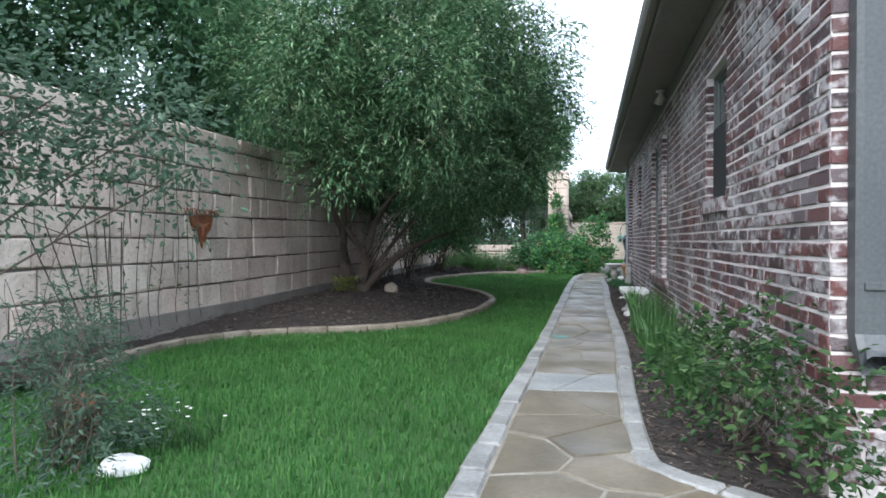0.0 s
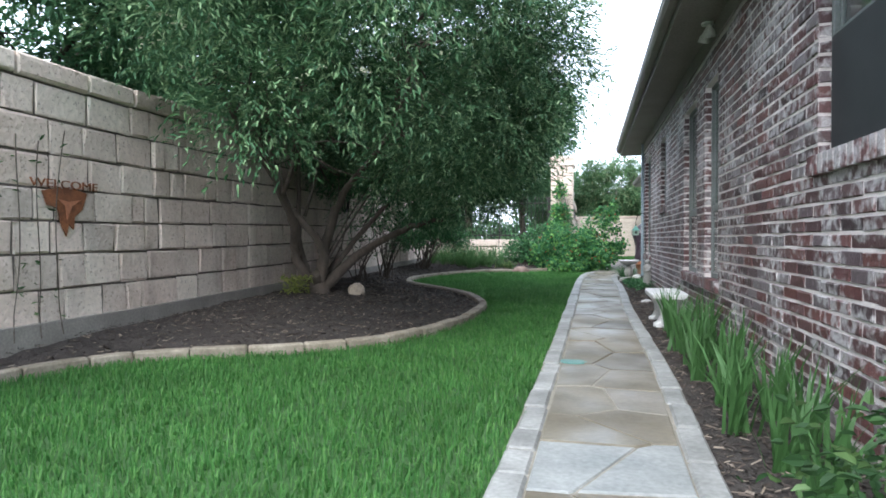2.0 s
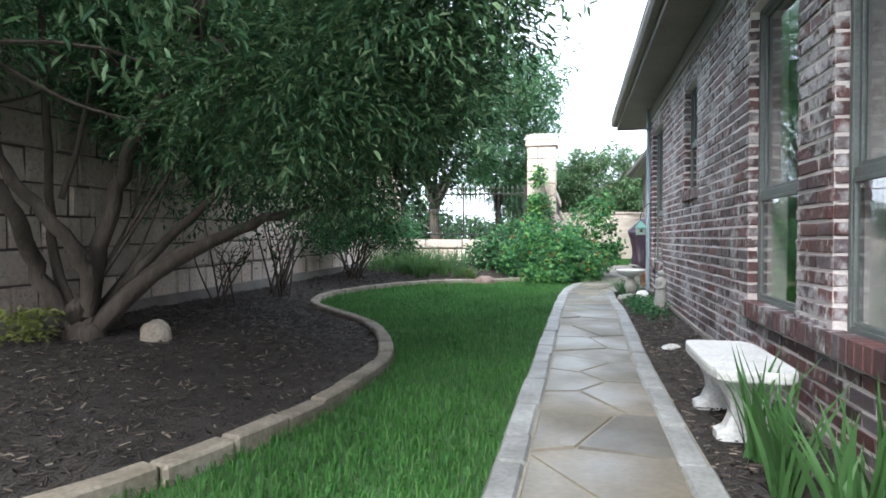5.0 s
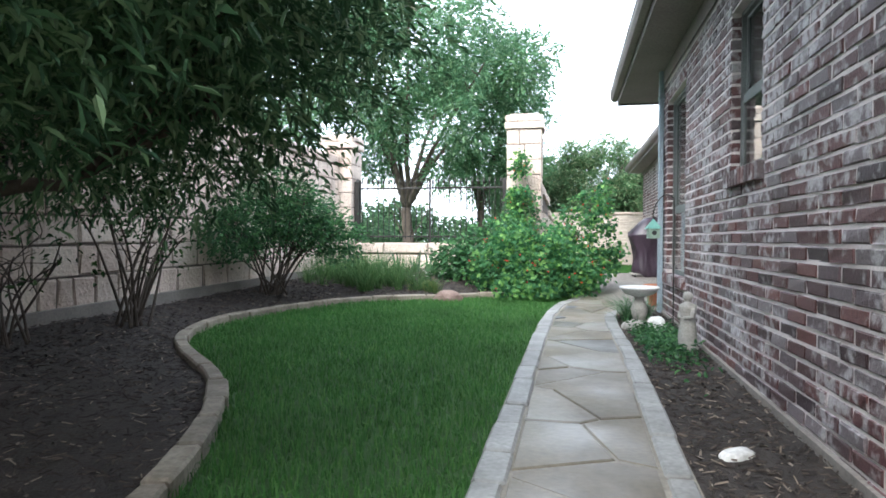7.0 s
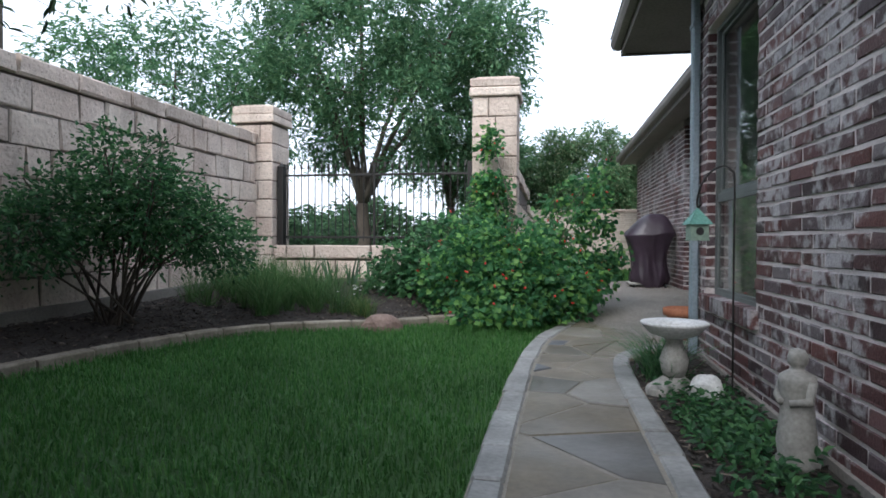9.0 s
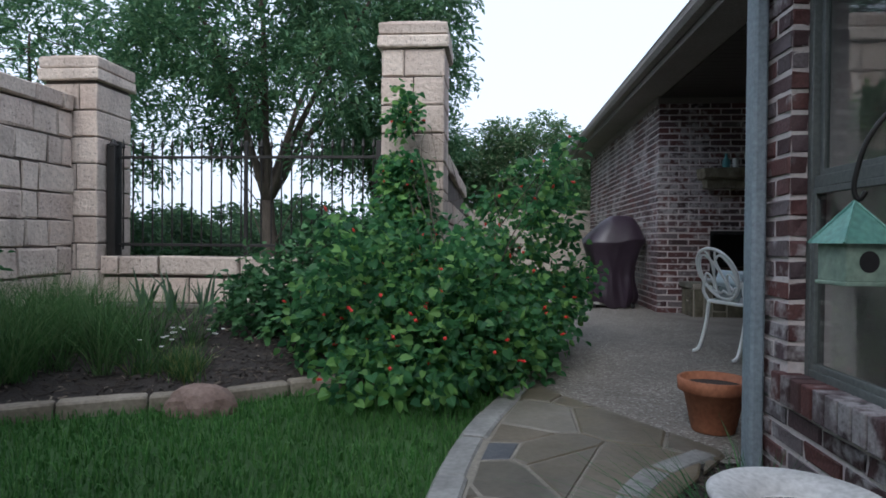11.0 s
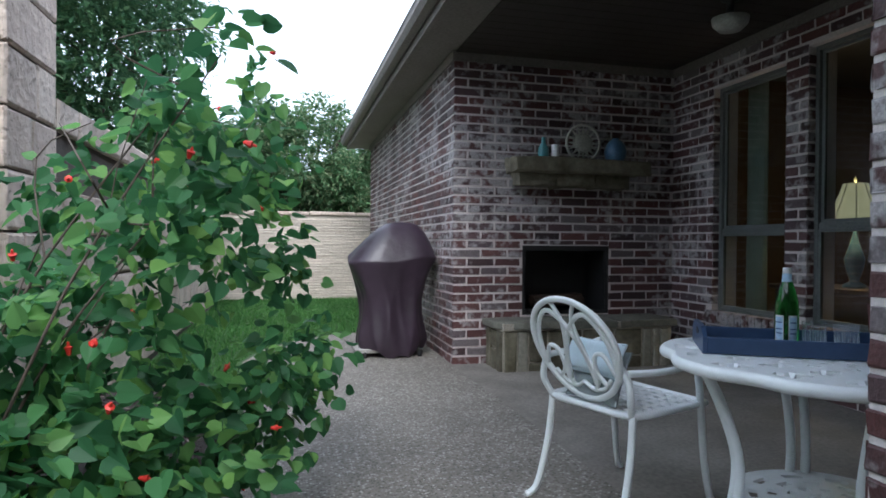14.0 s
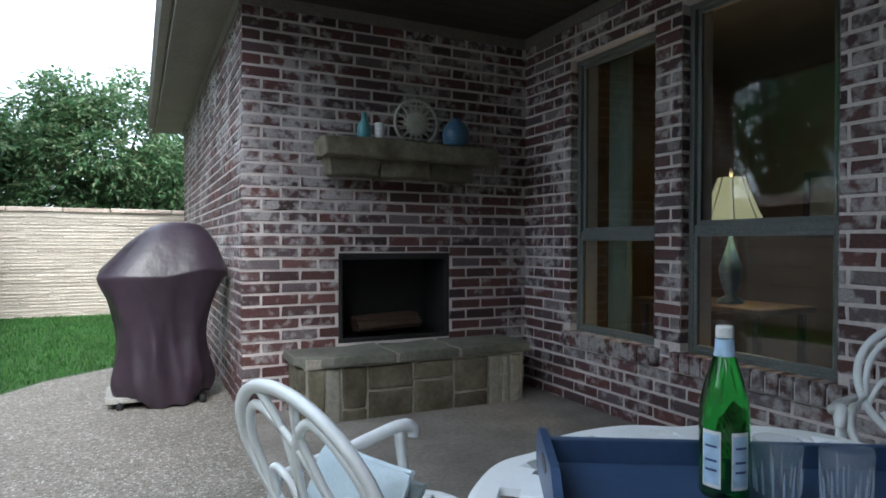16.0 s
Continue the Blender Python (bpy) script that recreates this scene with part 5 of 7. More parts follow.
part("bowl", lathe([(0, 0.31), (0.07, 0.312), (0.14, 0.335), (0.175, 0.37), (0.197, 0.392), (0.2, 0.402), (0.19, 0.41), (0.16, 0.404), (0.118, 0.394), (0.1, 0.38), (0.085, 0.356), (0.05, 0.342), (0, 0.34)], 48), BENCH, bath, smooth=True)
part("silt", lathe([(0, 0.348), (0.06, 0.349), (0.078, 0.354), (0.078, 0.35), (0, 0.344)], 32), SOIL, bath, "dark silt in the basin")
part("water", lathe([(0, 0.372), (0.091, 0.372), (0.09, 0.368), (0, 0.368)], 32), glass_material("still_water", (0.7, 0.75, 0.7)), bath)

hook = thing("shepherd_hook", (0.92, 15.05, gz(15) + 0.01), "thin black iron shepherd hook in the side bed", "plant hook")
bm = bmesh.new()
tube(bm, smooth_line([(0, 0, 0), (0, 0, 0.7), (0, 0, 1.24), (-0.015, 0.008, 1.31), (-0.06, 0.03, 1.34), (-0.12, 0.06, 1.31), (-0.165, 0.08, 1.24), (-0.185, 0.09, 1.16), (-0.187, 0.092, 1.12), (-0.178, 0.088, 1.1), (-0.166, 0.082, 1.12)], 5), 0.006, 8)
part("rod", bm, IRON, hook, smooth=True)
part("foot_prong", tube(bmesh.new(), [(-0.08, 0, 0.0), (-0.08, 0, 0.09), (0, 0, 0.1)], 0.005, 6), IRON, hook)
HB = pose(0.735, 15.142, 1.06, 0, 0, 5)
house = thing("birdhouse", (0, 0, 0), "small pale green birdhouse with a turquoise metal roof, hung", "birdhouse")
house.matrix_basis = HB @ Matrix.Diagonal((0.74, 0.74, 0.8, 1))
part("box_body", box(-0.072, 0.072, -0.072, 0.072, 0.012, 0.13, 0.003), CREAM, house)
part("floor_plate", box(-0.078, 0.078, -0.078, 0.078, 0, 0.012, 0.003), CREAM, house)
bm = bmesh.new()
a = [bm.verts.new((sx * 0.092, sy * 0.092, 0.122)) for sx, sy in ((-1, -1), (1, -1), (1, 1), (-1, 1))]
b = [bm.verts.new((sx * 0.045, sy * 0.045, 0.185)) for sx, sy in ((-1, -1), (1, -1), (1, 1), (-1, 1))]
top = bm.verts.new((0, 0, 0.245))
for k in range(4):
    bm.faces.new((a[k], a[(k + 1) % 4], b[(k + 1) % 4], b[k]))
    bm.faces.new((b[k], b[(k + 1) % 4], top))
bm.faces.new(a[::-1])
part("roof", bm, VERDIGRIS, house, "turquoise peaked metal roof")
for sx, sy in ((-1, -1), (1, -1), (1, 1), (-1, 1)):
    part("roof_rib", tube(bmesh.new(), [(sx * 0.093, sy * 0.093, 0.124), (sx * 0.046, sy * 0.046, 0.187), (0, 0, 0.248)], 0.004, 6), VERDIGRIS, house)
for m in (pose(0, -0.073, 0.07, 90, 0, 0),):
    bm = lathe([(0, 0.001), (0.031, 0.001), (0.031, -0.001), (0, -0.001)], 24)
    bmesh.ops.transform(bm, matrix=m, verts=bm.verts[:])
    part("entrance_hole", bm, DARK_PLASTIC, house, "dark round entrance hole")
part("hanging_loop", tube(bmesh.new(), [(0, 0, 0.24), (0.004, 0, 0.25), (0, 0, 0.262), (-0.004, 0, 0.25), (0, 0, 0.24)], 0.002, 6), IRON, house)

statue = bmesh.new()
lathe([(0, 0), (0.085, 0), (0.085, 0.03), (0.07, 0.045), (0.075, 0.1), (0.066, 0.2), (0.06, 0.28), (0.072, 0.34), (0.068, 0.375), (0.03, 0.395), (0.024, 0.405), (0.038, 0.425), (0.04, 0.45), (0.03, 0.475), (0, 0.485)], 24, statue)
for s in (-1, 1):
    tube(statue, [(s * 0.065, 0, 0.355), (s * 0.075, -0.02, 0.28), (s * 0.02, -0.065, 0.265)], [0.02, 0.02, 0.015], 10)
for v in statue.verts:
    v.co += v.co.normalized() * 0.006 * noise.noise(v.co * 25)
statue = link("garden_statue", statue, CAST, smooth=True)
statue.matrix_basis = pose(0.85, 13.88, gz(13.9) + 0.01, 0, 0, -60)
tagged(statue, "small weathered concrete garden statue by the house wall", "statue")

pot = thing("flower_pot", (1.01, 16.86, gz(16.9) + 0.025), "large plain terracotta flower pot by the corner", "flower pot")
pot.scale = (1.0, 1.0, 0.86)
part("pot_body", lathe([(0, 0), (0.1, 0), (0.105, 0.01), (0.145, 0.23), (0.165, 0.235), (0.172, 0.24), (0.175, 0.305), (0.168, 0.312), (0.155, 0.308), (0.15, 0.26), (0, 0.25)], 40), TERRA, pot, smooth=True)
part("potting_soil", lathe([(0, 0.27), (0.149, 0.265), (0.149, 0.262), (0, 0.262)], 28), SOIL, pot)

valve = thing("valve_cover", (-0.3, 7.08, gz(7.08) + 0.036), "round teal plastic valve cover set in the path", "valve cover")
part("lid", lathe([(0, 0.006), (0.085, 0.006), (0.09, 0.002), (0.09, -0.004), (0, -0.004)], 32), TEAL_LID, valve)
part("lid_ring", lathe([(0.092, 0.0), (0.092, 0.005), (0.102, 0.005), (0.104, 0.0)], 32), TEAL_LID, valve)

# welcome plaque on the garden wall
plaque = thing("welcome_plaque", (WALL_X + 0.035, 6.38, 1.02), "rusty metal welcome plaque hung on the stone wall", "plaque")


def plate_from(outline, t):
    bm = bmesh.new()
    f = [bm.verts.new((0, y, z)) for y, z in outline]
    g = [bm.verts.new((t, y, z)) for y, z in outline]
    bm.faces.new(f)
    bm.faces.new(g[::-1])
    for k in range(len(f)):
        bm.faces.new((f[k], g[k], g[(k + 1) % len(f)], f[(k + 1) % len(f)]))
    bmesh.ops.recalc_face_normals(bm, faces=bm.faces[:])
    return bm


part("plate", plate_from([(-0.14, 0.32), (-0.11, 0.22), (-0.05, 0.2), (-0.035, 0.1), (0.0, 0.0), (0.015, 0.09), (0.045, 0.05), (0.05, 0.14), (0.1, 0.2), (0.13, 0.32), (0.05, 0.345), (-0.05, 0.345)], 0.012), RUST, plaque)
part("wing", plate_from([(-0.06, 0.27), (-0.01, 0.22), (0.0, 0.12), (0.03, 0.22), (0.09, 0.27), (0.01, 0.25)], 0.02), TERRA, plaque)
fc = bpy.data.curves.new("lettering", "FONT")
plaque.scale = (1, 1.65, 1.12)
fc.body, fc.size, fc.extrude, fc.align_x = "WELCOME", 0.085, 0.004, "CENTER"
letters = new("lettering", fc)
letters.data.materials.append(RUST)
letters.parent = plaque
letters.matrix_basis = pose(0.008, 0, 0.345, 90, 0, 90)
tagged(letters, "rusty metal letters reading welcome")

# small black ornament on the wall behind the tree
orn = thing("wall_ring", (WALL_X + 0.045, 12.35, 1.62), "black iron ring ornament on the stone wall", "wall decoration")
part("ring", tube(bmesh.new(), [(0, 0.15 * math.cos(a), 0.15 * math.sin(a)) for a in np.linspace(0, 2 * math.pi, 30)], 0.022, 8, False), IRON, orn, smooth=True)
part("bar", tube(bmesh.new(), [(0, 0, -0.15), (0, 0.02, 0.15)], 0.015, 8), IRON, orn)

# overhead cable from a pole to the street oak
po = thing("utility_pole", (-14.0, 25.0, gz(25) - 0.08), "weathered wooden utility pole behind the trees", "pole")
part("shaft", tube(bmesh.new(), [(0, 0, 0), (0, 0, 8.0)], [0.14, 0.1], 10), BARK, po)
part("crossarm", box(-0.6, 0.6, -0.05, 0.05, 7.3, 7.4, 0.01), BARK, po)
part("cable", tube(bmesh.new(), [(0, 0, 7.5), (3.2, 0.2, 5.75), (5.2, 0.4, 4.85), (9.2, 1.1, 3.6)], 0.01, 6), IRON, po, "thin dark overhead cable")
bowl = thing("flower_pot", (-2.75, 2.95, 0.0), "small old terracotta pot at the lawn edge", "flower pot")
part("pot_body", lathe([(0, 0), (0.07, 0), (0.1, 0.18), (0.115, 0.185), (0.118, 0.23), (0.105, 0.23), (0.095, 0.19), (0, 0.185)], 30), TERRA, bowl, smooth=True)
part("potting_soil", lathe([(0, 0.2), (0.1, 0.195), (0.1, 0.19), (0, 0.19)], 20), SOIL, bowl)

# ---- plants ----
def clump_points(rng, clumps, n, shell=0.5):
    """Points in ellipsoid clumps (x, y, z, r), more of them near the skin."""
    c = np.array(clumps, float)
    w = c[:, 3] ** 2
    idx = rng.choice(len(c), n, p=w / w.sum())
    d = rng.normal(size=(n, 3))
    d /= np.linalg.norm(d, axis=1)[:, None]
    r = rng.uniform(shell ** 3, 1, n) ** (1 / 3) * rng.uniform(0.8, 1.12, n)
    return c[idx, :3] + d * (c[idx, 3] * r)[:, None] * np.array([1, 1, 0.85]), d


def sprays(rng, pos, out, per, spread):
    """Leaves strung along short twigs that point out of the crown."""
    n = len(pos)
    dirs = out + rng.normal(size=(n, 3)) * 0.5
    dirs[:, 2] -= 0.15
    dirs /= np.linalg.norm(dirs, axis=1)[:, None]
    t = np.linspace(0, 1, per)
    p = pos[:, None, :] + dirs[:, None, :] * (t[None, :, None] * spread)
    p[:, :, 2] -= (t ** 2)[None, :] * spread * 0.25
    p += rng.normal(size=p.shape) * 0.012
    return p.reshape(-1, 3), np.repeat(dirs, per, 0)


def limb(bm, pts, r0, r1, sides=8, n=5, rng=None):
    line = smooth_line(pts, n)
    if rng is not None:
        for p in line[1:-1]:
            p += Vector(rng.normal(size=3) * r0 * 0.12)
    k = len(line) - 1
    tube(bm, line, [r0 + (r1 - r0) * (i / k) ** 0.8 for i in range(k + 1)], sides)
    return line


def wide_tree(name, label, at, clumps, limbs, r0, leaf, count, size, shape, mat, seed, per=7, spread=0.3, droop=0.25, twigs=60, category="tree"):
    rng = np.random.default_rng(seed)
    t = thing(name, at, label, category)
    o = Vector(at)
    bm = bmesh.new()
    ends = []
    for pts, ra, rb in limbs:
        ends += limb(bm, [Vector(p) - o for p in pts], ra, rb, 9, 5, rng)[-7:]
    part("trunk", bm, BARK, t, smooth=True)
    if twigs:
        bm = bmesh.new()
        cl = np.array(clumps)
        for k in range(twigs):
            e = ends[rng.integers(len(ends))]
            near = cl[np.argsort(((cl[:, :3] - np.array(e + o)) ** 2).sum(1))[:4]]
            c = near[rng.integers(len(near))]
            tip = Vector(c[:3]) - o + Vector(rng.normal(size=3) * c[3] * 0.4)
            midp = (e + tip) / 2 + Vector(rng.normal(size=3) * 0.12)
            limb(bm, [e, midp, tip], 0.02, 0.004, 5, 3)
        tagged(part("twig_mass", bm, BARK, t), "thin brown twigs inside the crown", kind="stuff")
    pos, out = clump_points(rng, clumps, count // per, 0.55)
    p, al = sprays(rng, pos - np.array(at), out, per, spread)
    leaves("crown", p, 0.8, size, shape, mat, t, rng, droop, along=al)
    return t


def ellipsoid_clumps(seed, n, c, r, size, zmin=-9, keep=None):
    rng = np.random.default_rng(seed)
    out = []
    while len(out) < n:
        d = rng.normal(size=3)
        d /= np.linalg.norm(d)
        q = np.array(c) + d * np.array(r) * rng.uniform(0.45, 1.0) ** 0.6
        if q[2] > zmin and (keep is None or keep(*q)):
            out.append((*q, size * rng.uniform(0.7, 1.25)))
    return out


# the broad multi-stemmed tree in the mulch bed
TB = (-3.68, 9.85, bed_height(-3.68, 9.85))


def tree_keep(x, y, z):
    near_trunk = math.hypot(x + 3.4, y - 9.3)
    floor = 2.35 - 0.32 * max(0, near_trunk - 0.9)
    if y < 7.2:
        floor = max(floor, 1.95)
    if y < 8.3 and x < -2.9:
        floor = max(floor, 2.65)
    if x < -3.1 and y < 10.3:
        floor = max(floor, 2.3)
    return z > max(floor, 1.55) and x > -4.9 and not (x > -0.5 and z < 2.3)


tree_clumps = ellipsoid_clumps(11, 180, (-2.45, 9.1, 3.1), (2.2, 3.5, 2.0), 0.48, 1.45, tree_keep)
# the low skirt of boughs on the far side
tree_clumps += ellipsoid_clumps(12, 42, (-2.5, 11.6, 2.2), (1.5, 2.1, 0.9), 0.4, 1.5)
tree_clumps += ellipsoid_clumps(13, 20, (-2.0, 10.0, 2.0), (0.9, 1.2, 0.5), 0.4, 1.5)

tree_clumps += ellipsoid_clumps(14, 48, (-3.5, 12.4, 3.1), (1.3, 2.0, 1.0), 0.46, 2.25)


def stem(*pts):
    return [TB] + list(pts)


tree_limbs = [(stem((-3.91, 9.7, 0.72), (-3.81, 9.4, 1.17), (-3.82, 9.1, 1.53), (-3.77, 8.7, 1.81), (-3.85, 8.1, 2.3), (-3.7, 7.3, 2.9)), 0.075, 0.02),
              (stem((-3.54, 9.75, 0.72), (-3.61, 9.6, 1.03), (-3.9, 9.5, 1.4), (-3.98, 9.3, 1.84), (-3.9, 8.9, 2.4), (-3.6, 8.5, 3.2)), 0.07, 0.02),
              (stem((-3.62, 9.9, 0.81), (-3.46, 9.95, 1.39), (-3.17, 9.8, 1.74), (-2.57, 9.6, 2.35), (-2.1, 9.3, 3.4)), 0.085, 0.02),
              (stem((-3.93, 9.85, 0.87), (-3.93, 9.8, 1.66), (-3.86, 9.7, 2.57), (-3.6, 9.4, 3.8)), 0.045, 0.018),
              (stem((-3.23, 10.0, 0.74), (-2.92, 10.3, 0.98), (-2.5, 10.55, 1.2), (-2.15, 10.8, 1.3), (-1.6, 11.1, 1.7)), 0.085, 0.012),
              (stem((-3.45, 10.1, 0.75), (-3.1, 10.6, 1.35), (-2.6, 11.3, 2.1), (-2.2, 12, 2.9)), 0.055, 0.015),
              ([(-3.87, 9.85, 1.3), (-3.78, 9.9, 1.65), (-3.66, 9.9, 2.1), (-3.3, 9.7, 2.8)], 0.026, 0.01),
              ([(-3.82, 9.1, 1.53), (-3.6, 8.9, 1.75), (-3.5, 8.8, 2.1), (-3.2, 8.4, 2.7)], 0.04, 0.012),
              ([(-3.95, 9.4, 1.7), (-4.1, 9.3, 2.0), (-4.15, 9.0, 2.5)], 0.035, 0.012),
              ([(-2.57, 9.6, 2.35), (-2.3, 9.0, 2.7), (-2.0, 8.2, 3.0), (-1.4, 7.6, 3.2)], 0.04, 0.012),
              ([(TB[0], TB[1], TB[2] - 0.05), (TB[0] + 0.02, TB[1], TB[2] + 0.1), (TB[0] + 0.01, TB[1] - 0.02, TB[2] + 0.24)], 0.17, 0.1)]
big_tree = wide_tree("garden_tree", "broad multi-stemmed tree with narrow green leaves", TB, tree_clumps, tree_limbs, 0.1, None, 270000, 0.064, 0.3, LEAF_TREE, 21, per=8, spread=0.24, droop=0.2, twigs=60)
rp = np.random.default_rng(24)
pos, out = clump_points(rp, [c for c in tree_clumps if c[2] > 2.3], 1300, 0.96)
out[:, 2] += 0.35
pos, al = sprays(rp, pos - np.array(TB), out, 12, 0.2)
leaves("flower_spikes", pos, 0.3, 0.024, 0.6, PANICLE, big_tree, rp, 0.0, "pale faded flower spikes", along=al)

# trees behind the walls
def simple_tree(name, label, base, height, centre, r, nclump, size, count, leaf, shape, mat, seed, zmin=1.0, spread=0.3, fork=3, trunk=0.16):
    rng = np.random.default_rng(seed)
    b = (base[0], base[1], gz(base[1]) - 0.08)
    cl = ellipsoid_clumps(seed, nclump, centre, r, size, zmin)
    top = Vector(centre)
    fk = Vector((b[0], b[1], b[2] + height * 0.3))
    lb = [([b, (b[0] + 0.05, b[1], b[2] + height * 0.15), fk], trunk, trunk * 0.75)]
    for k in range(fork + 3):
        a = 2 * math.pi * k / (fork + 3) + rng.uniform(0, 0.6)
        tip = top + Vector((math.cos(a) * r[0] * 0.65, math.sin(a) * r[1] * 0.65, r[2] * rng.uniform(-0.1, 0.6)))
        lb.append(([fk, fk.lerp(tip, 0.4) + Vector((0, 0, 0.25)), tip], trunk * 0.55, 0.02))
    return wide_tree(name, label, b, cl, lb, trunk, None, count, leaf, shape, mat, seed + 1, per=6, spread=spread, droop=0.1, twigs=50)


simple_tree("oak_tree", "tall street oak with a dark trunk beyond the fence", (-4.75, 26.2), 6, (-4.4, 26.0, 5.6), (3.6, 3.2, 3.1), 84, 0.56, 44000, 0.13, 0.45, LEAF_OAK, 31, 2.7, 0.35, 4, 0.19)
simple_tree("myrtle_tree", "round leafy tree behind the back wall", (0.9, 31.6), 3.5, (0.9, 31.6, 3.0), (1.7, 1.3, 1.6), 60, 0.42, 36000, 0.1, 0.5, LEAF_MYRTLE, 41, 1.3, 0.25)
simple_tree("myrtle_tree", "leafy tree behind the wing", (3.0, 32.2), 3.0, (3.0, 32.2, 2.6), (1.2, 1.2, 1.3), 36, 0.4, 18000, 0.11, 0.5, LEAF_MYRTLE, 43, 1.2, 0.25)
simple_tree("myrtle_tree", "leafy tree beside the far corner of the wall", (-1.6, 31.0), 3.4, (-1.6, 31.0, 2.7), (1.3, 1.3, 1.4), 36, 0.4, 18000, 0.11, 0.5, LEAF_MYRTLE, 45, 1.0, 0.25)
simple_tree("street_tree", "tall light green tree beyond the side wall", (-2.9, 28.5), 6, (-2.6, 28.2, 5.0), (1.9, 1.9, 2.7), 48, 0.46, 20000, 0.12, 0.45, LEAF_OAK, 47, 2.0, 0.35)
simple_tree("street_tree", "large leafy tree behind the garden wall", (-7.6, 8.5), 6, (-7.4, 8.5, 4.6), (2.3, 3.4, 2.4), 85, 0.6, 50000, 0.13, 0.42, LEAF_OAK, 51, 2.2, 0.35)
simple_tree("street_tree", "large leafy tree behind the garden wall", (-7.4, 14.0), 6, (-7.4, 14.2, 4.3), (2.2, 2.8, 2.3), 60, 0.6, 30000, 0.15, 0.42, LEAF_OAK, 53, 2.2, 0.35)
simple_tree("street_tree", "large leafy tree behind the garden wall", (-8.0, 2.6), 6, (-7.6, 2.9, 4.8), (2.2, 2.8, 2.4), 60, 0.6, 30000, 0.15, 0.42, LEAF_OAK, 55, 2.2, 0.35)
simple_tree("street_tree", "leafy tree far behind the garden wall", (-10.5, 27), 6, (-10.5, 27, 4.6), (3.0, 3.0, 2.6), 50, 0.8, 20000, 0.16, 0.4, LEAF_OAK, 57, 1.6, 0.4)

# the neighbour's house, seen between the trees behind the back wall
nb = thing("house", (4.6, 42.0, gz(42) - 0.08), "pale brick neighbouring house with a brown roof, behind trees", "house")
part("wall", box(-4.2, 4.2, -3.5, 3.5, 0, 2.95), NEIGHBOUR_BRICK, nb, "pale brick wall")
bm = bmesh.new()
lo = [bm.verts.new((x, y, 2.95)) for x, y in ((-4.6, -3.9), (4.6, -3.9), (4.6, 3.9), (-4.6, 3.9))]
hi = [bm.verts.new((x, 0, 4.5)) for x in (-1.6, 1.6)]
for q in ((lo[0], lo[1], hi[1], hi[0]), (lo[1], lo[2], hi[1]), (lo[2], lo[3], hi[0], hi[1]), (lo[3], lo[0], hi[0]), lo[::-1]):
    bm.faces.new(q)
part("roof", bm, SHINGLE, nb)

# far hedge and woods beyond the street
rf = np.random.default_rng(61)
pos, out = clump_points(rf, [(x, 52 + rf.uniform(-3, 3), rf.uniform(0.6, 2.0), rf.uniform(1.3, 2.4)) for x in np.arange(-40, 14, 1.5)], 24000)
woods = tagged(leaves("far_woods", pos, 0.3, 0.4, 0.5, LEAF_WOODS, None, rf), "distant line of green trees and hedges", "woods", kind="stuff")
pos, out = clump_points(rf, [(-10 - rf.uniform(0, 1), y, rf.uniform(0.5, 1.6), rf.uniform(0.7, 1.1)) for y in np.arange(20, 44, 0.9)], 15000)
tagged(leaves("far_hedge", pos, 0.3, 0.2, 0.5, LEAF_WOODS, None, rf), "clipped green hedge beyond the fence", "hedge", kind="stuff")
tagged(mesh_from("street", [(-300, 36, gz(36) - 0.06), (300, 36, gz(36) - 0.06), (300, 43, gz(43) - 0.06), (-300, 43, gz(43) - 0.06)], [(0, 1, 2, 3)], CONCRETE), "pale concrete street beyond the fence", "road", kind="structure")


# shrubs
def shrub(name, label, base, stems, clumps, count, size, shape, mat, seed, r=0.012, droop=0.1, per=4, spread=0.12, heart=False, category="shrub"):
    rng = np.random.default_rng(seed)
    t = thing(name, base, label, category)
    o = np.array(base)
    cl = np.array(clumps, float)
    bm = bmesh.new()
    for k in range(stems):
        c = cl[k % len(cl)]
        tip = Vector(c[:3] - o + rng.normal(size=3) * c[3] * 0.35)
        foot = Vector((*(rng.normal(size=2) * 0.06), 0))
        midp = foot.lerp(tip, 0.5) + Vector((*(rng.normal(size=2) * 0.05), 0.1 * tip.length))
        line = limb(bm, [foot, midp, tip], r, r * 0.35, 6, 4, rng)
        for j in range(2):
            s = line[rng.integers(3, len(line) - 1)]
            limb(bm, [s, s + Vector(rng.normal(size=3) * 0.08) + Vector((0, 0, 0.1)), s + Vector(rng.normal(size=3) * 0.16) + Vector((0, 0, 0.2))], r * 0.5, r * 0.2, 5, 3)
    part("branchwork", bm, BARK, t)
    if count:
        pos, out = clump_points(rng, clumps, count // per, 0.35)
        pos, al = sprays(rng, pos - o, out, per, spread)
        ok = pos[:, 2] > 0.02
        leaves("foliage", pos[ok], 0.5, size, shape, mat, t, rng, droop, along=al[ok], heart=heart)
    return t


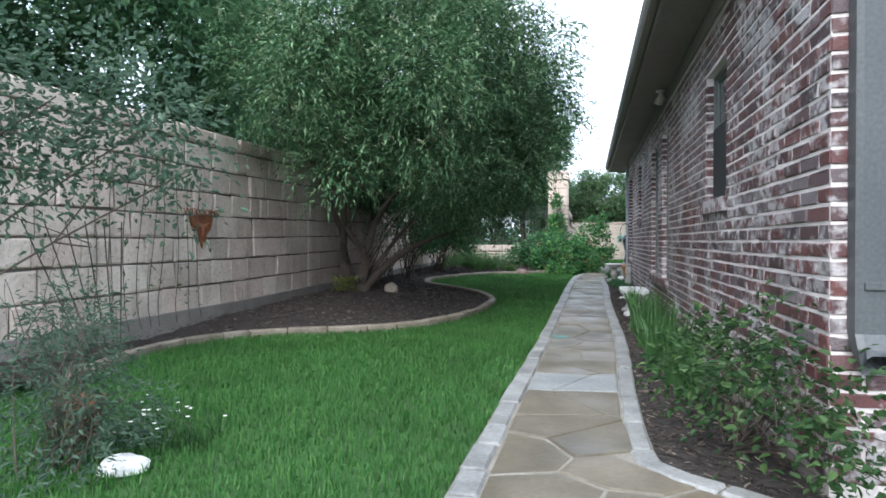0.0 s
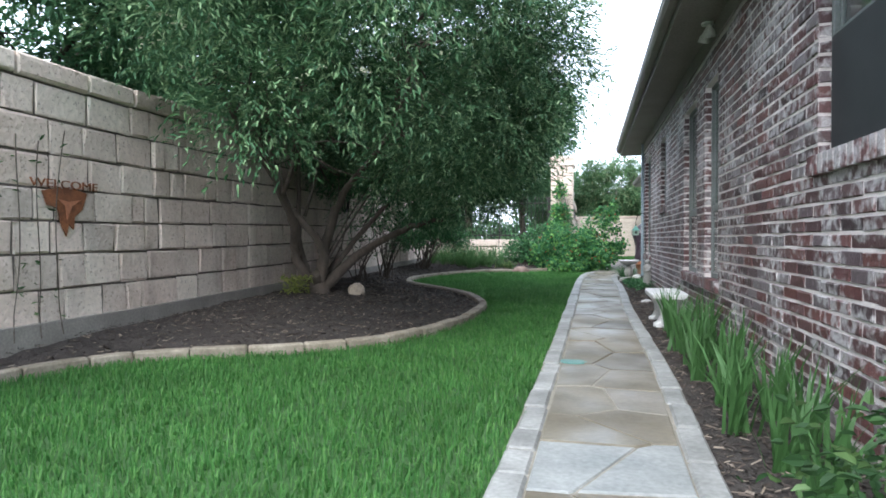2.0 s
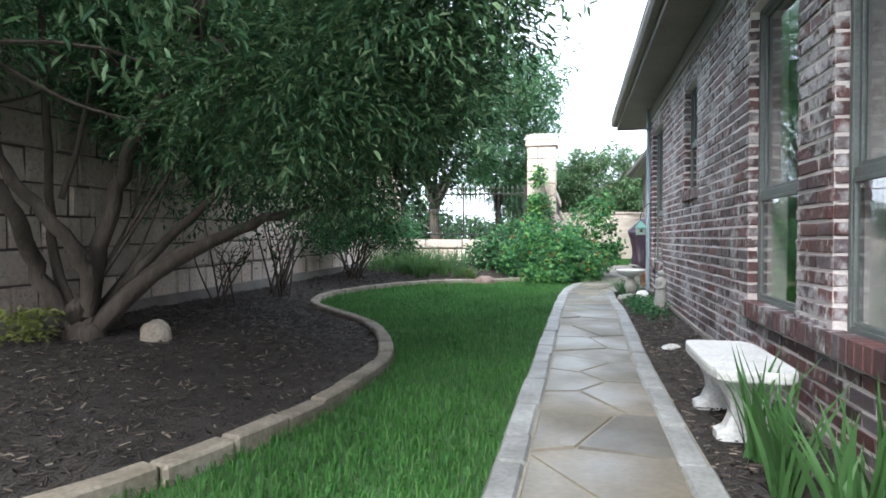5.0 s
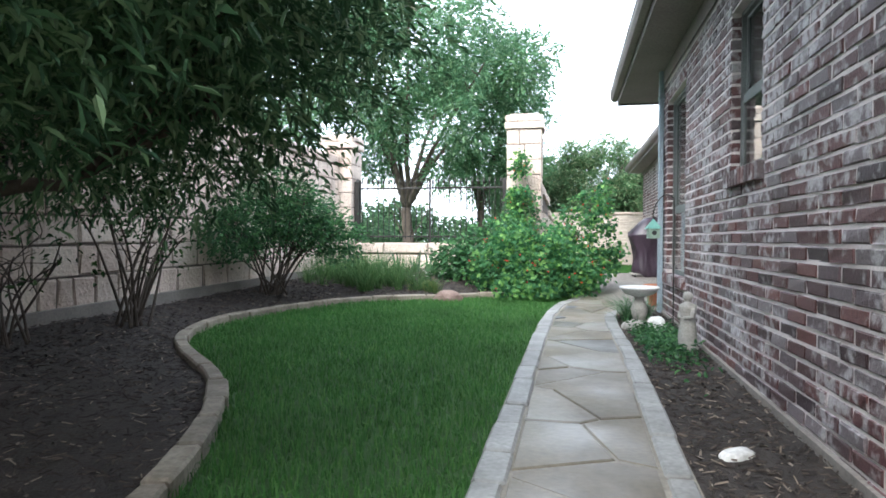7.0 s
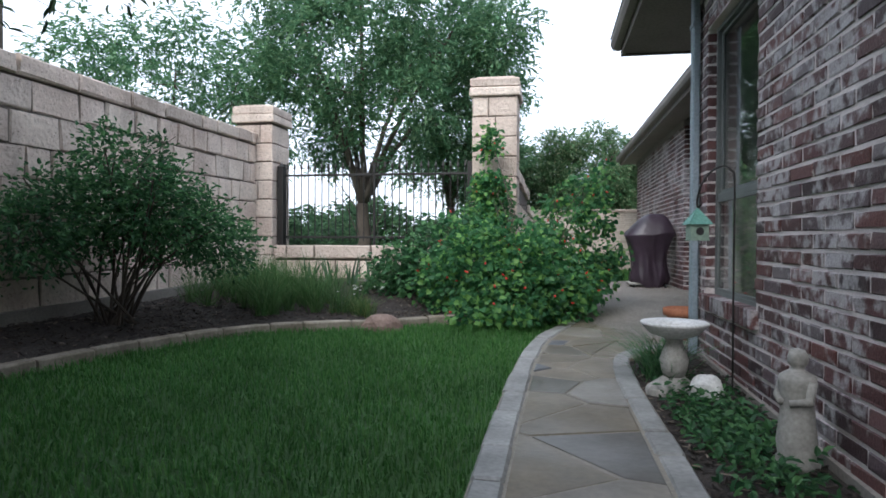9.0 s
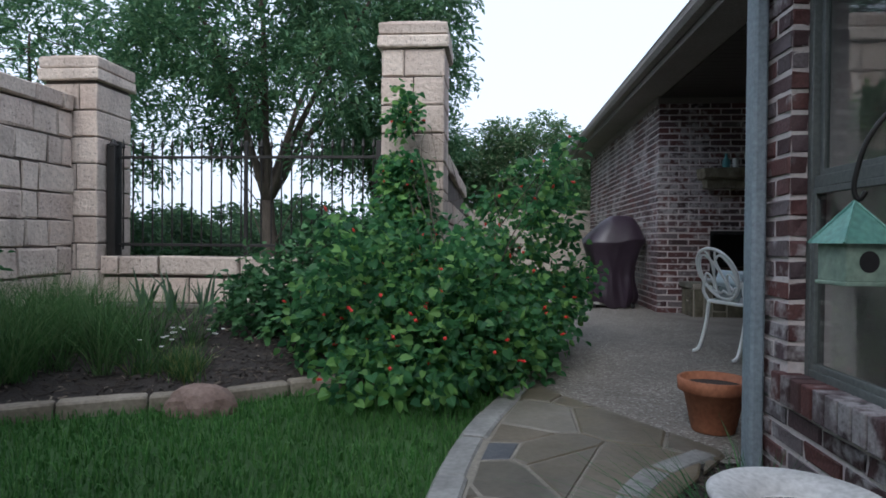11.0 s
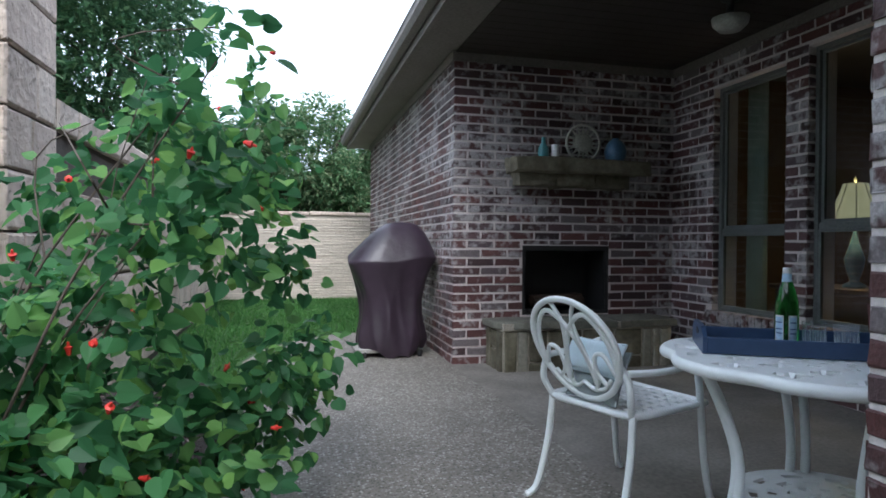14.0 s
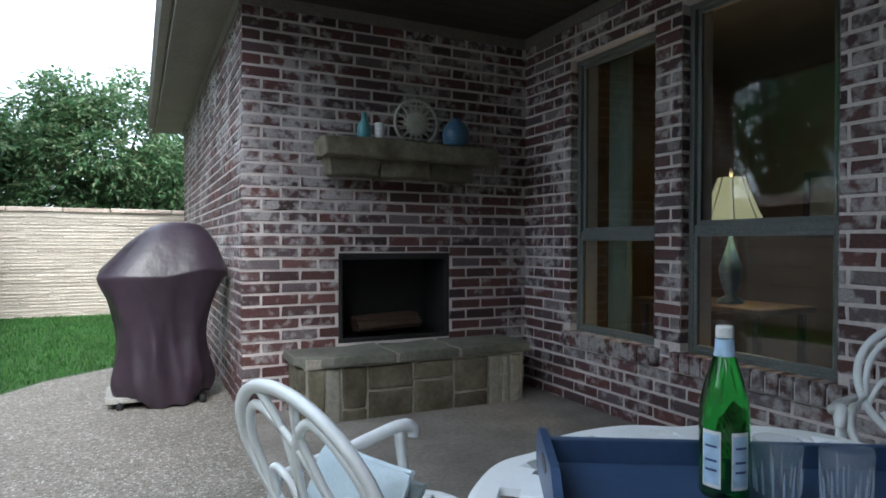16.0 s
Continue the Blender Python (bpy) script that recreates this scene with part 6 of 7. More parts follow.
CAP_CLUMPS = [(-0.75, 17.6, 0.55, 0.4), (-0.3, 17.5, 0.5, 0.36), (-0.95, 18.4, 0.75, 0.5), (-0.35, 18.3, 0.8, 0.46), (0.05, 18.3, 0.62, 0.4), (0.24, 18.6, 0.72, 0.22), (-0.92, 19.20, 1.25, 0.24),
              (-0.90, 19.20, 1.55, 0.19), (-0.90, 19.20, 1.8, 0.15), (-0.90, 19.20, 2.28, 0.1), (-0.90, 19.20, 2.45, 0.05), (0.1, 18.4, 1.15, 0.18), (0.26, 18.3, 1.42, 0.12), (0.31, 18.25, 1.64, 0.09), (0.39, 18.2, 1.84, 0.06), (-0.2, 18.6, 1.05, 0.24), (-1.25, 18.0, 0.55, 0.36), (0.0, 17.8, 0.45, 0.32),
              (0.58, 18.7, 0.95, 0.09), (-0.5, 17.15, 0.38, 0.28), (-0.85, 17.2, 0.36, 0.24), (-0.08, 18.8, 1.5, 0.17), (0.38, 18.98, 1.45, 0.13), (0.42, 19.0, 1.62, 0.11), (0.44, 19.0, 1.85, 0.08), (0.45, 19.0, 2.05, 0.05), (0.5, 18.9, 0.72, 0.15),
              (0.66, 19.2, 0.9, 0.1), (0.55, 19.1, 0.8, 0.13), (0.55, 19.2, 1.25, 0.06), (0.35, 18.9, 1.3, 0.12), (0.2, 18.9, 1.72, 0.12)]
CAP_CLUMPS += [c for c in CAP_CLUMPS if c[1] == 19.2 and c[2] > 1.2] * 3
rc = np.random.default_rng(70)
for _ in range(11):
    x, y, z, r = rc.uniform(-1.35, 0.05), rc.uniform(17.3, 18.7), rc.uniform(0.85, 1.15), rc.uniform(0.09, 0.13)
    CAP_CLUMPS += [(x + 0.02 * k, y, z + 0.16 * k, r * (1 - 0.25 * k)) for k in range(3)]
CB = (-0.35, 18.2, 0.24)
cap = shrub("flowering_shrub", "large green shrub with heart-shaped leaves and red flowers", CB, 18, CAP_CLUMPS, 13500, 0.056, 0.95, LEAF_CAP, 71, 0.007, 0.35, 3, 0.13, heart=True)
rng = np.random.default_rng(72)
pos, out = clump_points(rng, CAP_CLUMPS, 220, 0.9)
fm = lathe([(0, 0), (0.006, 0.004), (0.008, 0.015), (0.012, 0.025), (0.005, 0.028), (0.003, 0.04), (0, 0.04)], 7)
for v in fm.verts:
    v.co.z -= 0.01
fme = bpy.data.meshes.new("red_flower")
fm.to_mesh(fme)
fm.free()
fme.materials.append(PETAL_RED)
for p, d in zip(pos, out):
    if p[2] > 0.35:
        o = new("red_flower", fme)
        o.parent = cap
        o.matrix_basis = Matrix.Translation(Vector(p - np.array(CB)) + Vector(d) * 0.07) @ Vector(d).to_track_quat("Z", "Y").to_matrix().to_4x4() @ Matrix.Scale(0.95, 4)

# the leaves nearest to the path, one by one
one = leaves("leaf", np.zeros((1, 3)), 0.9, 0.062, 0.95, LEAF_CAP, None, np.random.default_rng(5), heart=True)
leaf_me = one.data
bpy.data.objects.remove(one)
pos, out = clump_points(rng, [c for c in CAP_CLUMPS if c[0] > -0.4], 420, 0.85)
for p, d in list(zip(pos, out))[:300]:
    if p[2] > 0.4:
        o = new("leaf", leaf_me)
        o.parent = cap
        o.matrix_basis = Matrix.LocRotScale(Vector(p - np.array(CB)) + Vector(d) * 0.05, Euler((rng.normal() * 0.5, rng.normal() * 0.5, rng.uniform(0, 6.28))), Vector((1, 1, 1)) * rng.uniform(0.7, 1.3))

shrub("leafy_shrub", "dense dark green shrub before the low wall", (-1.75, 18.75, 0.27), 16, [(-1.9, 18.7, 0.75, 0.42), (-1.55, 18.8, 0.85, 0.45), (-2.1, 18.8, 0.55, 0.35), (-1.6, 18.5, 0.6, 0.4), (-1.35, 18.9, 1.1, 0.35)], 3600, 0.06, 0.8, LEAF_LOW, 74, heart=True)
shrub("leafy_shrub", "rounded green shrub with bare lower stems", (-3.85, 16.0, bed_height(-3.85, 16)), 22, [(-3.9, 16.0, 1.3, 0.5), (-3.4, 15.9, 1.35, 0.45), (-4.0, 15.5, 1.25, 0.42), (-3.6, 16.4, 1.2, 0.45), (-3.15, 16.2, 1.15, 0.36), (-3.7, 15.9, 1.65, 0.4), (-3.95, 15.1, 1.1, 0.34), (-3.2, 16.7, 1.0, 0.3)], 11000, 0.05, 0.55, LEAF_LOW, 75, 0.014)
shrub("bare_shrub", "thin bare-stemmed shrub in the tree's shade", (-3.9, 13.4, bed_height(-3.9, 13.4)), 14, [(-4.0, 13.0, 1.3, 0.35), (-3.7, 13.8, 1.35, 0.35), (-4.05, 13.9, 1.2, 0.3), (-3.5, 13.2, 1.1, 0.35)], 260, 0.05, 0.5, LEAF_ROSE, 76, 0.015)
shrub("bare_shrub", "small leafless shrub beside the stone wall", (-3.95, 12.2, bed_height(-3.95, 12.2)), 9, [(-4.1, 12.0, 1.0, 0.3), (-3.8, 12.5, 1.05, 0.35), (-3.7, 12.0, 0.9, 0.3)], 90, 0.05, 0.5, LEAF_ROSE, 77, 0.012)
shrub("rose_shrub", "open leafy shrub at the house corner", (0.78, 3.55, gz(3) + 0.01), 20, [(0.7, 3.5, 0.45, 0.3), (0.85, 3.2, 0.55, 0.28), (0.6, 3.9, 0.4, 0.28), (0.85, 3.9, 0.5, 0.25), (0.75, 2.95, 0.4, 0.26), (0.9, 4.3, 0.35, 0.2), (0.95, 2.75, 0.5, 0.2), (1.02, 2.62, 0.32, 0.2), (1.12, 2.6, 0.16, 0.18), (1.0, 2.7, 0.1, 0.15)], 1900, 0.045, 0.6, LEAF_ROSE, 78, 0.006)
shrub("sage_shrub", "tall grey-green shrub with arching bare branches", (-2.1, 0.7, 0.0), 3, [(-1.14, 1.16, 1.4, 0.1), (-0.98, 1.26, 1.42, 0.11), (-0.92, 1.28, 1.27, 0.06), (-1.08, 1.22, 1.3, 0.07), (-1.2, 1.05, 1.3, 0.12), (-1.3, 1.0, 1.5, 0.13), (-1.05, 1.22, 1.52, 0.07)], 3600, 0.02, 0.5, LEAF_SAGE, 79, 0.005)
shrub("sage_shrub", "low grey-green shrub beside the lawn", (-2.5, 2.5, 0.0), 18, [(-2.6, 2.6, 0.4, 0.3), (-2.35, 2.7, 0.25, 0.25), (-2.7, 2.8, 0.55, 0.25), (-2.3, 2.4, 0.2, 0.25), (-2.9, 3.0, 0.7, 0.22)], 3600, 0.04, 0.3, LEAF_SAGE, 80, 0.006)


def blades(name, label, at, spots, per, length, width, mat, seed, lean=0.35, parent=None, category="plant", curl=0.5, single=False):
    """Sword-shaped leaves in tufts, each bent outwards."""
    rng = np.random.default_rng(seed)
    t = parent or thing(name, at, label, category)
    vs, fs = [], []
    for sx, sy, sz in spots:
        for k in range(per):
            a = rng.uniform(0, 6.283)
            L, w = length * rng.uniform(0.55, 1.15), width * rng.uniform(0.7, 1.2)
            ln = lean * rng.uniform(0.2, 1.3)
            d = np.array([math.cos(a), math.sin(a)])
            s = np.array([-d[1], d[0]])
            tw = rng.uniform(-0.8, 0.8)
            s = s * math.cos(tw) + d * math.sin(tw)
            base = np.array([sx, sy]) + rng.normal(size=2) * 0.035
            o = len(vs)
            for j in range(4):
                q = j / 3
                r = L * (ln * q + curl * ln * q ** 3)
                z = sz + L * (q - 0.35 * ln * q ** 2.5)
                ww = w * (1 - q ** 2.2) * 0.5
                c = base + d * r
                vs.append((c[0] - s[0] * ww, c[1] - s[1] * ww, z))
                vs.append((c[0] + s[0] * ww, c[1] + s[1] * ww, z))
            for j in range(3):
                fs.append((o + 2 * j, o + 2 * j + 1, o + 2 * j + 3, o + 2 * j + 2))
    vs = np.array(vs) - np.array(at if parent is None else (0, 0, 0))
    if single:
        for k in range(len(vs) // 8):
            mesh_from("leaf", vs[8 * k:8 * k + 8], [(0, 1, 3, 2), (2, 3, 5, 4), (4, 5, 7, 6)], mat, t)
    else:
        mesh_from("tuft", vs, fs, mat, t)
    return t


ri = np.random.default_rng(81)
for k, (x, y) in enumerate([(0.62, 5.0), (0.78, 5.25), (0.55, 5.5), (0.8, 5.8), (0.6, 6.05), (0.72, 6.4), (0.55, 6.7), (0.82, 6.9), (0.62, 7.2), (0.78, 7.5), (0.58, 7.75), (0.7, 8.1), (0.6, 8.45), (0.62, 8.85), (0.85, 8.2), (0.66, 4.6)]):
    z = gz(y) + 0.01
    blades("iris_plant", "tuft of long green iris leaves with yellowed tips", (x, y, z), [(x, y, z)] * 2, 13, 0.5, 0.026, LEAF_IRIS, 82 + k, 0.28, single=True)
for k, (x, y) in enumerate([(-3.35, 19.25), (-3.05, 19.2), (-2.75, 19.15), (-2.55, 19.3), (-2.2, 19.2)]):
    z = bed_height(x, y)
    blades("iris_plant", "grey-green iris fan by the low wall", (x, y, z), [(x, y, z)], 9, 0.42, 0.04, LEAF_SAGE, 110 + k, 0.35, single=True)
GM = [(-3.1 + ri.normal() * 0.4, 17.6 + ri.normal() * 0.35, 0.3) for _ in range(34)]
blades("ornamental_grass", "soft mounded ornamental grass in the bed", (-3.1, 17.6, bed_height(-3.1, 17.6)), GM, 60, 0.62, 0.006, LEAF_MEADOW, 120, 0.6, curl=0.9)
GM = [(-3.75 + ri.normal() * 0.25, 18.2 + ri.normal() * 0.35, 0.35) for _ in range(20)]
blades("ornamental_grass", "soft mounded ornamental grass by the garden wall", (-3.75, 18.2, bed_height(-3.75, 18.2)), GM, 60, 0.6, 0.006, LEAF_MEADOW, 121, 0.6, curl=0.9)
GM = [(-2.15 + ri.normal() * 0.12, 17.5 + ri.normal() * 0.12, 0.23) for _ in range(14)]
fl = blades("flower_clump", "low green clump with small white flowers", (-2.15, 17.5, bed_height(-2.15, 17.5)), GM, 40, 0.26, 0.007, LEAF_IRIS, 122, 0.5)
for k in range(16):
    part("white_flower", lathe([(0, 0), (0.012, 0.004), (0.016, 0.008), (0, 0.006)], 6, None, (ri.normal() * 0.16, ri.normal() * 0.14, 0.22 + ri.uniform(0, 0.06))), PETAL_WHITE, fl)
fl = blades("flower_clump", "low clump of small white flowers by the lawn", (-2.2, 2.85, 0.0), [(-2.2 + ri.normal() * 0.15, 2.9 + ri.normal() * 0.1, 0.0) for _ in range(10)], 16, 0.2, 0.006, LEAF_ROSE, 123, 0.5)
for k in range(18):
    part("white_flower", lathe([(0, 0), (0.009, 0.003), (0.012, 0.006), (0, 0.005)], 6, None, (ri.normal() * 0.18, ri.normal() * 0.12, 0.17 + ri.uniform(0, 0.07))), PETAL_WHITE, fl)
GM = [(0.58 + ri.normal() * 0.07, 15.42 + ri.normal() * 0.1, gz(15.4) + 0.01) for _ in range(14)]
blades("mondo_grass", "dark arching grass clump behind the bird bath", (0.58, 15.42, gz(15.4) + 0.01), GM, 26, 0.36, 0.007, LEAF_LOW, 124, 0.8, curl=1.0)
# creeping ground cover by the statue
rg = np.random.default_rng(130)
gp = np.stack([rg.normal(0.68, 0.12, 1500), rg.normal(14.2, 0.5, 1500), rg.uniform(0.01, 0.09, 1500)], 1)
gp = gp[(gp[:, 0] > 0.46) & (gp[:, 0] < 0.96)]
gp[:, 2] += np.interp(gp[:, 1], (7, 15, 20), (0, 0.15, 0.24))
tagged(leaves("ground_cover", gp, 0.8, 0.045, 0.6, LEAF_LOW, None, rg), "creeping green ground cover in the side bed", "ground cover", kind="stuff")
SH = (-3.84, 9.52, bed_height(-3.84, 9.52))
sp = thing("young_shoots", SH, "yellow-green young shoots at the foot of the trunk", "plant")
gp = np.stack([rg.normal(0, 0.085, 340), rg.normal(0, 0.08, 340), rg.uniform(0.02, 0.24, 340)], 1)
leaves("shoot_leaves", gp, 0.5, 0.045, 0.5, LEAF_SHOOT, sp, rg)

# thin vines trained up the garden wall, and stakes
rv = np.random.default_rng(140)
for k in range(9):
    y = 4.7 + k * 0.19 + rv.uniform(-0.04, 0.04)
    z0, z1 = 0.24, rv.uniform(1.75, 2.05)
    vine = thing("climbing_vine", (WALL_X + 0.03, y, z0), "thin bare vine stem climbing the stone wall", "vine", "vines on the wall")
    pts = [(0.0 + (0.02 if z > 0.1 else 0.06), 0.04 * math.sin(3 * z + k) + 0.06 * z, z) for z in np.linspace(0, z1 - z0, 9)]
    part("stem", tube(bmesh.new(), smooth_line(pts, 3), 0.0045, 5), BARK, vine)
    lp = np.array([pts[j] for j in rv.integers(1, 9, 10)]) + rv.normal(size=(10, 3)) * [0.004, 0.012, 0.05]
    lp[:, 0] = np.maximum(lp[:, 0], 0.02)
    leaves("leaf_bits", lp, 0.2, 0.06, 0.35, LEAF_ROSE, vine, rv)
for k in range(6):
    st = thing("garden_stake", (-4.0 + 0.02 * k, 4.35 + 0.05 * k, 0.12), "thin dark plant stake leaning by the wall", "stake", "plant stakes")
    part("rod", tube(bmesh.new(), [(0, 0, 0), (-0.12 + 0.02 * k, -0.5 + 0.11 * k, 1.15)], 0.005, 6), IRON, st)

# ---- masonry pieces ----
def block(o, u, v, n, w, h, d, ch, rng=None, jit=0.0):
    """A chamfered block on a wall: from its corner o along u (width) and v (height), standing out by d along n."""
    o, u, v, n = (np.array(a, float) for a in (o, u, v, n))
    vs = [o + u * a * w + v * b * h for a, b in ((0, 0), (1, 0), (1, 1), (0, 1))]
    vs += [p + n * (d - ch) for p in vs[:4]]
    vs += [o + u * (ch if a == 0 else w - ch) + v * (ch if b == 0 else h - ch) + n * d for a, b in ((0, 0), (1, 0), (1, 1), (0, 1))]
    if rng is not None and jit:
        for k in range(4, 12):
            vs[k] = vs[k] + rng.uniform(-jit, jit, 3)
    fs = [(8, 9, 10, 11)]
    for k in range(4):
        q = (k + 1) % 4
        fs += [(k, q, 4 + q, 4 + k), (4 + k, 4 + q, 8 + q, 8 + k)]
    return vs, fs


def lay(parent, name, items, limit, mat, order, label, rng, jit=0.0, ch=0.004):
    """Blocks as parts, up to the limit in the given order; the rest joined."""
    items = sorted(items, key=order)
    meshes = {}
    for it in items[:limit]:
        o, u, v, n, w, h, d = it
        key = (round(w, 2), round(h, 2), round(d, 3), tuple(u), tuple(n), int(rng.integers(6)))
        if key not in meshes:
            vs, fs = block((0, 0, 0), u, v, n, w, h, d, ch, rng, jit)
            me = bpy.data.meshes.new(name)
            me.from_pydata(vs, [], fs)
            me.materials.append(mat)
            meshes[key] = me
        ob = new(name, meshes[key])
        ob.parent, ob.location = parent, o
    rest = items[limit:]
    if rest:
        av, af = [], []
        for o, u, v, n, w, h, d in rest:
            vs, fs = block(o, u, v, n, w, h, d, ch, rng, jit)
            k = len(av)
            av += vs
            af += [tuple(i + k for i in f) for f in fs]
        tagged(mesh_from(name + "work", np.array(av), af, mat, parent), label, kind="stuff")


BL, BH, BJ = 0.254, 0.079, 0.019


def brick_items(u, n, origin, length, z0, z1, holes=(), shift=0.0, d=0.006, rng=None):
    """Running-bond bricks on a face that starts at origin and runs along u; holes in (a0, a1, z0, z1) along it."""
    items = []
    u, n, origin = Vector(u), Vector(n), Vector(origin)
    rows = int(math.floor((z1 - z0) / BH))
    for r in range(rows):
        z = z0 + r * BH
        cuts = [(0.0, length)]
        for h0, h1, c0, c1 in holes:
            if z + BH > c0 + 0.015 and z < c1 - 0.015:
                cuts = [s for a, b in cuts for s in ((a, min(b, h0)), (max(a, h1), b)) if s[1] - s[0] > 0.02]
        for h0, h1, c0, c1 in holes:
            for lo, hi in ((max(z, c1), z + BH), (z, min(z + BH, c0))):
                if z + BH > c0 + 0.015 and z < c1 - 0.015 and 0.035 < hi - lo < BH - 0.001:
                    x = h0
                    while x < h1:
                        q = min(x + BL, h1)
                        o = origin + u * (x + BJ / 2) + Vector((0, 0, lo + BJ / 2))
                        if not any(k0 < (x + q) / 2 < k1 and e0 < (lo + hi) / 2 < e1 for k0, k1, e0, e1 in holes):
                            items.append((tuple(o), tuple(u), (0, 0, 1), tuple(n), q - x - BJ, hi - lo - BJ / 2, d))
                        x += BL
        for a, b in cuts:
            x = a - (0 if (r % 2 == 0) == (shift == 0) else BL / 2)
            if holes:
                x = math.floor((a + BL) / BL) * BL - BL - (0 if r % 2 == 0 else BL / 2)
            while x < b:
                p, q = max(x, a), min(x + BL, b)
                if q - p > 0.035:
                    e = BJ / 2
                    o = origin + u * (p + (e if p > a else 0.0)) + Vector((0, 0, z + e))
                    items.append((tuple(o), tuple(u), (0, 0, 1), tuple(n), q - p - (e if p > a else 0) - (e if q < b else 0), BH - BJ, d + (rng.uniform(-0.002, 0.003) if rng is not None else 0)))
                x += BL
    return items


rb = np.random.default_rng(200)
flip = [(HOUSE_Y1 - h[1], HOUSE_Y1 - h[0], h[2], h[3]) for h in HOLES_MAIN]
sills = [(a - 0.06, b + 0.06, c - 0.1, c) for a, b, c, d in flip]
main = brick_items((0, -1, 0), (-1, 0, 0), (HOUSE_X, HOUSE_Y1, 0), HOUSE_Y1 - HOUSE_Y0, 0.07, 2.86, flip + sills, rng=rb)
# reveals of the openings
for a0, a1, c0, c1 in HOLES_MAIN:
    for yy, nn in ((a0, (0, 1, 0)), (a1, (0, -1, 0))):
        main += [i for i in brick_items((1, 0, 0), nn, (HOUSE_X + 0.001, yy, 0), 0.06, 0.07, 2.86, [], rng=rb, d=0.005) if c0 - 0.01 < i[0][2] < c1 - BH]
lay(wall_main, "brick", main, 300, BRICK, lambda i: 0 if 5.2 < i[0][1] < 12 and 0.55 < i[0][2] < 1.5 else 1, "red-brown bricks with smeared pale mortar", rb, 0.0045)
ends = brick_items((1, 0, 0), (0, -1, 0), (HOUSE_X, HOUSE_Y0, 0), 8.25, 0.07, 2.9, rng=rb)
lay(wall_start, "brick", ends, 120, BRICK, lambda i: i[0][0], "red-brown bricks of the end wall", rb, 0.0045)
ret = brick_items((-1, 0, 0), (0, 1, 0), (NOOK_X, HOUSE_Y1, 0), NOOK_X - HOUSE_X, 0.2, 2.95, rng=rb)
lay(wall_return, "brick", ret, 60, BRICK, lambda i: i[0][0], "red-brown bricks of the porch end wall", rb, 0.0025)
fire = brick_items((1, 0, 0), (0, -1, 0), (WING_X - 0.01, WING_Y0, 0), NOOK_X - WING_X + 0.01, 0.26, 2.98, [(FIREBOX[0] - WING_X + 0.01, FIREBOX[1] - WING_X + 0.01, 0.66, FIREBOX[3])], rng=rb)
lay(wall_fire, "brick", fire, 300, BRICK, lambda i: i[0][2] > 2.6, "dark bricks high on the fireplace wall", rb, 0.0045)
wing = brick_items((0, -1, 0), (-1, 0, 0), (WING_X, WING_Y1, 0), WING_Y1 - WING_Y0, 0.26, 2.98, rng=rb)
lay(wall_wing, "brick", wing, 300, BRICK, lambda i: i[0][1] < 22.8 and -1 or i[0][1], "red-brown bricks of the wing wall", rb, 0.0045)
nflip = [(WING_Y0 - h[1], WING_Y0 - h[0], h[2], h[3]) for h in (N1, N2)]
nsill = [(a - 0.05, b + 0.05, c - 0.1, c) for a, b, c, d in nflip]
nook = brick_items((0, -1, 0), (-1, 0, 0), (NOOK_X, WING_Y0, 0), WING_Y0 - HOUSE_Y1, 0.26, 2.98, nflip + nsill, rng=rb)
for a0, a1, c0, c1 in (N1, N2):
    for yy, nn in ((a0, (0, 1, 0)), (a1, (0, -1, 0))):
        nook += [i for i in brick_items((1, 0, 0), nn, (NOOK_X + 0.001, yy, 0), 0.06, 0.26, 2.9, [], rng=rb, d=0.005) if c0 - 0.01 < i[0][2] < c1 - BH]
lay(wall_nook, "brick", nook, 300, BRICK, lambda i: abs(i[0][1] - 20.6), "red-brown bricks of the porch wall", rb, 0.0045)


cx0, cx1, cy0, cy1 = COL
colb = []
for o, u, n, w in (((cx0, cy0, 0), (1, 0, 0), (0, -1, 0), cx1 - cx0), ((cx1, cy0, 0), (0, 1, 0), (1, 0, 0), cy1 - cy0), ((cx1, cy1, 0), (-1, 0, 0), (0, 1, 0), cx1 - cx0), ((cx0, cy1, 0), (0, -1, 0), (-1, 0, 0), cy1 - cy0)):
    colb += brick_items(u, n, o, w, 0.26, 3.02, rng=rb, shift=0.0 if u[0] else 1.0)
    colb += brick_items(u, n, tuple(Vector(o) + Vector(n) * 0.006 - Vector(u) * 0.03), w + 0.06, 0.22, 0.62, rng=rb, d=0.026)
lay(porch_column, "brick", colb, 300, BRICK, lambda i: i[0][0], "red-brown bricks of the porch column", rb, 0.0045)


def rowlock(parent, x, y0, y1, z):
    """A sill of bricks on edge, a little proud of the wall."""
    n = max(2, round((y1 - y0) / 0.079))
    w = (y1 - y0) / n
    part("sill_bed", box(x - 0.03, x + 0.11, y0 + 0.012, y1 - 0.012, z - 0.094, z - 0.012), MORTAR, parent)
    for k in range(n):
        bm = box(x - 0.042, x + 0.056, y0 + k * w + 0.006, y0 + (k + 1) * w - 0.006, z - 0.098, z + 0.01, 0.005)
        part("sill_brick", bm, BRICK, parent)


for o in (W1, W3, W4):
    rowlock(wall_main, HOUSE_X, o[0] - 0.05, o[1] + 0.05, o[2])
rowlock(wall_main, HOUSE_X, W2A[0] - 0.05, W2B[1] + 0.05, W2A[2])
for o in (N1, N2):
    rowlock(wall_nook, NOOK_X, o[0] - 0.05, o[1] + 0.05, o[2])


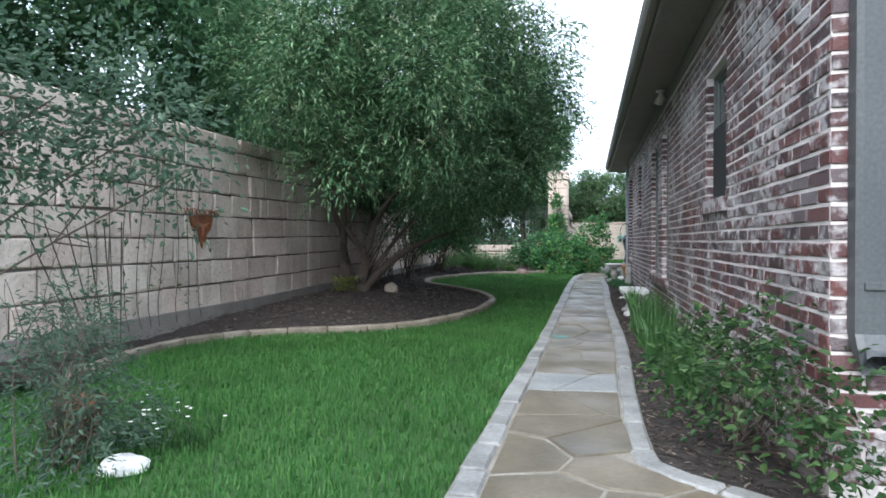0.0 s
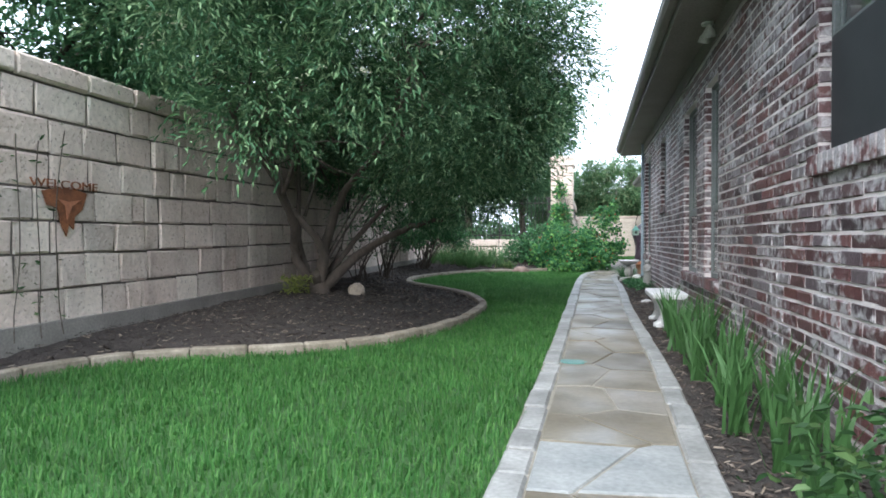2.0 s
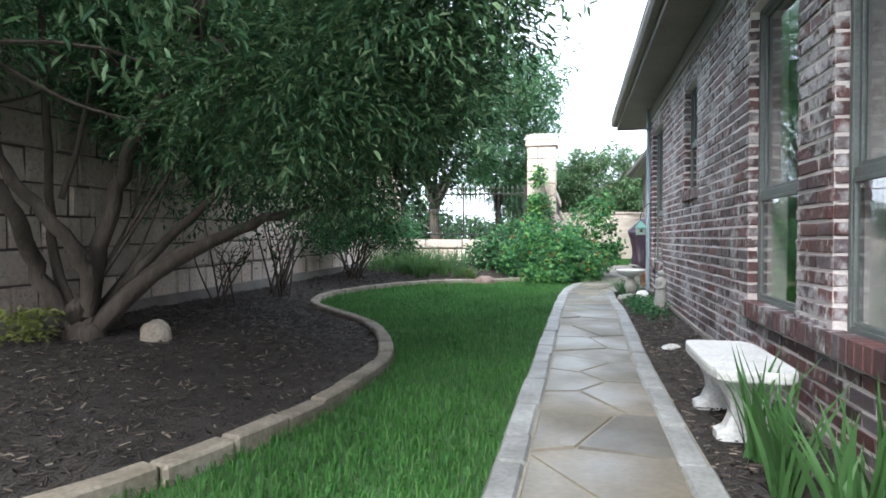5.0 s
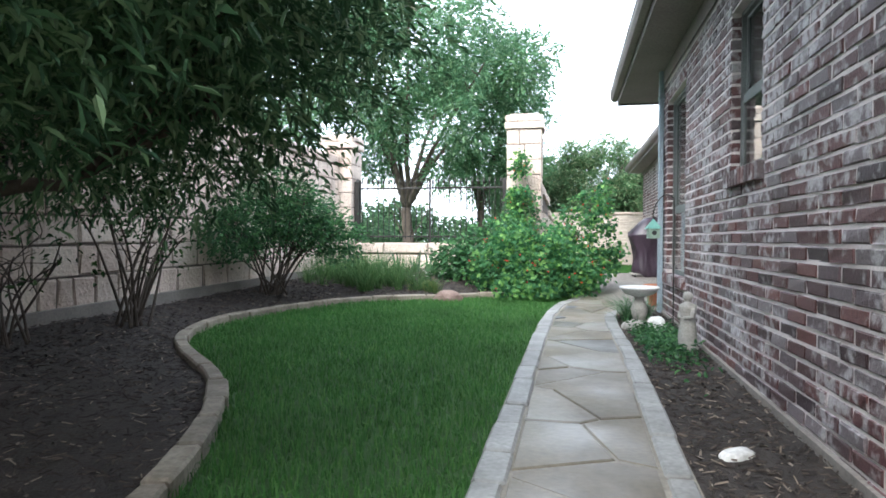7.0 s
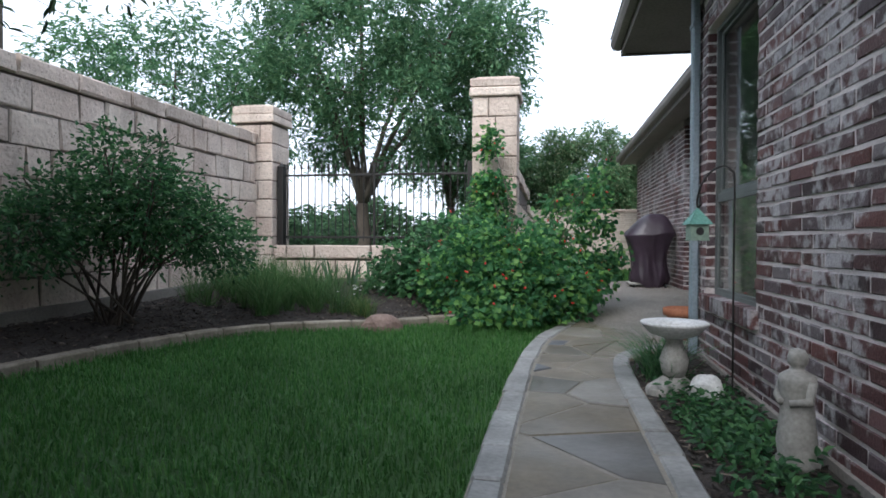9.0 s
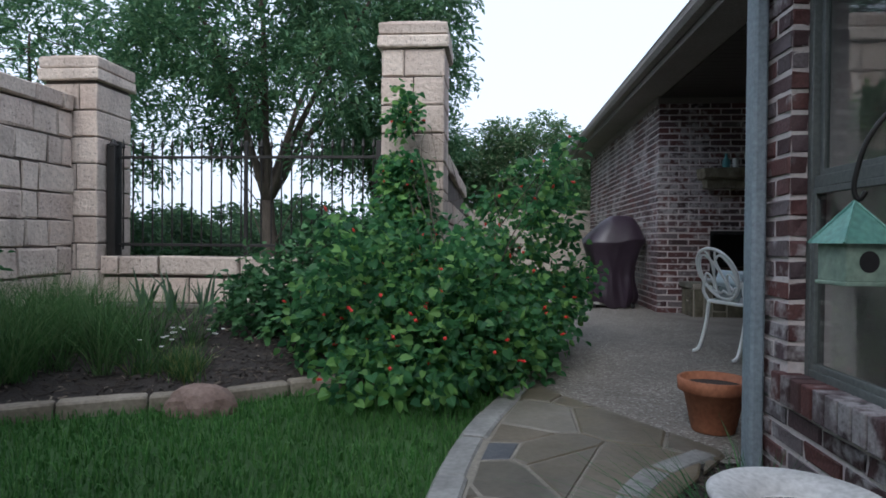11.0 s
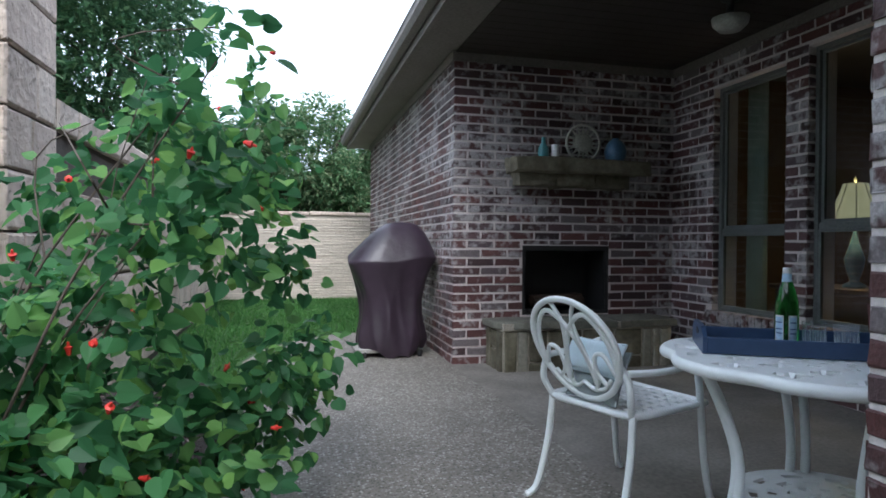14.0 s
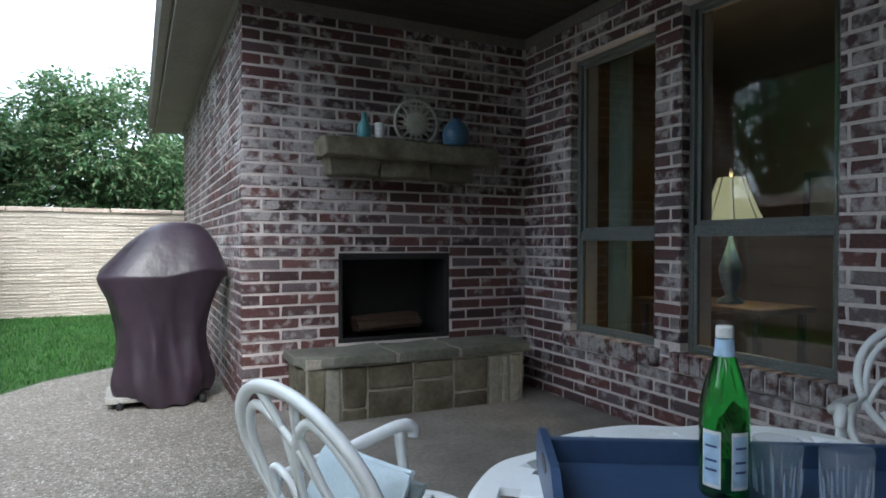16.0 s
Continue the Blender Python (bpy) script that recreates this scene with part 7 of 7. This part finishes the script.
# garden wall of limestone blocks
def coursed(u, n, origin, length, zs, lmin, lmax, rng, slope=None, d=0.022):
    items = []
    u, n, origin = Vector(u), Vector(n), Vector(origin)
    for z0, z1 in zip(zs, zs[1:]):
        x = -rng.uniform(0, lmin)
        while x < length:
            w = rng.uniform(lmin, lmax)
            if rng.random() < 0.2:
                w *= 0.55
            a, b = max(0, x), min(length, x + w)
            if b - a > 0.06:
                o = origin + u * (a + 0.011)
                o.z = z0 + 0.011 + (slope((origin + u * (a + b) / 2).y) if slope else 0)
                items.append((tuple(o), tuple(u), (0, 0, 1), tuple(n), b - a - 0.022, z1 - z0 - 0.022, d + rng.uniform(-0.006, 0.006)))
            x += w
    return items


rw = np.random.default_rng(300)
gw = coursed((0, -1, 0), (1, 0, 0), (WALL_X, 19.6, 0), 17.6, WALL_Z, 0.3, 0.54, rw, lift)
lay(garden_wall, "stone_block", gw, 300, STONE, lambda i: i[0][1] > 17, "pale cut limestone blocks", rw, 0.011, 0.012)
caps = coursed((0, -1, 0), (1, 0, 0), (WALL_X - 0.22, 19.6, 0), 22.0, [2.22, 2.4], 0.5, 0.75, rw, lift, 0.27)
lay(garden_wall, "cap_stone", caps, 60, STONE, lambda i: i[0][1], "pale cap stones", rw, 0.008, 0.015)


def pier_stones(pier, x0, x1, y0, y1, zs, capz, rng):
    items = []
    for z0, z1 in zip(zs, zs[1:]):
        s = rng.uniform(0.3, 0.7)
        for o, u, n, w in (((x0, y0, 0), (1, 0, 0), (0, -1, 0), x1 - x0), ((x1, y0, 0), (0, 1, 0), (1, 0, 0), y1 - y0), ((x1, y1, 0), (-1, 0, 0), (0, 1, 0), x1 - x0), ((x0, y1, 0), (0, -1, 0), (-1, 0, 0), y1 - y0)):
            e = 0.018
            parts_ = ((0, s), (s, 1)) if rng.random() < 0.55 else ((0, 1),)
            for a, b in parts_:
                oo = Vector(o) + Vector(u) * (a * w + (0.006 if a else -e)) + Vector((0, 0, z0 + 0.007))
                ww = (b - a) * w + (-0.012 if a and b < 1 else (e - 0.006 if len(parts_) == 2 else 2 * e))
                items.append((tuple(oo), u, (0, 0, 1), n, ww, z1 - z0 - 0.014, 0.02))
    lay(pier, "stone_block", items, 300, STONE, lambda i: 0, "", rng, 0.004, 0.01)
    for g, z0, z1 in ((0.06, capz, capz + 0.12), (0.05, capz + 0.125, capz + 0.24), (-0.02, capz + 0.235, capz + 0.27)):
        bm = box(x0 - g, x1 + g, y0 - g, y1 + g, z0, z1, 0.02)
        for v in bm.verts:
            v.co += Vector(rng.uniform(-0.006, 0.006, 3))
        part("cap_stone", bm, STONE, pier)


pier_stones(pier_l, -4.63, -4.1, 19.62, 20.18, [0.3 + 0.268 * k for k in range(10)], 2.74, rw)
pier_stones(pier_r, -1.16, -0.6, 19.52, 20.08, [0.3 + 0.268 * k for k in range(11)], 2.98, rw)
lw = coursed((1, 0, 0), (0, -1, 0), (-4.1, 19.72, 0), 2.94, [0.5, 0.77], 0.45, 0.8, rw)
lay(low_wall, "stone_block", lw, 300, STONE, lambda i: 0, "", rw, 0.005, 0.012)
lw = coursed((1, 0, 0), (0, -1, 0), (-4.1, 19.96, 0), 2.94, [0.78, 0.99], 0.6, 0.9, rw, None, 0.29)
lay(low_wall, "cap_stone", lw, 300, STONE, lambda i: 0, "", rw, 0.005, 0.015)
part("footing", box(-4.1, -1.16, 19.64, 19.72, 0, 0.5), CONCRETE, low_wall)
sw = coursed((0, 1, 0), (1, 0, 0), (-0.62, 20.08, 0), 8.6, [0.3, 0.57, 0.84, 1.1, 1.36, 1.62], 0.4, 0.7, rw)
lay(side_wall, "stone_block", sw, 200, STONE, lambda i: i[0][1], "", rw, 0.005, 0.012)
for y0, y1, z in ((20.1, 24.4, 1.9), (24.4, 28.7, 1.64)):
    sw = coursed((0, 1, 0), (1, 0, 0), (-0.84, y0, 0), y1 - y0, [z, z + 0.18], 0.5, 0.8, rw, None, 0.27)
    lay(side_wall, "cap_stone", sw, 200, STONE, lambda i: i[0][1], "", rw, 0.005, 0.012)

# thin ledge stones of the back wall
lg = coursed((1, 0, 0), (0, -1, 0), (-0.6, 28.72, 0), 5.2, [0.24 + 0.052 * k for k in range(31)], 0.3, 0.9, rw, None, 0.012)
lay(far_wall, "ledge_stone", lg, 290, LEDGE, lambda i: i[0][0], "thin pale ledge stones", rw, 0.006, 0.004)
lg = coursed((1, 0, 0), (0, -1, 0), (-0.6, 28.93, 0), 7.0, [1.84, 1.93], 0.6, 1.0, rw, None, 0.26)
lay(far_wall, "cap_stone", lg, 60, STONE, lambda i: i[0][0], "", rw, 0.005, 0.012)


# ---- edging stones ----
def edging(parent, name, line, off0, off1, z0, z1, lmin, lmax, mat, rng, height, jit=0.008):
    """Stones laid end to end along a line, each bent to follow it."""
    pts = [Vector((x, y, 0)) for x, y in line]
    dist = [0.0]
    for a, b in zip(pts, pts[1:]):
        dist.append(dist[-1] + (b - a).length)

    def at(s):
        s = min(max(s, 0), dist[-1] - 1e-4)
        k = max(i for i in range(len(dist) - 1) if dist[i] <= s)
        f = (s - dist[k]) / (dist[k + 1] - dist[k])
        d = (pts[k + 1] - pts[k]).normalized()
        return pts[k].lerp(pts[k + 1], f), Vector((-d.y, d.x, 0))

    s = 0.0
    while s < dist[-1] - 0.1:
        w = rng.uniform(lmin, lmax)
        e = min(s + w, dist[-1])
        j0, j1, jz = rng.uniform(-jit, jit), rng.uniform(-jit, jit), rng.uniform(-jit, jit) * 0.6
        secs = [s + 0.006, s + 0.02, (2 * s + e) / 3, (s + 2 * e) / 3, e - 0.02, e - 0.006]
        vs, fs = [], []
        for i, q in enumerate(secs):
            p, nrm = at(q)
            ins = 0.008 if i in (0, 5) else 0.0
            g = height(p.x, p.y)
            for o, z in ((off0 + j0 + ins, z0), (off0 + j0 + ins, z1 + jz - 0.012 - ins), (off0 + j0 + ins + 0.012, z1 + jz - ins), (off1 + j1 - ins - 0.012, z1 + jz - ins), (off1 + j1 - ins, z1 + jz - 0.012 - ins), (off1 + j1 - ins, z0)):
                c = p + nrm * o
                vs.append((c.x, c.y, g + z + rng.uniform(-0.002, 0.002)))
        for i in range(5):
            for k in range(6):
                a, b = i * 6 + k, i * 6 + (k + 1) % 6
                fs.append((a, b, b + 6, a + 6))
        fs += [tuple(range(5, -1, -1)), tuple(range(30, 36))]
        mesh_from(name, vs, fs, mat, parent)
        s = e


flat = lambda x, y: gz(y)
edging(path, "border_stone", PATH_L, -0.13, 0.0, -0.02, 0.045, 0.3, 0.6, BORDER, np.random.default_rng(400), flat)
edging(path, "border_stone", PATH_R, 0.0, 0.12, -0.02, 0.045, 0.3, 0.6, BORDER, np.random.default_rng(401), flat)
edging(mulch_bed, "curb_stone", BED, -0.05, 0.06, -0.05, 0.09, 0.28, 0.5, CURB, np.random.default_rng(402), flat, 0.01)


# ---- flagstones ----
def clip(poly, p, n):
    out = []
    for a, b in zip(poly, poly[1:] + poly[:1]):
        da, db = (a - p).dot(n), (b - p).dot(n)
        if da <= 0:
            out.append(a)
        if (da < 0 < db) or (db < 0 < da):
            out.append(a.lerp(b, da / (da - db)))
    return out


rfl = np.random.default_rng(410)
seeds = []
y = 0.6
while y < 18.4:
    wide = y < 3.0 or y > 16.0
    for x in (-0.28, 0.12) + ((0.5, 0.85) if wide else ()):
        seeds.append(Vector((x + rfl.uniform(-0.14, 0.14), y + rfl.uniform(-0.22, 0.22))))
    y += 0.6


def edge_x(line, y):
    ys_ = [p[1] for p in line]
    return float(np.interp(y, ys_, [p[0] for p in line]))


DARK_SLABS = (Vector((-0.11, 16.43)), Vector((-0.24, 15.45)))
seeds = [q for q in seeds if (q - DARK_SLABS[0]).length > 0.22 and (q - DARK_SLABS[1]).length > 0.2] + list(DARK_SLABS) + [Vector((-0.33, 16.5)), Vector((0.1, 16.38)), Vector((-0.12, 16.66)), Vector((-0.08, 16.2)), Vector((-0.12, 15.56)), Vector((-0.1, 15.32))]
for sd in seeds:
    poly = [sd + Vector(q) for q in ((-0.9, -0.9), (0.9, -0.9), (0.9, 0.9), (-0.9, 0.9))]
    for o in seeds:
        if o is not sd and (o - sd).length < 1.8:
            nrm = (o - sd).normalized()
            poly = clip(poly, sd.lerp(o, 0.5) - nrm * 0.007, nrm)
    for line, side, inset in ((PATH_L, -1, 0.14), (PATH_R, 1, 0.13)):
        if side == 1 and (sd.y < 3.3 or sd.y > 15.9):
            poly = clip(poly, Vector((0.93, 0)), Vector((1, 0)))
            if sd.y < 3.6:
                poly = clip(poly, Vector((0.24, 3.08)), Vector((0.68, 0.73)))
            if sd.y > 15.9:
                poly = clip(poly, Vector((0.95, 16.5)), Vector((0.8, -0.6)))
            continue
        xa, xb = edge_x(line, sd.y - 0.4) - side * inset, edge_x(line, sd.y + 0.4) - side * inset
        d = Vector((xb - xa, 0.8)).normalized()
        poly = clip(poly, Vector((xa, sd.y - 0.4)), Vector((d.y, -d.x)) * side)
    poly = clip(poly, Vector((0.13, 17.72)), Vector((0.83, 0.56)))
    if len(poly) < 3:
        continue
    cen = sum(poly, Vector((0, 0))) / len(poly)
    jz = rfl.uniform(-0.004, 0.006)
    n = len(poly)
    vs = [(p.x, p.y, gz(p.y) + 0.02) for p in poly] + [(p.x, p.y, gz(p.y) + 0.03 + jz) for p in poly] + [(*(p + (cen - p).normalized() * 0.012), gz(p.y) + 0.036 + jz) for p in poly]
    fs = [tuple(range(2 * n, 3 * n))]
    for k in range(n):
        q = (k + 1) % n
        fs += [(k, q, n + q, n + k), (n + k, n + q, 2 * n + q, 2 * n + k)]
    slab = FLAG_PALE if (cen - Vector((-0.05, 4.65))).length < 0.36 else FLAG_DARK if sd in DARK_SLABS else FLAG
    mesh_from("flagstone", vs, fs, slab, path)

# ---- grass and mulch ----
def grass(name, label, poly, per_m2, length, width, seed, zoff=0.0):
    rng = np.random.default_rng(seed)
    xs, yy = [p[0] for p in poly], [p[1] for p in poly]
    area = (max(xs) - min(xs)) * (max(yy) - min(yy))
    n = int(area * per_m2)
    p = np.stack([rng.uniform(min(xs), max(xs), n), rng.uniform(min(yy), max(yy), n)], 1)
    p = p[inside_many(p, poly)]
    n = len(p)
    z = np.interp(p[:, 1], (7, 15, 20), (0, 0.15, 0.24)) + zoff
    a = rng.uniform(0, 2 * np.pi, n)
    L = length * rng.uniform(0.5, 1.3, n)
    lean = rng.uniform(0.15, 0.95, n)
    d = np.stack([np.cos(a), np.sin(a)], 1)
    s = np.stack([-d[:, 1], d[:, 0]], 1) * (width * rng.uniform(0.6, 1.2, n) / 2)[:, None]
    b = np.concatenate([p, z[:, None]], 1)
    s3 = np.concatenate([s, np.zeros((n, 1))], 1)
    mid = b + np.concatenate([d * (L * lean * 0.35)[:, None], (L * 0.6)[:, None]], 1)
    tip = b + np.concatenate([d * (L * lean)[:, None], (L * (1 - 0.35 * lean))[:, None]], 1)
    v = np.stack([b - s3, b + s3, mid + s3 * 0.8, mid - s3 * 0.8, tip], 1).reshape(-1, 3)
    k = (np.arange(n) * 5)[:, None]
    q = (k + np.array([[0, 1, 2, 3]])).tolist() + (k + np.array([[3, 2, 4]])).tolist()
    tagged(mesh_from(name, v, q, GRASS), label, "grass", kind="stuff")


grass("lawn_grass", "thick mown green lawn grass", BED + [(-0.35, 17.5)] + [(x - 0.01, y) for x, y in PATH_L[::-1] if y > 1.2] + [(-0.62, 1.2), (-3.0, 1.2), (-4.2, 3.0)], 2600, 0.062, 0.007, 500)
grass("back_grass", "green grass of the back lawn", [(-0.58, 20.7), (0.25, 20.7), (0.2, 21.3), (0.15, 22.3), (0.3, 22.95), (0.65, 23.55), (1.1, 23.95), (2.0, 24.15), (2.0, 28.6), (-0.58, 28.6)], 1500, 0.06, 0.009, 501, 0.01)


def mulch(name, label, poly, per_m2, height, seed):
    rng = np.random.default_rng(seed)
    xs, yy = [p[0] for p in poly], [p[1] for p in poly]
    n = int((max(xs) - min(xs)) * (max(yy) - min(yy)) * per_m2)
    p = np.stack([rng.uniform(min(xs), max(xs), n), rng.uniform(min(yy), max(yy), n)], 1)
    p = p[inside_many(p, poly)]
    z = np.array([height(x, y) for x, y in p])
    n = len(p)
    a = rng.uniform(0, np.pi, n)
    L, W = rng.uniform(0.015, 0.065, n), rng.uniform(0.005, 0.014, n)
    tilt = rng.normal(0, 0.25, n)
    u = np.stack([np.cos(a), np.sin(a), np.sin(tilt)], 1) * L[:, None] / 2
    w = np.stack([-np.sin(a), np.cos(a), rng.normal(0, 0.3, n)], 1) * W[:, None] / 2
    c = np.concatenate([p, (z + rng.uniform(0.002, 0.014, n))[:, None]], 1)
    up = np.array([0, 0, 0.004])
    v = np.stack([c - u - w, c + u - w, c + u + w, c - u + w, c - u * 0.9 + up, c + u * 0.9 + up], 1).reshape(-1, 3)
    k = (np.arange(n) * 6)[:, None]
    q = (k + np.array([[0, 1, 5, 4]])).tolist() + (k + np.array([[2, 3, 4, 5]])).tolist()
    tagged(mesh_from(name, v, q, MULCH), label, "mulch", kind="stuff")


mulch("mulch_chips", "dark shredded bark mulch", BED_AREA, 650, bed_height, 510)
mulch("side_mulch", "dark shredded bark mulch along the house", SIDE_BED, 900, lambda x, y: gz(y) + 0.012, 511)
